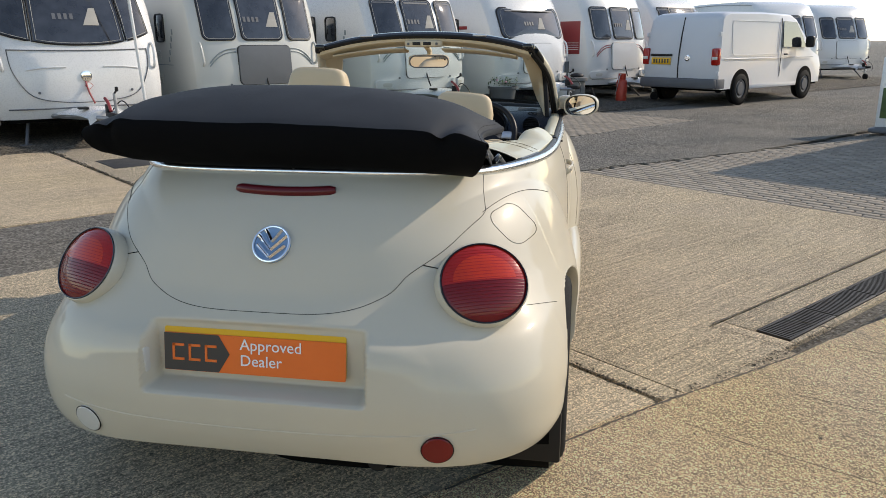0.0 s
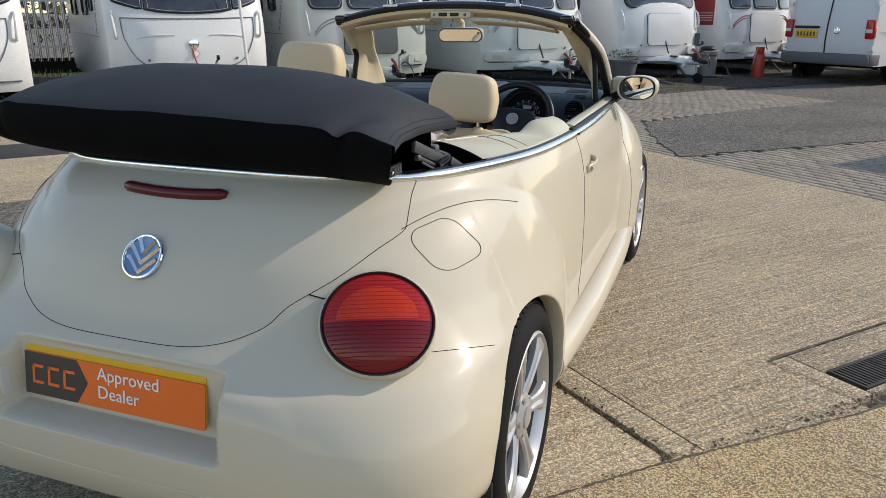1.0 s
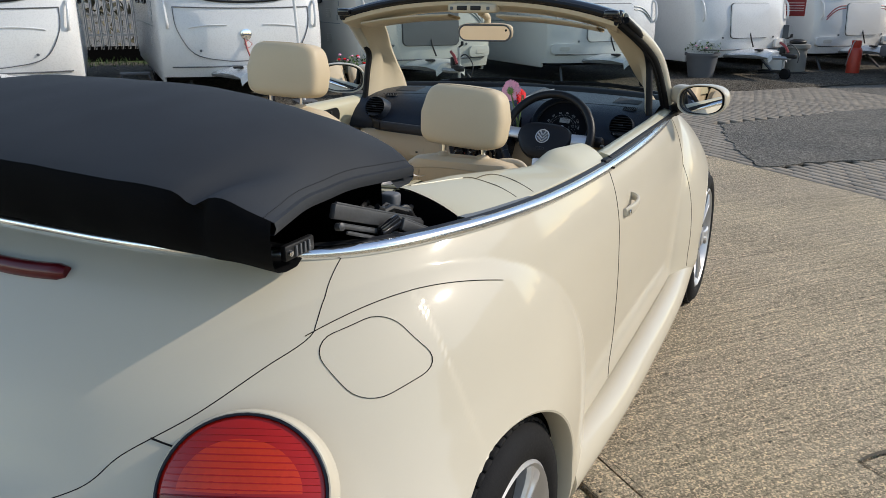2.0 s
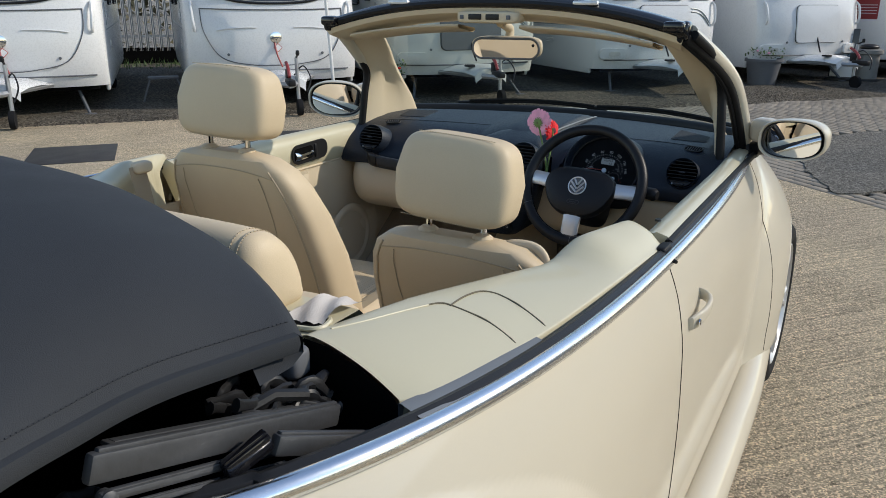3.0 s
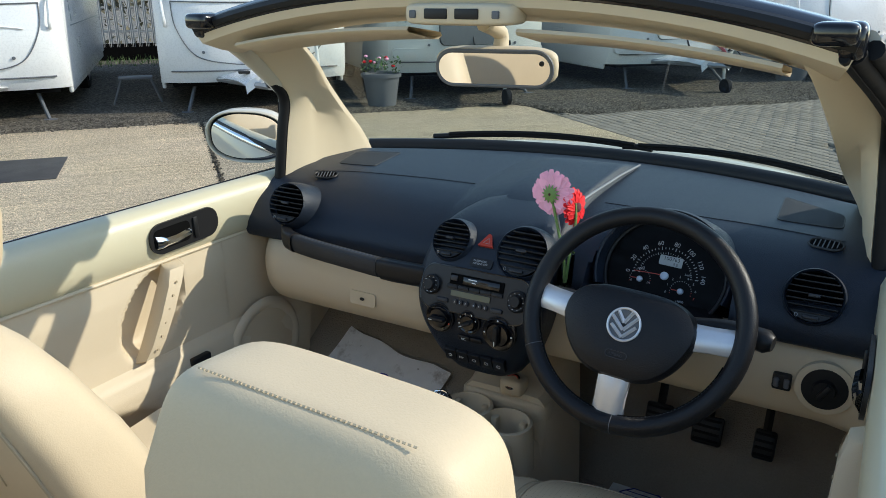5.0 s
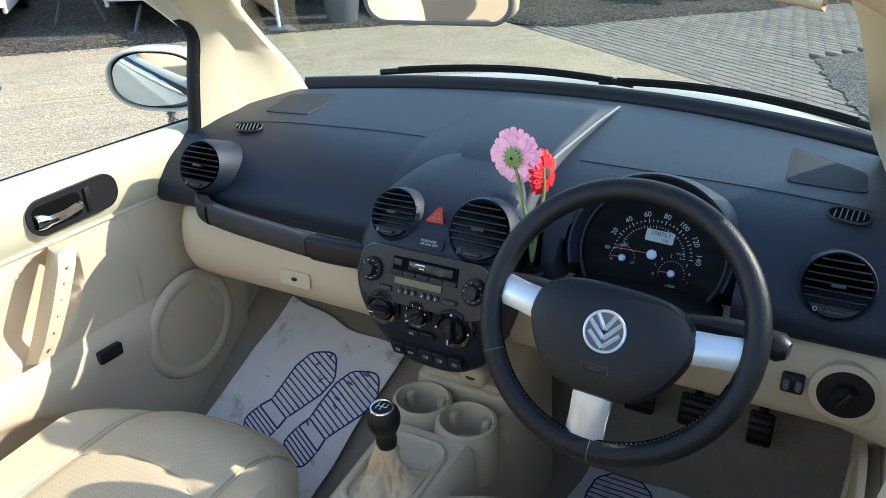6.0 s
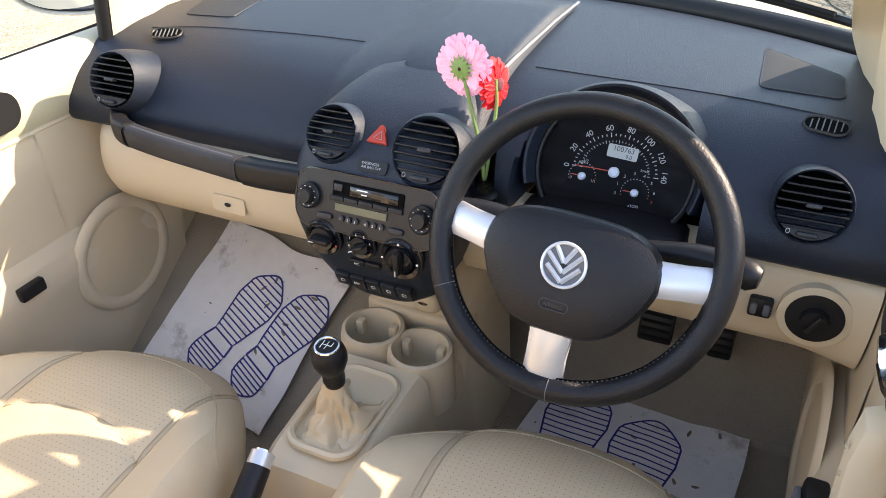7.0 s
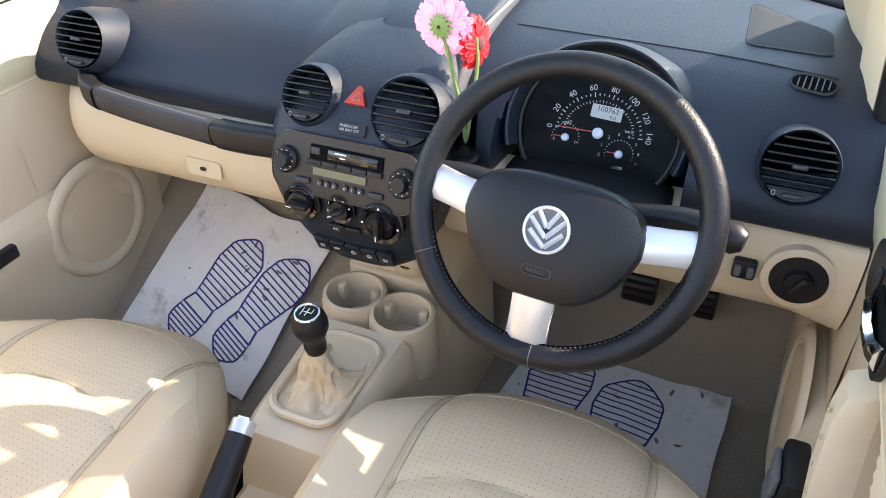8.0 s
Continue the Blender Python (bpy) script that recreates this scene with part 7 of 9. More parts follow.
def soft_corners(pts, r=0.014, n=5):
    """A closed outline with its corners rounded off."""
    out = []
    for k, p in enumerate(pts):
        p, a, b = Vector(p), Vector(pts[k - 1]), Vector(pts[(k + 1) % len(pts)])
        u, v = p + (a - p).normalized() * r, p + (b - p).normalized() * r
        for t in np.linspace(0, 1, n):
            out.append(tuple(u * (1 - t) ** 2 + p * 2 * t * (1 - t) + v * t * t))
    return out


for quad in (((0.464, 2.866), (0.470, 2.704), (0.581, 2.697), (0.579, 2.777)), ((-0.578, 2.818), (-0.548, 2.694), (-0.448, 2.709), (-0.469, 2.861))):
    ring = soft_corners(quad)
    cx, cy = (sum(p[k] for p in quad) / 4 for k in (0, 1))
    on_pad = lambda x, y, up: (x, y, dash_top(x, y) + up)
    rings = [[on_pad(cx + (x - cx) * s, cy + (y - cy) * s, up) for x, y in ring] for s, up in ((1.0, -0.002), (1.0, 0.0012), (0.97, 0.0016), (0.6, 0.0016), (0.3, 0.0016), (0.02, 0.0016))]
    pt = part("speaker_patch", Geo().grid(rings, close_v=True, cap=True), MESH_GREY, dash, "matt dark loudspeaker cover")
    part("patch_edge", Geo().tube([on_pad(x, y, 0.0006) for x, y in ring], 0.0013, 6, True), BLACK, pt)
for run in (((0.150, 2.676), (0.26, 2.672), (0.36, 2.668), (0.47, 2.660), (0.590, 2.642)), ((-0.571, 2.628), (-0.47, 2.655), (-0.375, 2.668), (-0.26, 2.68), (-0.155, 2.684))):
    part("pad_seam", Geo().tube([(p.x, p.y, dash_top(p.x, p.y) + 0.0002) for p in spline([(x, y, 0) for x, y in run], 8)], 0.0011, 6), BLACK, dash)
for sx in (-1, 1):
    dm = pose(-0.522 if sx < 0 else 0.562, 2.612 if sx < 0 else 2.622, 0.9795, 14, 0, -sx * 16) @ Matrix.Scale(0.74, 4)
    # opening filled with a near-black plate in place of a shaded duct
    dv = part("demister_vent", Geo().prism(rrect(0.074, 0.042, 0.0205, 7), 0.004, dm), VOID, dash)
    part("rim", Geo().tube([(a, b, 0.004) for a, b in rrect(0.076, 0.044, 0.0215, 7)], 0.0028, 6, True, dm), BLACK, dv)
    for k in range(6):
        part("slat", Geo().box((-0.025 + 0.010 * k, 0, 0.0045), (0.0022, 0.034 if 0 < k < 5 else 0.024, 0.003), 0, dm @ pose(0, 0, 0, 0, 0, 10)), GREY_PLASTIC, dv)


def round_vent(x, y, z, r, tilt, turn, dome=1.0):
    m = Matrix.Translation((x, y, z)) @ pose(0, 0, 0, 90 - tilt, 0, 0) @ pose(0, 0, 0, 0, turn, 0)
    v = part("air_vent", Geo().lathe([(r * (1 + 0.62 * dome), -0.080), (r * (1 + 0.50 * dome), -0.038), (r * (1 + 0.32 * dome), -0.013), (r * (1 + 0.12 * dome), -0.001), (r * 1.03, 0.001), (r * 0.98, -0.002), (r * 0.96, -0.03)], 44, m), DASH, dash, "round black air vent with slats")
    # near-black disc behind the slats paints the shade inside the duct
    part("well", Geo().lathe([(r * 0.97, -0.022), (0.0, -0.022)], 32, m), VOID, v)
    for k in range(7):
        yy = r * (0.76 - 0.23 * k)
        hw = math.sqrt(max(0.0001, (r * 0.95) ** 2 - yy * yy))
        part("slat", Geo().box((0, yy, -0.006), (2 * hw, r * 0.06, 0.022), 0.0015, m @ pose(0, 0, 0, 0, 0, 0)), BLACK, v)
    part("tab", Geo().box((0, r * 0.02, 0.004), (r * 0.42, r * 0.14, 0.012), 0.002, m), KEY_BLACK, v)
    lo_ = [(r * 0.94 * math.cos(a), r * 0.94 * math.sin(a)) for a in np.linspace(math.pi * 1.22, math.pi * 1.78, 14)]
    part("lower_plate", Geo().prism(lo_, 0.008, m @ Matrix.Translation((0, 0, -0.006))), BLACK, v)
    part("thumb_wheel", Geo().box((0, -r * 0.80, 0.004), (r * 0.55, r * 0.13, 0.008), 0.002, m), KEY_BLACK, v)
    part("mark", Geo().tube([(-r * 0.5 + r * 0.05 * math.cos(a), -r * 0.77 + r * 0.07 * math.sin(a), 0.003) for a in np.linspace(0, 6.28, 12, endpoint=False)], 0.0005, 4, True, m), DIAL_PRINT, v)
    return v


round_vent(-0.524, 2.470, 0.944, 0.045, 24, 4, 0.45)
round_vent(0.563, 2.487, 0.934, 0.043, 24, 2, 0.28)

# centre stack
half_s = curve_of([(0.685, 0.070), (0.70, 0.090), (0.73, 0.108), (0.78, 0.128), (0.84, 0.140), (0.90, 0.138), (0.945, 0.125), (0.972, 0.108), (0.988, 0.080), (0.996, 0.04)])
stack_y = curve_of([(0.68, 2.415), (0.72, 2.395), (0.80, 2.375), (0.87, 2.388), (0.93, 2.425), (0.96, 2.458), (0.98, 2.505), (0.996, 2.58)])
rows = []
for z in np.linspace(0.685, 0.996, 40):
    h, y = 0.935 * half_s(z), stack_y(z)
    row = []
    for u in np.linspace(-1, 1, 25):
        row.append((u * h, y + 0.020 * abs(u) ** 6 + 0.006 * u * u, z))
    row = [(-h * 1.0, y + 0.20, z), (-h * 1.0, y + 0.06, z)] + row + [(h * 1.0, y + 0.06, z), (h * 1.0, y + 0.20, z)]
    rows.append(row)
g = Geo().grid(rows)
g.ngon(rows[0])
part("console_tower", g, DASH, dash, "black console tower with radio and heater controls", sharp=60)
round_vent(-0.068, 2.426, 0.946, 0.039, 33, -2, 0.55)
round_vent(0.080, 2.428, 0.943, 0.047, 33, 2, 0.55)


def on_stack(x, z, lift=0.0):
    d = (stack_y(z + 0.01) - stack_y(z - 0.01)) / 0.02
    return Matrix.Translation((x, stack_y(z) - lift, z)) @ pose(0, 0, 0, 90 - math.degrees(math.atan(d)), 0, 0)


m = on_stack(0.004, 0.947)
hz = part("hazard_button", Geo().prism([(-0.0155, -0.012), (0.0155, -0.012), (0.003, 0.0145), (-0.001, 0.0145)], 0.006, m), RED_PAINT, dash, "red triangular hazard button")
part("hazard_mark", Geo().tube([(-0.006, -0.006, 0.0065), (0.007, -0.007, 0.0065), (0.003, 0.005, 0.0065)], 0.0006, 4, True, m), DIAL_PRINT, hz)
m = on_stack(0.006, 0.9135)
ab = part("airbag_tag", Geo().prism(rrect(0.046, 0.018, 0.004), 0.003, m), BLACK, dash)
part("lettering", text_geo("PASSENGER\nAIR BAG OFF", 0.0053, m @ Matrix.Translation((-0.0168, 0.0012, 0.0034)), 0.0002), DIAL_PRINT, ab)
# radio
m = on_stack(0.006, 0.862) @ Matrix.Diagonal((0.865, 0.92, 1.0, 1.0))
RADIO = mat("radio_black", (0.012, 0.013, 0.0155), 0.36, var=0.05, fine=400, bump=0.0002, spec=0.4)
radio = part("radio", Geo().prism(rrect(0.262, 0.092, 0.03, 6), 0.005, m), RADIO, dash, "black cassette radio with two dials")
part("radio_edge", Geo().tube([(x, y, 0.0045) for x, y in rrect(0.262, 0.092, 0.03, 6)], 0.0014, 6, True, m), GLOSS_BLACK, radio)
part("cassette_slot", Geo().box((0.004, 0.022, 0.006), (0.130, 0.022, 0.003), 0.001, m), VOID, radio)
part("cassette_flap", Geo().box((0.016, 0.022, 0.0075), (0.088, 0.015, 0.003), 0.001, m), GLOSS_BLACK, radio)
for k, w in enumerate((0.020, 0.010)):
    part("brand_bar", Geo().box((-0.005 + 0.004 * k, 0.026 - 0.006 * k, 0.0095), (w, 0.0018, 0.0006), 0, m), WHITE_PRINT, radio)
part("eject_button", Geo().box((-0.050, 0.024, 0.008), (0.016, 0.011, 0.004), 0.001, m), KEY_BLACK, radio)
for k in range(5):
    part("key", Geo().box((-0.052 + 0.027 * k, 0.006, 0.007), (0.0255, 0.008, 0.004), 0.001, m), BLACK, radio)
part("display", Geo().box((-0.006, -0.007, 0.0065), (0.095, 0.0115, 0.002), 0.0, m), mat("radio_display", (0.12, 0.12, 0.075), 0.25, var=0.05), radio, "olive radio display")
for k in range(6):
    x = -0.040 + 0.0135 * k + (0.006 if k > 2 else 0)
    part("preset_button", Geo().lathe([(0.0052, 0), (0.0052, 0.004), (0.0, 0.005)], 14, m @ Matrix.Translation((x, -0.024, 0.005))), KEY_BLACK, radio)
    part("digit", text_geo(str(k + 1), 0.006, m @ Matrix.Translation((x - 0.0015, -0.026, 0.0104)), 0.0001), WHITE_PRINT, radio)
for x in (-0.072, 0.060):
    part("rocker", Geo().superq((x, -0.025, 0.007), (0.028, 0.010, 0.006), 0.6, 0.5, m=m), KEY_BLACK, radio)
for x, r in ((-0.104, 0.021), (0.104, 0.022)):
    dm = m @ Matrix.Translation((x, 0.002, 0.005))
    dl = part("radio_dial", Geo().lathe([(r, 0), (r, 0.006), (r * 0.86, 0.009), (r * 0.62, 0.008), (r * 0.58, 0.015), (r * 0.5, 0.018), (0, 0.018)], 32, dm), BLACK, radio)
    for k in range(10):
        a = 2 * math.pi * k / 10
        part("mark", Geo().box((r * 0.74 * math.cos(a), r * 0.74 * math.sin(a), 0.0092), (0.003, 0.0008, 0.0004), 0, dm), WHITE_PRINT, dl)
# heater dials
for x, z, r, ang in ((-0.061, 0.806, 0.0265, 0), (0.002, 0.809, 0.0205, 25), (0.065, 0.800, 0.0305, 88)):
    dm = on_stack(x, z)
    dl = part("heater_dial", Geo().lathe([(r * 1.12, -0.002), (r * 1.12, 0.006), (r, 0.011), (r * 0.80, 0.009), (r * 0.76, 0.006), (r * 0.68, 0.014), (0, 0.014)], 36, dm), GLOSS_BLACK, dash, "black heater dial")
    part("grip", Geo().box((0, 0, 0.018), (r * 1.25, r * 0.30, 0.014), 0.003, dm @ pose(0, 0, 0, 0, 0, ang)), BLACK, dl)
    part("dial_ring", Geo().tube([(r * 1.08 * math.cos(a), r * 1.08 * math.sin(a), 0.007) for a in np.linspace(0, 2 * math.pi, 36, endpoint=False)], 0.0018, 6, True, dm), BLACK, dl)
    part("pointer", Geo().box((-r * 0.42, 0, 0.0255), (r * 0.3, 0.0014, 0.0006), 0, dm @ pose(0, 0, 0, 0, 0, ang)), WHITE_PRINT, dl)
    if r < 0.024:
        for k, t in enumerate("01234"):
            a = math.radians(190 - 42 * k)
            part("figure", text_geo(t, 0.0055, dm @ Matrix.Translation((r * 0.88 * math.cos(a) - 0.0015, r * 0.88 * math.sin(a) - 0.002, 0.0112)), 0.0001), WHITE_PRINT, dl)
    else:
        for a, tone in ((200, BADGE_BLUE), (-20, RED_PAINT)) if r < 0.029 else ((90, WHITE_PRINT), (0, WHITE_PRINT), (180, WHITE_PRINT)):
            a = math.radians(a)
            part("mark", Geo().lathe([(0.0018, 0), (0.0018, 0.0004), (0, 0.0004)], 10, dm @ Matrix.Translation((r * 0.90 * math.cos(a), r * 0.90 * math.sin(a), 0.0108))), tone, dl)
dm = on_stack(0.002, 0.772)
for x, t in ((-0.013, "AC"), (0.013, "")):
    b = part("climate_button", Geo().superq((x, 0, 0.003), (0.026, 0.012, 0.008), 0.5, 0.5, m=dm), BLACK, dash)
    if t:
        part("lettering", text_geo(t, 0.007, dm @ Matrix.Translation((x - 0.005, -0.0025, 0.0072)), 0.0001), WHITE_PRINT, b)
dm = on_stack(0.002, 0.724)
for k in range(5):
    b = part("switch", Geo().box((-0.050 + 0.0262 * k, 0, 0.002), (0.0250, 0.028, 0.010), 0.002, dm), RADIO, dash, "black square switch")
    if k == 1:
        part("lettering", text_geo("ESP", 0.007, dm @ Matrix.Translation((-0.0305, -0.002, 0.0074)), 0.0001), WHITE_PRINT, b)
    else:
        part("symbol", Geo().tube([(-0.050 + 0.0262 * k + a, b_, 0.0074) for a, b_ in rrect(0.007, 0.006, 0.002, 2)], 0.0004, 4, True, dm), WHITE_PRINT, b)

# glovebox, grab rail and lower panels
rows = []
for x in np.linspace(-0.655, -0.10, 30):
    e = max(0, (-x - 0.56) / 0.10)
    rows.append([Vector((x, y + 0.10 * e * e, z)) for y, z in [tuple(p)[:2] for p in spline([(2.52, 0.848, 0), (2.475, 0.842, 0), (2.452, 0.80, 0), (2.455, 0.745, 0), (2.49, 0.70, 0), (2.58, 0.665, 0), (2.72, 0.655, 0)], 5)]])
glove = part("glovebox", Geo().grid(rows), BEIGE, dash, "beige glovebox and lower dash")
gm = Matrix.Translation((-0.303, 2.449, 0.765)) @ pose(0, 0, 0, 86, 0, 0)
gl = part("glove_latch", Geo().prism(rrect(0.068, 0.030, 0.006), 0.003, gm), BEIGE, glove)
part("keyhole", Geo().superq((0.0, 0.0, 0.005), (0.012, 0.007, 0.004), 0.8, 0.8, m=gm), BLACK, gl)
rail_at = spline([(-0.528, 2.470, 0.874), (-0.492, 2.438, 0.872), (-0.42, 2.424, 0.869), (-0.30, 2.414, 0.866), (-0.20, 2.412, 0.862), (-0.12, 2.425, 0.858)], 10)


def rail_piece(x0, x1, hy, hz, name, material, parent, label=""):
    """A length of the rounded rail between two places across the car."""
    rows = []
    for p in rail_at:
        if x0 <= p.x <= x1:
            rows.append([(p.x, p.y + hy * math.copysign(abs(math.cos(a)) ** 0.6, math.cos(a)), p.z + hz * math.copysign(abs(math.sin(a)) ** 0.6, math.sin(a)) - 0.3 * hy * math.cos(a)) for a in np.linspace(0, 2 * math.pi, 20, endpoint=False)])
    return part(name, Geo().grid(rows, close_v=True, cap=True), material, parent, label, sharp=50)


rail = rail_piece(-0.60, -0.10, 0.0165, 0.0195, "grab_rail", BLACK, dash, "black grab rail over the glovebox")
rail_piece(-0.462, -0.225, 0.0180, 0.0212, "rail_grip", GRIP, rail, "ribbed rubber grip")
rail_piece(-0.56, -0.462, 0.0195, 0.0222, "rail_end", BLACK, rail)
rail_piece(-0.221, -0.10, 0.0205, 0.0232, "rail_end", BLACK, rail)
# pale line laid on the grip's top edge as a painted highlight
part("grip_line", Geo().tube([(p.x, p.y - 0.006, p.z + 0.0219) for p in rail_at if -0.46 < p.x < -0.23], 0.0014, 5), GREY_PLASTIC, rail)
rows = []
for x in np.linspace(0.10, 0.665, 30):
    e = max(0, (x - 0.60) / 0.06)
    rows.append([Vector((x, y - 0.02 * e, z)) for y, z in [tuple(p)[:2] for p in spline([(2.54, 0.846, 0), (2.505, 0.838, 0), (2.497, 0.80, 0), (2.503, 0.74, 0), (2.53, 0.695, 0), (2.62, 0.665, 0), (2.76, 0.655, 0)], 5)]])
part("knee_panel", Geo().grid(rows), BEIGE, dash, "beige driver's lower dash panel")
lm = Matrix.Translation((0.600, 2.486, 0.780)) @ pose(0, 0, 0, 88, 0, 0)
ls = part("light_switch", Geo().lathe([(0.045, -0.01), (0.045, 0.003), (0.036, 0.005)], 36, lm), BEIGE, dash, "round black headlamp switch")
part("dial", Geo().lathe([(0.036, 0), (0.035, 0.006), (0.018, 0.007), (0.016, 0.016), (0, 0.017)], 32, lm), BLACK, ls)
part("grip", Geo().box((0, 0, 0.018), (0.030, 0.009, 0.012), 0.003, lm @ pose(0, 0, 0, 0, 0, 60)), BLACK, ls)
dw = part("dimmer_switch", Geo().box((0.535, 2.495, 0.772), (0.030, 0.016, 0.030), 0.004), BLACK, dash)
for x in (0.527, 0.543):
    part("thumb_wheel", Geo().box((x, 2.486, 0.772), (0.009, 0.008, 0.017), 0.003), GREY_PLASTIC, dw)

# instrument binnacle
bm_ = Matrix.Translation((0.312, 2.545, 0.905)) @ pose(0, 0, 0, 90 - 26, 0, 0)
hood = [[(rx * math.cos(a), ry * math.sin(a), z) for a in np.linspace(-0.35, math.pi + 0.35, 48)] for rx, ry, z in ((0.108, 0.1026, -0.004), (0.113, 0.107, 0.012), (0.117, 0.111, 0.034), (0.120, 0.114, 0.036), (0.126, 0.118, 0.026), (0.140, 0.122, -0.02), (0.165, 0.118, -0.055), (0.19, 0.10, -0.10), (0.21, 0.08, -0.14))]
part("instrument_hood", Geo().grid(hood, m=bm_), DASH, dash, "rounded dark instrument hood")
face = part("instrument_face", Geo().lathe([(0.110, 0.0), (0.0, 0.0)], 48, bm_), DIAL_BLACK, dash, "black instrument dial with white figures")
part("bezel", Geo().tube([(0.109 * math.cos(a), 0.1035 * math.sin(a), 0.004) for a in np.linspace(0, 2 * math.pi, 48, endpoint=False)], 0.004, 8, True, bm_), BLACK, face)
part("lower_shroud", Geo().superq((0, -0.085, 0.012), (0.20, 0.05, 0.05), 0.7, 0.7, m=bm_), SEAL, face)
part("column_cover", Geo().superq((0.312, 2.505, 0.832), (0.235, 0.10, 0.060), 0.5, 0.5), SEAL, face)
c0 = (0.001, -0.003)
for i, txt in enumerate(("0", "20", "40", "60", "80", "100", "120", "140")):
    a = math.radians(180 - 25.4 * i)
    r = 0.068
    part("figure", text_geo(txt, 0.0112, bm_ @ Matrix.Translation((c0[0] + r * math.cos(a), c0[1] + r * 0.90 * math.sin(a), 0.001)) @ pose(0, 0, 0, 0, 0, math.degrees(a) - 90) @ Matrix.Translation((-0.0036 * len(txt), -0.004, 0)), 0.0001), DIAL_PRINT, face)
for i in range(29):
    a = math.radians(180 - 6.35 * i)
    r = 0.057
    part("tick", Geo().box((c0[0] + r * math.cos(a), c0[1] + r * 0.90 * math.sin(a), 0.001), (0.006 if i % 4 == 0 else 0.003, 0.0013, 0.0004), 0, bm_ @ Matrix.Translation((c0[0] + r * math.cos(a), c0[1] + r * 0.90 * math.sin(a), 0.001)) @ pose(0, 0, 0, 0, 0, math.degrees(a)) @ Matrix.Translation((-c0[0] - r * math.cos(a), -c0[1] - r * 0.90 * math.sin(a), -0.001))), DIAL_PRINT, face)
LCD = mat("lcd_grey", (0.34, 0.36, 0.35), 0.3, var=0.03)
lcd = part("display", Geo().prism(rrect(0.042, 0.018, 0.002, 2, (0.006, 0.026)), 0.0012, bm_ @ pose(0, 0, 0, 0, 0, -3)), LCD, face)
part("lettering", text_geo("100763", 0.0100, bm_ @ pose(0, 0, 0, 0, 0, -3) @ Matrix.Translation((-0.008, 0.0265, 0.0015)), 0.0001), SIGN_DARK, lcd)
part("lettering", text_geo("9.0", 0.0075, bm_ @ pose(0, 0, 0, 0, 0, -3) @ Matrix.Translation((0.011, 0.0185, 0.0015)), 0.0001), SIGN_DARK, lcd)
for t, x, y in (("1/2", -0.044, 0.004), ("1/1", -0.029, -0.022), ("0", -0.059, -0.022), ("km/h", 0.036, 0.004), ("x1000", 0.028, -0.046)):
    part("lettering", text_geo(t, 0.0058, bm_ @ Matrix.Translation((x, y, 0.001)), 0.0001), DIAL_PRINT, face)
for k in range(8):
    a = math.radians(190 - 30 * k)
    part("figure", text_geo(str(k), 0.0062, bm_ @ Matrix.Translation((0.034 + 0.0265 * math.cos(a) - 0.0018, -0.026 + 0.0265 * math.sin(a) - 0.002, 0.001)), 0.0001), DIAL_PRINT if k < 7 else RED_PAINT, face)
for k in range(33):
    a = math.radians(180 - 5.55 * k)
    part("tick", Geo().box((0, 0, 0), (0.0022 if k % 4 else 0.004, 0.0009, 0.0004), 0, bm_ @ Matrix.Translation((c0[0] + 0.047 * math.cos(a), c0[1] + 0.0423 * math.sin(a), 0.001)) @ pose(0, 0, 0, 0, 0, math.degrees(a))), DIAL_PRINT, face)
part("lettering", text_geo("mph", 0.006, bm_ @ Matrix.Translation((-0.050, 0.002, 0.001)), 0.0001), DIAL_PRINT, face)
GAUGE_HUB = mat("gauge_hub", (0.55, 0.62, 0.70), 0.35, var=0.03)
for x, y, r in ((0.001, -0.003, 0.0075), (-0.042, -0.016, 0.0055), (0.034, -0.026, 0.0055)):
    hb = part("needle_hub", Geo().lathe([(r, 0), (r, 0.004), (r * 0.7, 0.006), (0, 0.006)], 20, bm_ @ Matrix.Translation((x, y, 0.001))), GAUGE_HUB, face)
    ln = 0.056 if r > 0.006 else 0.016
    part("needle", Geo().box((x - ln / 2, y + 0.001, 0.005), (ln, 0.0013, 0.001), 0, bm_), RED_PAINT, hb)
    if r < 0.006:
        for k in range(17):
            a = math.radians(195 - 13 * k)
            part("tick", Geo().box((x + 0.019 * math.cos(a), y + 0.019 * math.sin(a), 0.001), (0.0013, 0.0013, 0.0004), 0, bm_), DIAL_PRINT if 0 < k < 15 else RED_PAINT, hb)

# ---------------------------------------------------------------- steering wheel: the boss sits below the rim's centre
STEER = Matrix.Translation((0.318, 2.338, 0.900)) @ pose(0, 0, 0, 90 - 30, 0, 0) @ pose(0, 0, 0, 0, 0, -3)
sw = thing("steering_wheel", "", "")
sw.parent = car
sw["label"] = "black leather three-spoke steering wheel with silver spokes"
BLACK_LEATHER = mat("black_leather", (0.0095, 0.0095, 0.011), 0.40, var=0.06, fine=260, bump=0.0006, bscale=420, spec=0.3)
RR = 0.1705
part("rim", Geo().tube([(RR * math.cos(a), RR * math.sin(a), 0.0) for a in np.linspace(0, 2 * math.pi, 72, endpoint=False)], 0.0157, 14, True, STEER), BLACK_LEATHER, sw)
part("rim_seam", Geo().tube([((RR - 0.0153) * math.cos(a), (RR - 0.0153) * math.sin(a), 0.003 + 0.0015 * (i % 2)) for i, a in enumerate(np.linspace(-2.9, -0.25, 90))], 0.0018, 5, m=STEER), VOID, sw)
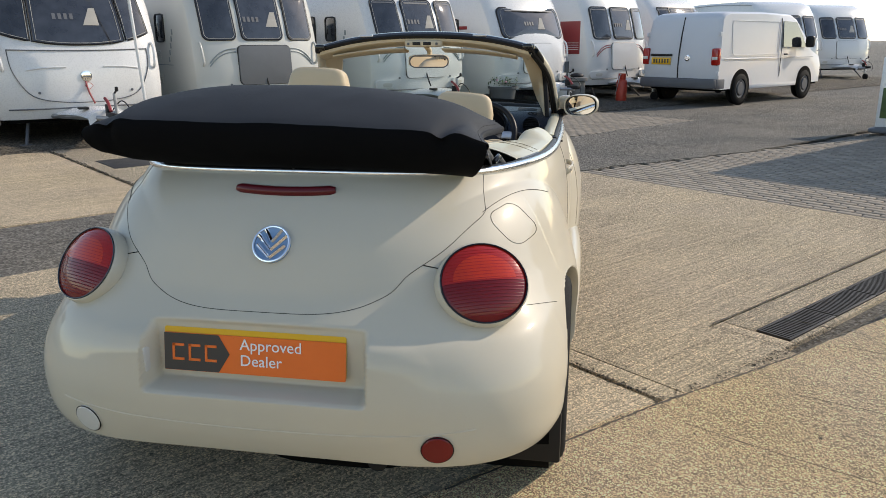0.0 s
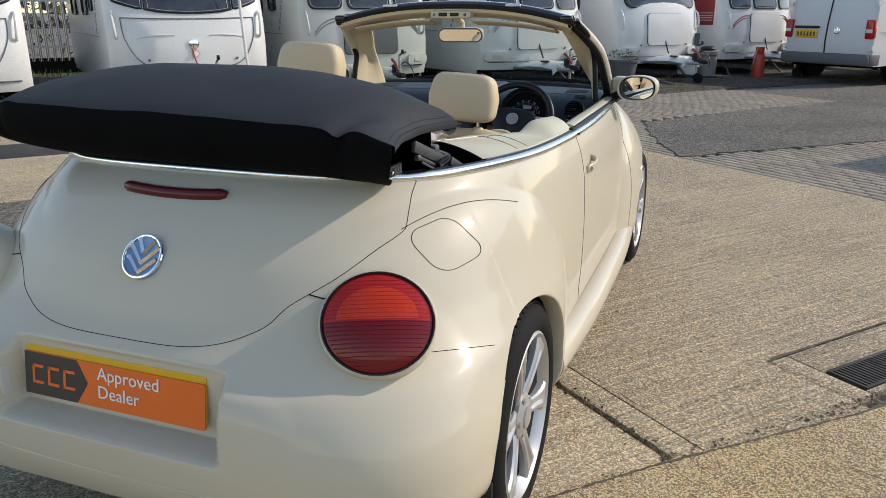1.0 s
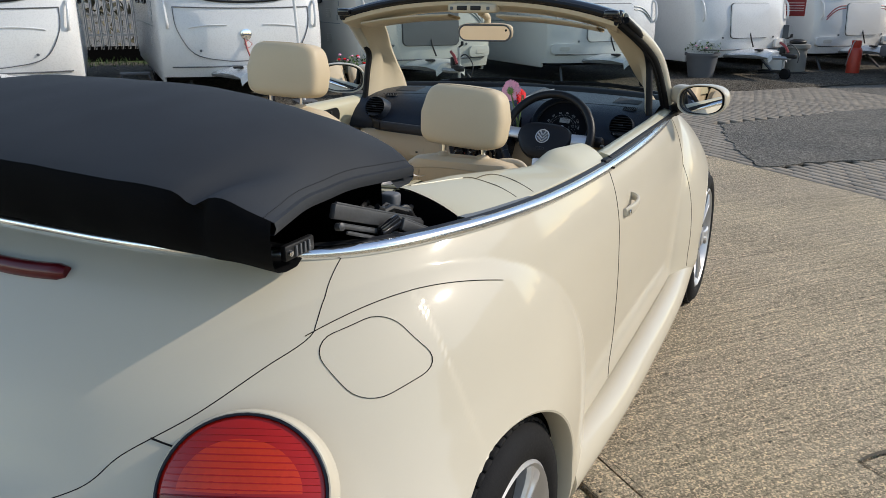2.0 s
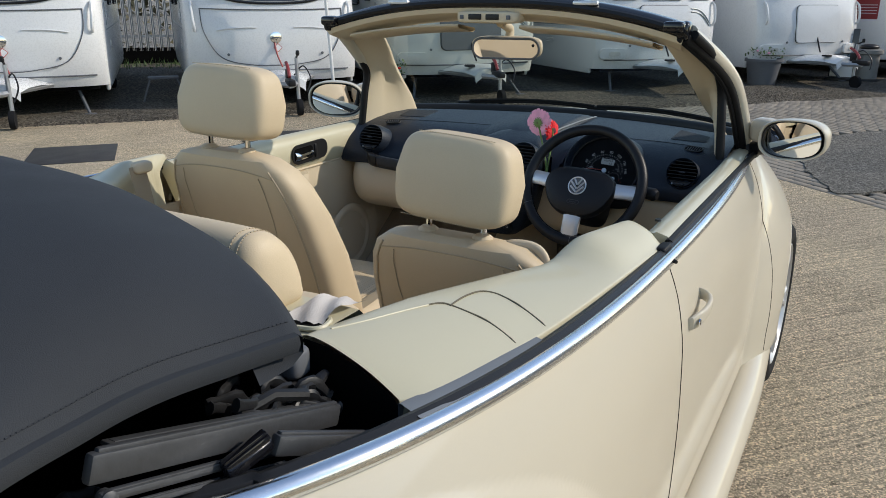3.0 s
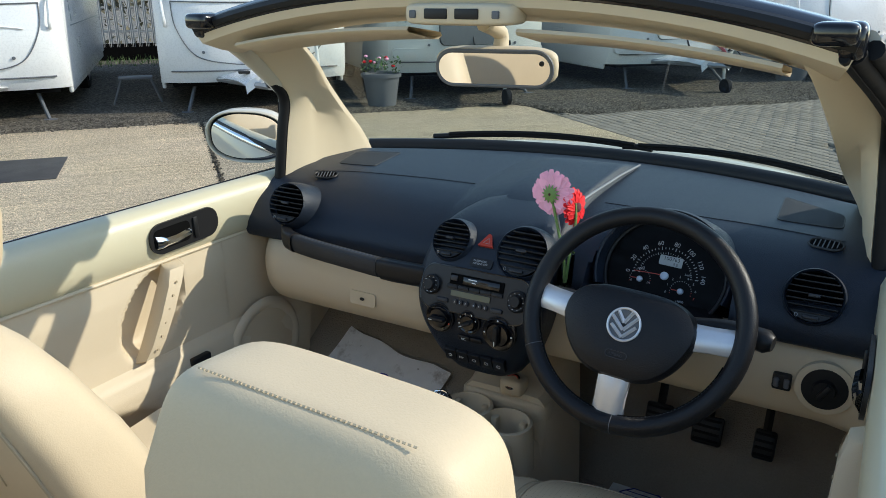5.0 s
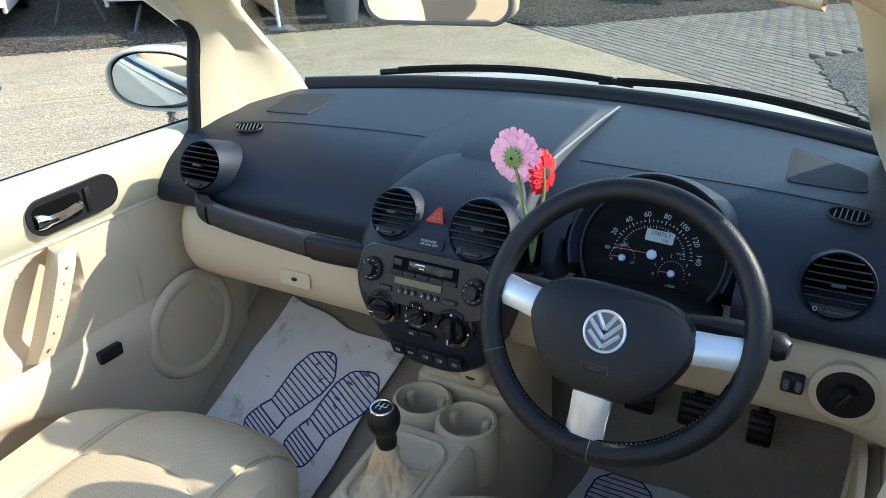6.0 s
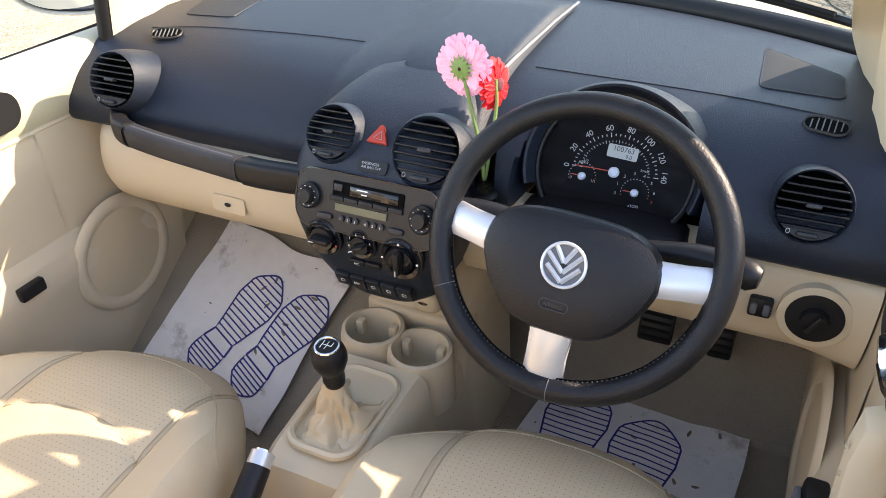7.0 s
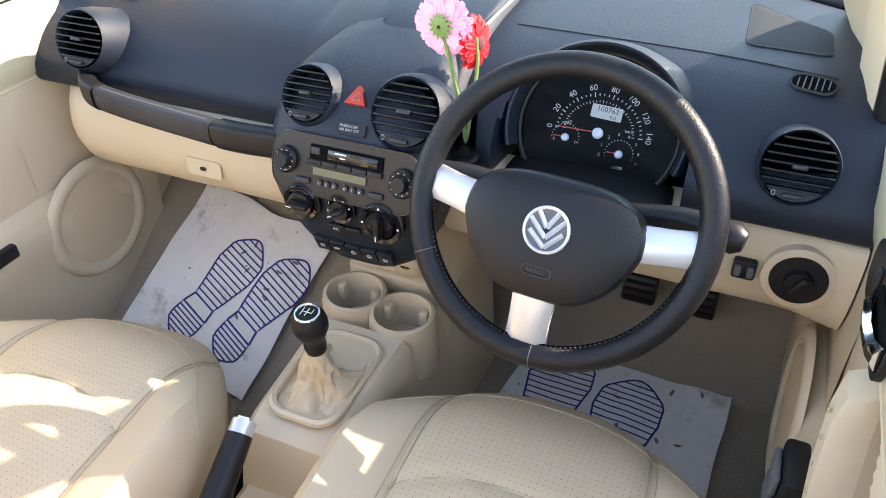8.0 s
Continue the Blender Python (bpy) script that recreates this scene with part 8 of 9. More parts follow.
for i in range(64):
    a = -2.75 + 2.35 * i / 63
    part("stitch", Geo().tube([((RR - 0.0150) * math.cos(a + d), (RR - 0.0150) * math.sin(a + d), 0.0048 + e) for d, e in ((0, -0.002), (0.016, 0.002))], 0.0008, 4, m=STEER), GREY_PLASTIC, sw)
for a in (-2.62, -1.50):
    c_ = Vector((RR * math.cos(a), RR * math.sin(a), 0))
    u_ = Vector((math.cos(a), math.sin(a), 0))
    part("rim_join", Geo().tube([c_ + (u_ * math.cos(b) + Vector((0, 0, 1)) * math.sin(b)) * 0.0158 for b in np.linspace(0, 2 * math.pi, 20, endpoint=False)], 0.0006, 5, True, STEER), GREY_PLASTIC, sw)
pad = []
for k, z in ((1.0, 0.004), (1.0, 0.018), (0.95, 0.030), (0.80, 0.037), (0.5, 0.041), (0.0, 0.042)):
    row = []
    for a in np.linspace(0, 2 * math.pi, 56, endpoint=False):
        c, s = math.cos(a), math.sin(a)
        x = 0.107 * math.copysign(abs(c) ** 0.62, c)
        y = (0.062 if s > 0 else 0.082) * math.copysign(abs(s) ** 0.75, s)
        x *= 1 + 0.35 * min(0, y) / 0.1 * 0.9
        row.append((x * k, y * k, z))
    pad.append(row)
BOSS = STEER @ Matrix.Translation((0, -0.019, 0))
pd_ = part("airbag_pad", Geo().grid(pad, close_v=True, m=BOSS), BLACK_LEATHER, sw, "black airbag pad")
emblem(sw, BOSS @ Matrix.Translation((0, 0.002, 0.040)) @ pose(0, 0, 0, 0, 0, 4), 0.027, GREY_PLASTIC, SILVER)
part("airbag_mark", Geo().tube([(a, -0.046 + b, 0.0410) for a, b in rrect(0.034, 0.011, 0.005, 4)], 0.0008, 5, True, BOSS), MARK_GREY, pd_)
part("lettering", text_geo("AIRBAG", 0.0065, BOSS @ Matrix.Translation((-0.0125, -0.0485, 0.0408)), 0.0002), MARK_GREY, pd_)
for sx in (-1, 1):
    for i in range(4):
        for j in range(3):
            part("horn_dot", Geo().lathe([(0.0011, 0), (0.0011, 0.0015), (0, 0.0015)], 6, BOSS @ Matrix.Translation((sx * (0.083 - 0.005 * j) , 0.026 - 0.006 * i, 0.0305 + 0.0018 * j))), BLACK, pd_)
for ang, w in ((176, 0.020), (4, 0.020), (270, 0.024)):
    sm = (BOSS if ang != 270 else BOSS @ Matrix.Translation((0, 0.019, 0))) @ pose(0, 0, 0, 0, 0, ang + (3 if ang == 4 else -3 if ang == 176 else 0))
    rows = [[(x, -w * k, z - 0.006), (x, -w * k, z + 0.004), (x, -w * k * 0.6, z + 0.010), (x, w * k * 0.6, z + 0.010), (x, w * k, z + 0.004), (x, w * k, z - 0.006)] for x, k, z in ((0.07, 1.1, 0.012), (0.10, 1.05, 0.012), (0.13, 1.0, 0.006), (0.158, 1.05, -0.004))]
    part("spoke", Geo().grid(rows, close_v=True, m=sm, cap=True), SILVER, sw, "satin silver spoke")
part("column", Geo().superq((0, -0.030, -0.09), (0.11, 0.12, 0.17), 0.5, 0.6, m=STEER), SEAL, sw)
for sx in (-1, 1):
    part("stalk", Geo().tube(spline([(sx * 0.04, 0.02, -0.06), (sx * 0.13, 0.03, -0.055), (sx * 0.205, 0.02, -0.045)], 5), [0.012, 0.012, 0.013, 0.013, 0.014, 0.015, 0.016, 0.017, 0.018, 0.019, 0.012], 10, m=Matrix.Translation((0.318, 2.338, 0.888)) @ pose(0, 0, 0, 60, 0, 0)), BLACK, sw, "black column stalk")

# ---------------------------------------------------------------- console, gear lever, handbrake
console = thing("centre_console", "", "")
console.parent = car
console["label"] = "beige centre console with gear lever and cup holders"
rows = []
for y, w, z in ((1.35, 0.075, 0.42), (1.75, 0.078, 0.43), (2.05, 0.078, 0.435), (2.14, 0.078, 0.44), (2.165, 0.078, 0.535), (2.20, 0.078, 0.548), (2.30, 0.080, 0.556), (2.396, 0.084, 0.560), (2.403, 0.085, 0.500), (2.52, 0.090, 0.500), (2.535, 0.092, 0.585), (2.60, 0.095, 0.60), (2.70, 0.10, 0.66)):
    rows.append([(-w - 0.025, y, 0.25), (-w - 0.008, y, z - 0.06), (-w, y, z - 0.012), (-w + 0.012, y, z), (0, y, z + 0.002), (w - 0.012, y, z), (w, y, z - 0.012), (w + 0.008, y, z - 0.06), (w + 0.025, y, 0.25)])
part("tunnel", Geo().grid(rows), BEIGE, console)
for cx, cy, cz in ((-0.052, 2.466, 0.565), (0.046, 2.450, 0.562)):
    cup = part("cup_holder", Geo().lathe([(0.060, -0.10), (0.0565, -0.01), (0.054, 0.004), (0.048, 0.006), (0.0445, 0.0), (0.041, -0.07), (0.0, -0.072)], 36, Matrix.Translation((cx, cy, cz))), BEIGE, console, "beige round cup holder")
    for a in (0.6, 2.7):
        part("spring_tab", Geo().box((0.036 * math.cos(a), 0.036 * math.sin(a), -0.016), (0.014, 0.018, 0.030), 0.003, Matrix.Translation((cx, cy, cz))), BEIGE, cup)
part("cup_deck", Geo().superq((-0.002, 2.556, 0.545), (0.205, 0.07, 0.060), 0.3, 0.5, 12, 32), BEIGE, console)
lm = Matrix.Translation((0.018, 2.535, 0.608)) @ pose(0, 0, 0, 40)
so = part("power_socket", Geo().lathe([(0.019, -0.02), (0.019, 0.004), (0.015, 0.006), (0.013, 0.0), (0.012, -0.015), (0, -0.015)], 24, lm), GLOSS_BLACK, console, "dark lighter socket with red ring")
part("socket_ring", Geo().tube([(0.0145 * math.cos(a), 0.0145 * math.sin(a), 0.005) for a in np.linspace(0, 6.283, 24, endpoint=False)], 0.0012, 5, True, lm), RED_PAINT, so)
part("socket_base", Geo().superq((0.018, 2.545, 0.598), (0.055, 0.05, 0.04), 0.5, 0.5), BEIGE, console)
# gaiter in its frame, and the knob
part("gaiter_frame", Geo().grid([[(a * s, 2.285 + b * s, 0.5565 + h) for a, b in rrect(0.112, 0.178, 0.034, 7)] for s, h in ((1.07, 0.0), (1.06, 0.006), (1.0, 0.009), (0.94, 0.006), (0.92, -0.002))], close_v=True), BEIGE, console, "beige gaiter surround")
rows = []
for k in np.linspace(0, 1, 30):
    row = []
    for a in np.linspace(0, 2 * math.pi, 88, endpoint=False):
        c, s = math.cos(a), math.sin(a)
        r0x, r0y = 0.052 * math.copysign(abs(c) ** 0.55, c), 0.084 * math.copysign(abs(s) ** 0.55, s)
        kk = min(1, k / 0.42) ** 0.75
        up = max(0, (k - 0.22) / 0.78)
        neck = 0.026 - 0.010 * up
        mid = math.sin(math.pi * min(1, k * 1.05))
        crease = mid * (0.20 * math.sin(3 * a + 4 * k) + 0.16 * abs(math.sin(5 * a - 6 * k)) + 0.12 * math.sin(9 * a + 11 * k) + 0.22 * noise.noise((2.2 * c, 2.2 * s, 4 * k)))
        x = (r0x + (neck * c - r0x) * kk) * (1 + crease)
        y = (r0y + (neck * s - r0y) * kk) * (1 + crease)
        low = math.sin(math.pi * min(1, k / 0.5)) if k < 0.5 else 0.0
        row.append((x, 2.285 + y - 0.02 * kk, 0.5545 + 0.083 * up ** 0.9 + low * (0.008 * math.sin(3 * a + 1) + 0.010 * noise.noise((3 * c, 3 * s, 7 * k)))))
    rows.append(row)
part("gear_gaiter", Geo().grid(rows, close_v=True), LEATHER, console, "folded beige leather gaiter")
km = Matrix.Translation((0.004, 2.262, 0.636)) @ pose(0, 0, 0, 6) @ Matrix.Scale(0.91, 4)
kn = part("gear_knob", Geo().lathe([(0.0165, 0), (0.018, 0.012), (0.0175, 0.026), (0.022, 0.036), (0.0275, 0.050), (0.0285, 0.062), (0.026, 0.074), (0.020, 0.082), (0.0, 0.084)], 32, km), BLACK_LEATHER, console, "black gear knob with chrome ring")
part("knob_ring", Geo().tube([(0.0185 * math.cos(a), 0.0185 * math.sin(a), 0.0825) for a in np.linspace(0, 6.283, 28, endpoint=False)], 0.002, 6, True, km), CHROME, kn)
for pts in (((-0.008, 0.008), (-0.008, -0.008)), ((0, 0.008), (0, -0.008)), ((0.008, 0.008), (0.008, 0)), ((-0.008, 0), (0.008, 0))):
    part("shift_line", Geo().tube([(x, y, 0.0845) for x, y in pts], 0.0007, 4, m=km), WHITE_PRINT, kn)
# handbrake
a, b = Vector((-0.020, 1.91, 0.47)), Vector((-0.045, 2.128, 0.576))
hbk = part("handbrake", Geo().tube([a + (b - a) * k for k in np.linspace(0, 1, 12)], [0.021, 0.022, 0.0225, 0.0225, 0.022, 0.0215, 0.021, 0.0205, 0.020, 0.0195, 0.019, 0.0185], 18), BLACK_LEATHER, console, "black handbrake with silver tip")
part("tip", Geo().tube([b - (b - a) * 0.005, b + (b - a) * 0.04, b + (b - a) * 0.08], 0.0172, 18), SILVER, hbk)
part("button", Geo().tube([b + (b - a) * 0.08, b + (b - a) * 0.095], 0.0125, 14), CHROME, hbk)
part("handbrake_well", Geo().box((-0.03, 1.95, 0.437), (0.07, 0.30, 0.012), 0.004), BLACK, console)
part("armrest_box", Geo().box((0.0, 1.62, 0.50), (0.135, 0.26, 0.17), 0.02), BEIGE, console)
# pedals
for x, w in ((0.27, 0.06), (0.38, 0.065), (0.50, 0.045)):
    pdl = part("pedal", Geo().box((0, 0, 0), (w, 0.02, 0.065), 0.006, pose(x, 2.80, 0.46, -25)), BLACK, car, "black rubber pedal")
    for k in range(4):
        part("pedal_rib", Geo().box((0, -0.012, -0.022 + 0.015 * k), (w * 0.85, 0.005, 0.006), 0.001, pose(x, 2.80, 0.46, -25)), RUBBER, pdl)
    part("pedal_arm", Geo().tube([(x, 2.815, 0.48), (x, 2.88, 0.64)], 0.010, 6), BLACK, pdl)

# wipers at the foot of the windscreen
for x0, x1 in ((-0.50, 0.10), (0.02, 0.60)):
    pts = [(x, 3.170 - 0.20 * (abs(x) / 0.645) ** 2.1 + 0.02, 1.002 + 0.012 * math.sin(math.pi * (x - x0) / (x1 - x0))) for x in np.linspace(x0, x1, 14)]
    wp = part("wiper", Geo().tube(pts, 0.008, 6), BLACK, car, "black wiper arm")
    part("blade", Geo().tube([(x, y - 0.012, z + 0.008) for x, y, z in pts[1:-1]], 0.005, 5), RUBBER, wp)
part("cowl", Geo().grid([[(x, 3.105 + d - 0.20 * (abs(x) / 0.66) ** 2.1, z) for x in np.linspace(-0.66, 0.66, 24)] for d, z in ((0, 0.968), (0.05, 0.972), (0.14, 0.955), (0.2, 0.93))]), BLACK, car, "black plastic scuttle panel")
# ---------------------------------------------------------------- loose things in the car
def sole(side, n=28):
    """The outline of a printed shoe sole, heel at the bottom."""
    left, right = [], []
    for k in [0.5 - 0.5 * math.cos(math.pi * t) for t in np.linspace(0, 1, n)]:
        w = float(np.interp(k, (0, 0.15, 0.28, 0.34, 0.5, 0.7, 0.88, 1), (0.036, 0.039, 0.037, 0.030, 0.040, 0.050, 0.047, 0.038)))
        end = min(1, k / 0.09) ** 0.5 * min(1, (1 - k) / 0.14) ** 0.5
        c = 0.010 * side * math.sin(k * 2.4)
        left.append((c - 1.13 * w * end, 0.29 * k))
        right.append((c + 1.13 * w * end, 0.29 * k))
    return left, right


def paper_mat(m, size, bend, soles, label):
    ob = thing("paper_mat", label, "floor mat", m, group="paper floor mats")
    w, h = size
    sheet = lambda x, y, dz=0.0: (x, y * math.cos(bend(y)), 0.004 + y * math.sin(bend(y)) + 0.006 * noise.noise((x * 6, y * 6, w)) + 0.003 * noise.noise((x * 16, y * 16, 5)) + dz)
    part("sheet", Geo().grid([[sheet(x * (1 + 0.045 * noise.noise((y * 7, w * 9 + (1 if x > 0 else 4), 0))), y + 0.018 * (2 * y / h - 1) * noise.noise((x * 8, y, 2))) for x in np.linspace(-w / 2, w / 2, 24)] for y in np.linspace(0, h, 30)]), PAPER, ob, "creased white paper sheet")
    for cx, cy, turn, side, scale in soles:
        c, s = math.cos(math.radians(turn)), math.sin(math.radians(turn))
        at = lambda x, y: (cx + scale * (x * c - y * s), cy + scale * (x * s + y * c))
        le, ri = sole(side)
        for loop in ((0, 10), (11, 28)):
            seq = le[loop[0]:loop[1]] + ri[loop[0]:loop[1]][::-1]
            part("sole_outline", Geo().tube([sheet(*at(x, y), 0.0014) for x, y in seq], 0.0021, 5, True, flat=0.3), INK, ob)
            n = 7 if loop[0] == 0 else 14
            for k in range(1, n):
                y = le[loop[0]][1] + (le[loop[1] - 1][1] - le[loop[0]][1]) * k / n
                a, b = [(float(np.interp(y, [v[1] for v in q], [v[0] for v in q])), y) for q in (le, ri)]
                part("sole_stripe", Geo().tube([sheet(*at(a[0] + (b[0] - a[0]) * t, a[1]), 0.0014) for t in np.linspace(0, 1, 5)], 0.0017, 5, flat=0.3), INK, ob)
        for e in (le, ri):
            part("sole_outline", Geo().tube([sheet(*at(*p), 0.0014) for p in (e[9], e[11])], 0.0026, 5, flat=0.3), INK, ob)
    r = random.Random(int(w * 1000))
    for _ in range(22):
        x, y = r.uniform(-w * 0.45, w * 0.45), r.uniform(0.04, h * 0.95)
        big, turn = r.choice((0.003, 0.005, 0.011)), r.uniform(0, 3.1)
        pts = [(x + big * r.uniform(0.5, 1) * math.cos(t) * math.cos(turn) - 0.3 * big * math.sin(t) * math.sin(turn), y + big * r.uniform(0.5, 1) * math.cos(t) * math.sin(turn) + 0.3 * big * math.sin(t) * math.cos(turn)) for t in np.linspace(0, 6.28, 8, endpoint=False)]
        part("mud_mark", Geo().ngon([sheet(*p, 0.0011) for p in pts]), DIRT, ob, "dried mud mark")
    return ob


ex = Vector((0.337, -0.055, -0.036)).normalized()
ez = ex.cross(Vector((0.149, 0.253, 0.19))).normalized()
ey = ez.cross(ex)
lie = Matrix(((ex.x, ey.x, ez.x, -0.452), (ex.y, ey.y, ez.y, 2.408), (ex.z, ey.z, ez.z, 0.300), (0, 0, 0, 1)))
paper_mat(lie, (0.345, 0.365), lambda y: 0.0, ((-0.050, 0.040, -15, 1, 0.90), (0.074, 0.046, -17, -1, 0.90)), "white paper floor mat printed with blue footprints")
paper_mat(pose(0.362, 2.41, 0.272, 0, 0, -5), (0.405, 0.37), lambda y: 0.02, ((-0.112, 0.022, 3, 1, 1.12), (0.040, -0.004, 0, -1, 1.12)), "muddy white paper mat with blue footprints")


def gerbera(m, r, petals, heart, layers, label, calyx):
    ob = thing("gerbera", label, "flower", m, group="flowers in the dash vase")
    rg = random.Random(int(r * 1e4))
    for lay, (n, r0, r1, lift) in enumerate(layers):
        for k in range(n):
            a = 2 * math.pi * (k + 0.5 * (lay % 2)) / n + rg.uniform(-0.05, 0.05)
            w, ln, up = r * rg.uniform(0.13, 0.17), r * r1 * rg.uniform(0.93, 1.05), lift + rg.uniform(-0.06, 0.06)
            rows = []
            for t in np.linspace(0, 1, 7):
                ww = w * (0.35 + 1.0 * math.sin(math.pi * (0.12 + 0.80 * t)))
                x = r * r0 + (ln - r * r0) * t
                rows.append([(x, -ww, up * r * t * t + 0.0012), (x, -ww * 0.4, up * r * t * t), (x, 0, up * r * t * t + 0.0010), (x, ww * 0.4, up * r * t * t), (x, ww, up * r * t * t + 0.0012)])
            part("petal", Geo().grid(rows, m=pose(0, 0, 0.002 * lay, 0, 0, math.degrees(a))), petals, ob, weld=False)
    part("heart", Geo().superq((0, 0, 0.003), (r * 0.5, r * 0.5, r * 0.22), 1, 1), heart, ob)
    if calyx:
        for k in range(14):
            a = 2 * math.pi * k / 14
            part("sepal", Geo().grid([[(r * 0.06, -0.0015, 0.010), (r * 0.06, 0.0015, 0.010)], [(r * 0.25, -0.0026, 0.0085), (r * 0.25, 0.0026, 0.0085)], [(r * 0.43, -0.0006, 0.0055), (r * 0.43, 0.0006, 0.0055)]], m=pose(0, 0, 0, 0, 0, math.degrees(a))), STEM, ob)
    return ob


head = Vector((0.108, 2.492, 1.043))
gerbera(look(head, head + Vector((0.12, 1.0, -0.05))), 0.043, PINK, PINK_DEEP, ((22, 0.18, 1.0, -0.10), (20, 0.15, 0.82, -0.05)), "pink cloth gerbera in the dashboard vase", True)
head2 = Vector((0.150, 2.512, 1.018))
gerbera(look(head2, head2 + Vector((-0.95, 0.15, -0.1))), 0.036, RED_PETAL, PINK_DEEP, ((20, 0.18, 1.0, -0.25), (18, 0.15, 0.85, -0.1)), "red cloth gerbera seen edge-on", False)
vase = thing("bud_vase", "clear bud vase with two flower stems on the dash", "vase", pose(0.150, 2.468, 0.868))
vg = part("glass", Geo().lathe([(0.010, 0.0), (0.014, 0.02), (0.017, 0.075), (0.0155, 0.075), (0.0125, 0.02), (0.0, 0.006)], 20), CLEAR_GLASS, vase)
part("stem", Geo().tube(spline([(0.0, 0.0, 0.01), (-0.006, 0.005, 0.06), (-0.026, 0.016, 0.12), (-0.042, 0.022, 0.172)], 6), 0.0028, 7), STEM, vase)
part("stem", Geo().tube(spline([(0.002, 0.0, 0.01), (0.002, 0.01, 0.06), (0.004, 0.03, 0.12), (0.0, 0.036, 0.160)], 6), 0.0026, 7), STEM, vase)
part("base_ring", Geo().lathe([(0.018, -0.02), (0.019, 0.004), (0.013, 0.006), (0, 0.006)], 20), BLACK, vase)


# ---------------------------------------------------------------- yard things
def plant_pot(m, label, flowers, h=0.42, r=0.24, mt=GREY_PLASTIC):
    ob = thing("plant_pot", label, "plant pot", m, group="plant pots")
    part("pot", Geo().lathe([(0.0, 0.0), (r * 0.72, 0.0), (r * 0.95, h * 0.9), (r * 1.05, h * 0.9), (r * 1.06, h), (r * 0.97, h), (r * 0.95, h * 0.93), (0, h * 0.92)], 28), mt, ob)
    rg = random.Random(9)
    g, f = Geo(), 0
    for k in range(150):
        a, q = rg.uniform(0, 6.28), r * 1.05 * math.sqrt(rg.random())
        p = Vector((q * math.cos(a), q * math.sin(a), h + rg.uniform(0.0, 0.17)))
        d = Vector((rg.uniform(-1, 1), rg.uniform(-1, 1), rg.uniform(0.1, 1))).normalized() * rg.uniform(0.03, 0.07)
        s = d.cross(Vector((0, 0, 1))).normalized() * 0.018
        g.add([p, p + d * 0.5 + s, p + d, p + d * 0.5 - s], [(0, 1, 2, 3)])
    tagged(part("foliage", g, LEAF, ob, "loose green foliage", weld=False), kind="stuff")
    for k in range(flowers):
        a, q = rg.uniform(0, 6.28), r * rg.uniform(0.2, 1.0)
        part("blossom", Geo().superq((q * math.cos(a), q * math.sin(a), h + rg.uniform(0.08, 0.20)), (0.05, 0.05, 0.035), 1, 1, 5, 8), (PINK, RED_PETAL)[k % 2], ob)
    return ob


plant_pot(yard(3.88, -9.70), "dark plastic pot with pink and red flowers on gravel", 9)
plant_pot(yard(10.7, -10.0), "dark plastic pot of green leaves before the caravans", 3, 0.46, 0.30)
for s in (19.5, 23.0):
    plant_pot(yard(s, -9.6), "terracotta tub in front of distant caravans", 0, 0.5, 0.35, TERRACOTTA)

sign = thing("pavement_sign", "black and white upright advertising board on a base", "sign", yard(12.63, -10.13, 0, -58) @ Matrix.Scale(0.80, 4))
part("board", Geo().box((0, 0, 0.62), (0.52, 0.03, 1.08), 0.01), SIGN_DARK, sign)
part("lower_print", Geo().box((0, -0.018, 0.36), (0.47, 0.006, 0.52), 0.002), WHITE_PRINT, sign, "white lower half of the board")
part("picture", Geo().superq((0, -0.020, 0.60), (0.40, 0.01, 0.20), 0.6, 0.6), mat("blue_grey_print", (0.12, 0.20, 0.26), 0.5, var=0.3, fine=15), sign)
for k in range(4):
    part("text_bar", Geo().box((-0.06, -0.018, 1.04 - 0.07 * k), (0.30 - 0.05 * k, 0.006, 0.035)), WHITE_PRINT if k < 2 else DECAL, sign)
part("base", Geo().box((0, 0, 0.045), (0.62, 0.36, 0.09), 0.03), BLACK, sign)
sign2 = thing("pavement_sign", "pale upright sign board on a round base", "sign", pose(5.45, 10.75, 0, 0, 0, -30))
part("board", Geo().box((0, 0, 0.60), (0.55, 0.04, 1.05), 0.015), CARAVAN, sign2)
part("print", Geo().box((0, -0.022, 0.45), (0.45, 0.006, 0.45), 0.002), LEAF, sign2)
for k in range(3):
    part("text_bar", Geo().box((0, -0.022, 1.0 - 0.1 * k), (0.40, 0.006, 0.04)), BADGE_BLUE, sign2)
part("base", Geo().superq((0, 0, 0.05), (0.7, 0.5, 0.1), 0.6, 0.6), GREY_PLASTIC, sign2)

bin_t = thing("litter_bin", "grey metal drum bin with a rim and flared base", "bin", yard(13.0, -9.93) @ Matrix.Scale(0.80, 4))
part("drum", Geo().lathe([(0.0, 0.06), (0.24, 0.06), (0.24, 0.60), (0.30, 0.62), (0.30, 0.70), (0.26, 0.72), (0.0, 0.72)], 32), mat("bin_grey", (0.20, 0.195, 0.18), 0.5, var=0.08), bin_t)
part("foot", Geo().lathe([(0.0, 0.0), (0.34, 0.0), (0.33, 0.05), (0.24, 0.07), (0.0, 0.07)], 28), BLACK, bin_t)
part("bag", Geo().superq((0.0, 0.0, 0.76), (0.40, 0.36, 0.14), 0.9, 0.9), BLACK, bin_t)

bottle = thing("gas_bottle", "red steel gas cylinder standing on gravel", "gas bottle", yard(14.0, -9.42) @ Matrix.Scale(0.80, 4))
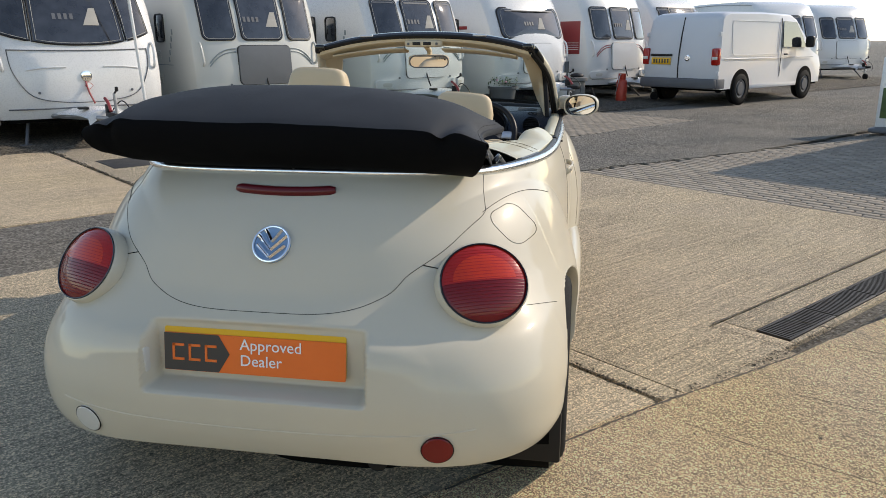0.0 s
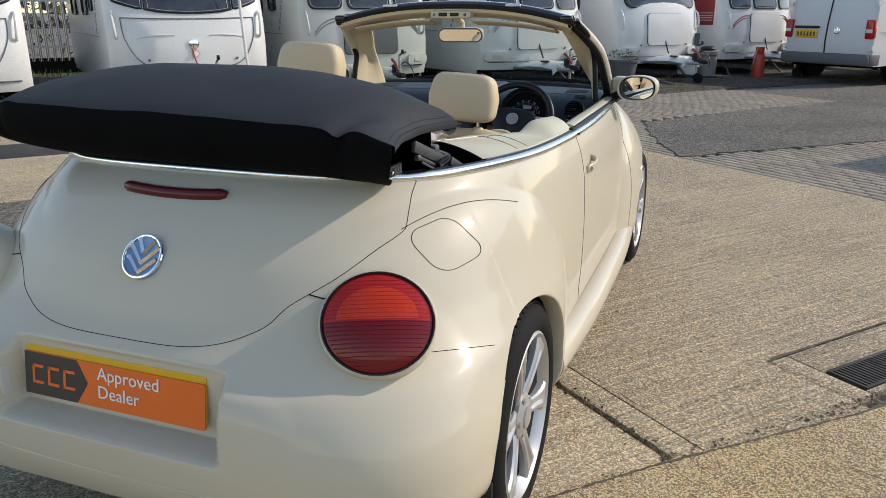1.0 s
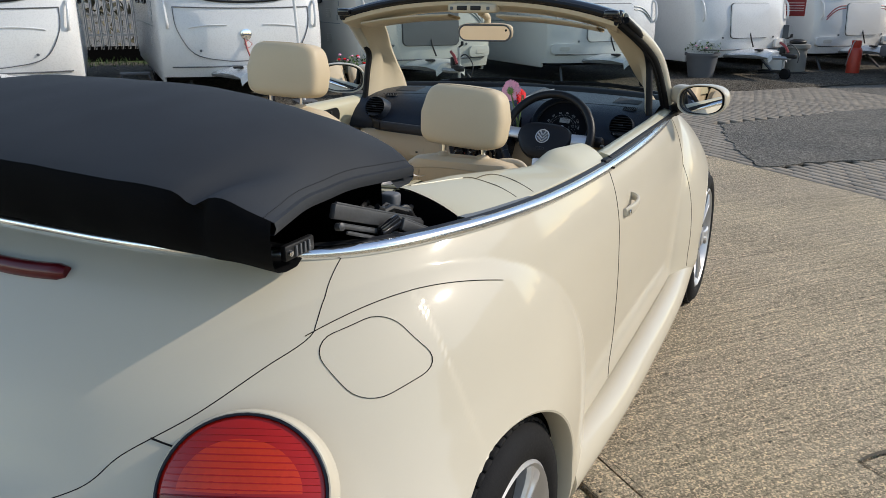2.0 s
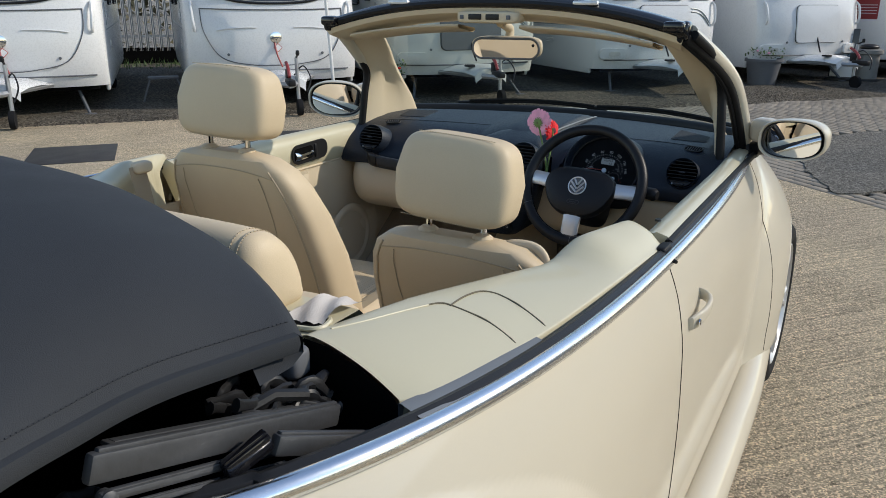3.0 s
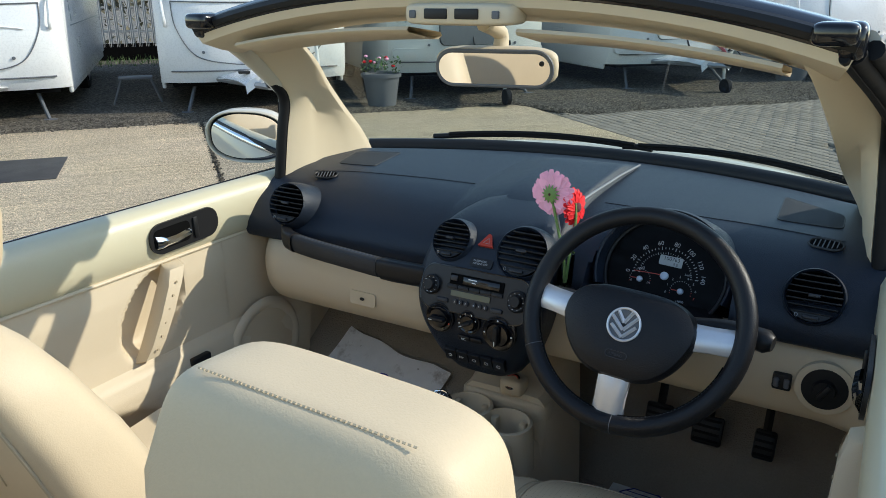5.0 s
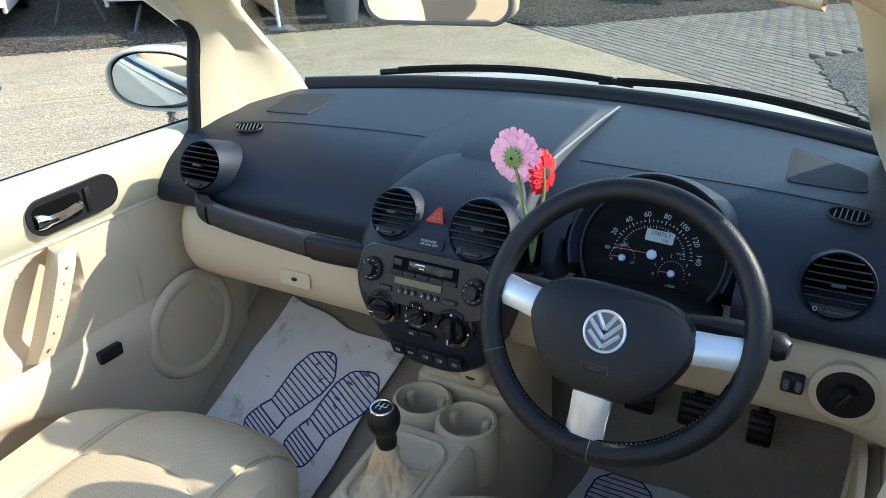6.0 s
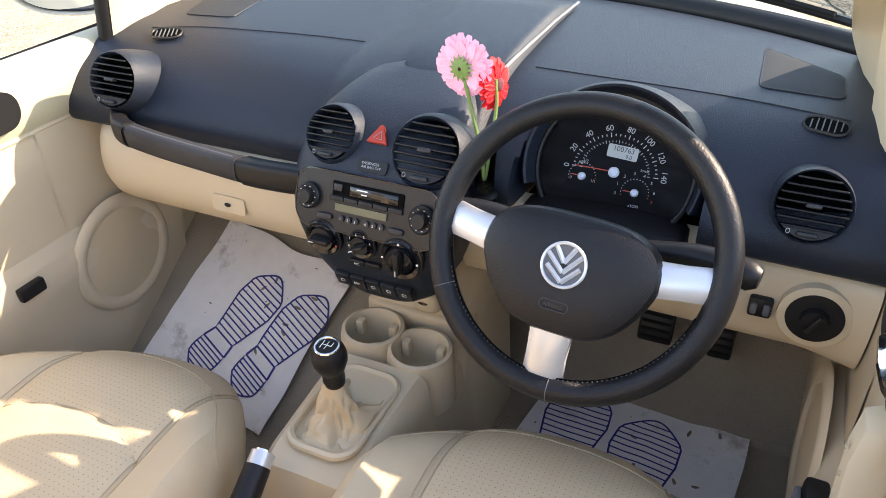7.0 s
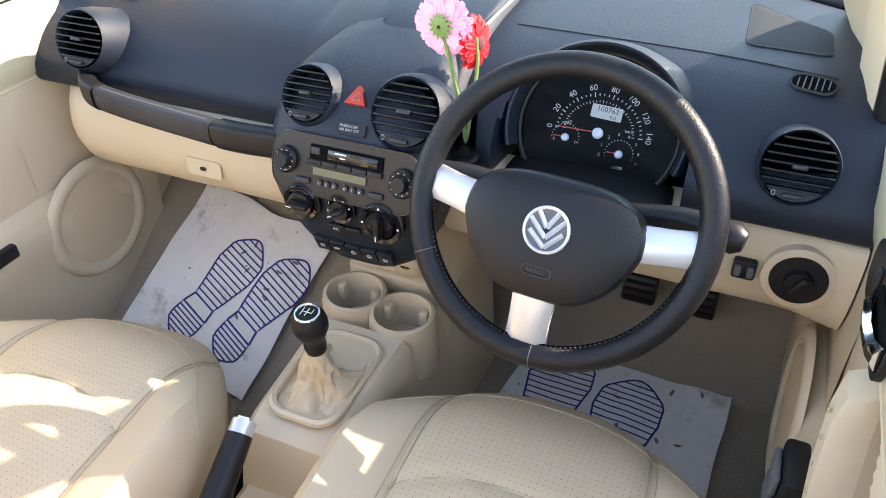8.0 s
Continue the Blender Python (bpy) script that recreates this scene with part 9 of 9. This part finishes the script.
part("cylinder", Geo().lathe([(0.0, 0.0), (0.15, 0.0), (0.155, 0.03), (0.155, 0.55), (0.13, 0.62), (0.06, 0.66), (0.0, 0.66)], 28), RED_PAINT, bottle)
part("collar", Geo().lathe([(0.10, 0.62), (0.11, 0.64), (0.11, 0.80), (0.095, 0.80), (0.09, 0.64)], 24), RED_PAINT, bottle)
part("valve", Geo().tube([(0, 0, 0.64), (0, 0, 0.74)], 0.02, 8), STEEL, bottle)
part("hose", Geo().tube(spline([(0, 0, 0.72), (-0.15, -0.05, 0.78), (-0.24, -0.05, 0.55), (-0.22, 0.05, 0.2)], 6), 0.012, 6), STEEL, bottle)

# white awning pole beside the drawbar
pole = thing("flag_pole", "slender white pole standing by a caravan drawbar", "pole", yard(3.05, -9.55))
part("shaft", Geo().tube([(0.03, -0.05, 0.0), (-0.10, 0.10, 3.2)], 0.022, 10), CARAVAN, pole)
part("foot", Geo().box((0.03, -0.05, 0.02), (0.3, 0.3, 0.04), 0.01), GREY_PLASTIC, pole)

stand = thing("folding_trestle", "dark metal folding trestle step on the gravel", "trestle", yard(0.95, -11.2))
part("top", Geo().box((0, 0, 0.34), (0.42, 0.24, 0.03), 0.008), GREY_PLASTIC, stand)
for sx in (-1, 1):
    for sy in (-1, 1):
        part("leg", Geo().tube([(sx * 0.18, sy * 0.10, 0.33), (sx * 0.30, sy * 0.16, 0.0)], 0.014, 6), GREY_PLASTIC, stand)

# palisade fence behind the row, with rough grass and scrub
fence = thing("palisade_fence", "grey galvanised palisade fence with pointed pales", "fence", yard(0, -18.2), kind="structure")
pale = solid("pale", Geo().grid([[(-0.034, 0.0, z), (-0.017, 0.014, z), (0.0, 0.0, z), (0.017, 0.014, z), (0.034, 0.0, z)] for z in (0.05, 1.75)] + [[(-0.02, 0, 1.85), (-0.01, 0.01, 1.86), (0, 0, 1.9), (0.01, 0.01, 1.86), (0.02, 0, 1.85)]]), STEEL)
for k in range(150):
    ob = new("pale", pale)
    ob.parent, ob.location = fence, (-11 + 0.145 * k, 0, 0.25)
for z in (0.62, 1.62):
    part("rail", Geo().box((0, 0.03, z), (24, 0.05, 0.05)), STEEL, fence)
part("gravel_board", Geo().box((0, 0.02, 0.20), (24, 0.03, 0.34)), VOID, fence)
rg = random.Random(11)
g = Geo()
for _ in range(5000):
    p = Vector(sn(rg.uniform(-12, 16), rg.uniform(-18.6, -16.6), 0.0))
    d = Vector((rg.uniform(-0.05, 0.05), rg.uniform(-0.05, 0.05), rg.uniform(0.05, 0.18)))
    s = Vector((rg.uniform(-1, 1), rg.uniform(-1, 1), 0)).normalized() * 0.012
    g.add([p - s, p + s, p + d], [(0, 1, 2)])
tagged(part("grass", g, LEAF, sharp=0, weld=False), "rough yellow-green grass along the fence", "grass", kind="stuff")
tagged(part("verge", Geo().grid([[sn(s, n, 0.02 + 0.03 * noise.noise((s, n, 0))) for s in np.linspace(-13, 17, 40)] for n in (-20.5, -19, -18, -17, -16.4)], flip=False), GRASS, sharp=0), "grassy earth verge by the fence", "verge", kind="structure")
g = Geo()
for _ in range(7000):
    s_, h = rg.uniform(-16, 22), rg.random() ** 1.6
    p = Vector(sn(s_, -19.6 - 2.4 * rg.random(), h * (2.0 + 0.9 * noise.noise((s_ * 0.4, 0, 0)))))
    d = Vector((rg.uniform(-1, 1), rg.uniform(-1, 1), rg.uniform(-0.3, 1))).normalized() * rg.uniform(0.08, 0.2)
    s = d.cross(Vector((rg.random(), rg.random(), 1))).normalized() * 0.05
    g.add([p - s, p + d, p + s], [(0, 1, 2)])
tagged(part("scrub", g, SCRUB, sharp=0, weld=False), "dry brown and green scrub behind the fence", "bushes", kind="stuff")

# plain building added out of sight to cast the shade on the pavers
hall = thing("unseen_building", "plain rendered single-storey building", "building", yard(11.7, -1.05))
part("wall", Geo().box((6.0, -4.0, 1.5), (12, 8, 3.0), 0.02), mat("weathered_render", (0.30, 0.275, 0.24), 0.9, var=0.12, fine=30, bump=0.002), hall)
part("roof", Geo().box((6.0, -4.0, 3.06), (12.3, 8.3, 0.12), 0.02), GREY_PLASTIC, hall)

# far tree line
g = Geo()
for _ in range(5200):
    s_ = rg.uniform(-70, 150)
    n_ = -75 - 8 * rg.random()
    p = Vector(sn(s_, n_, (rg.random() ** 1.2) * (4.5 + 2.2 * noise.noise((s_ * 0.08, 0, 0)))))
    d = Vector((rg.uniform(-1, 1), rg.uniform(-1, 1), rg.uniform(-0.4, 1))).normalized() * rg.uniform(0.6, 1.4)
    s = d.cross(Vector((rg.random(), rg.random(), 1))).normalized() * 0.5
    g.add([p - s, p + d, p + s], [(0, 1, 2)])
tagged(part("far_trees", g, SCRUB, sharp=0, weld=False), "distant hazy line of trees", "trees", kind="stuff")
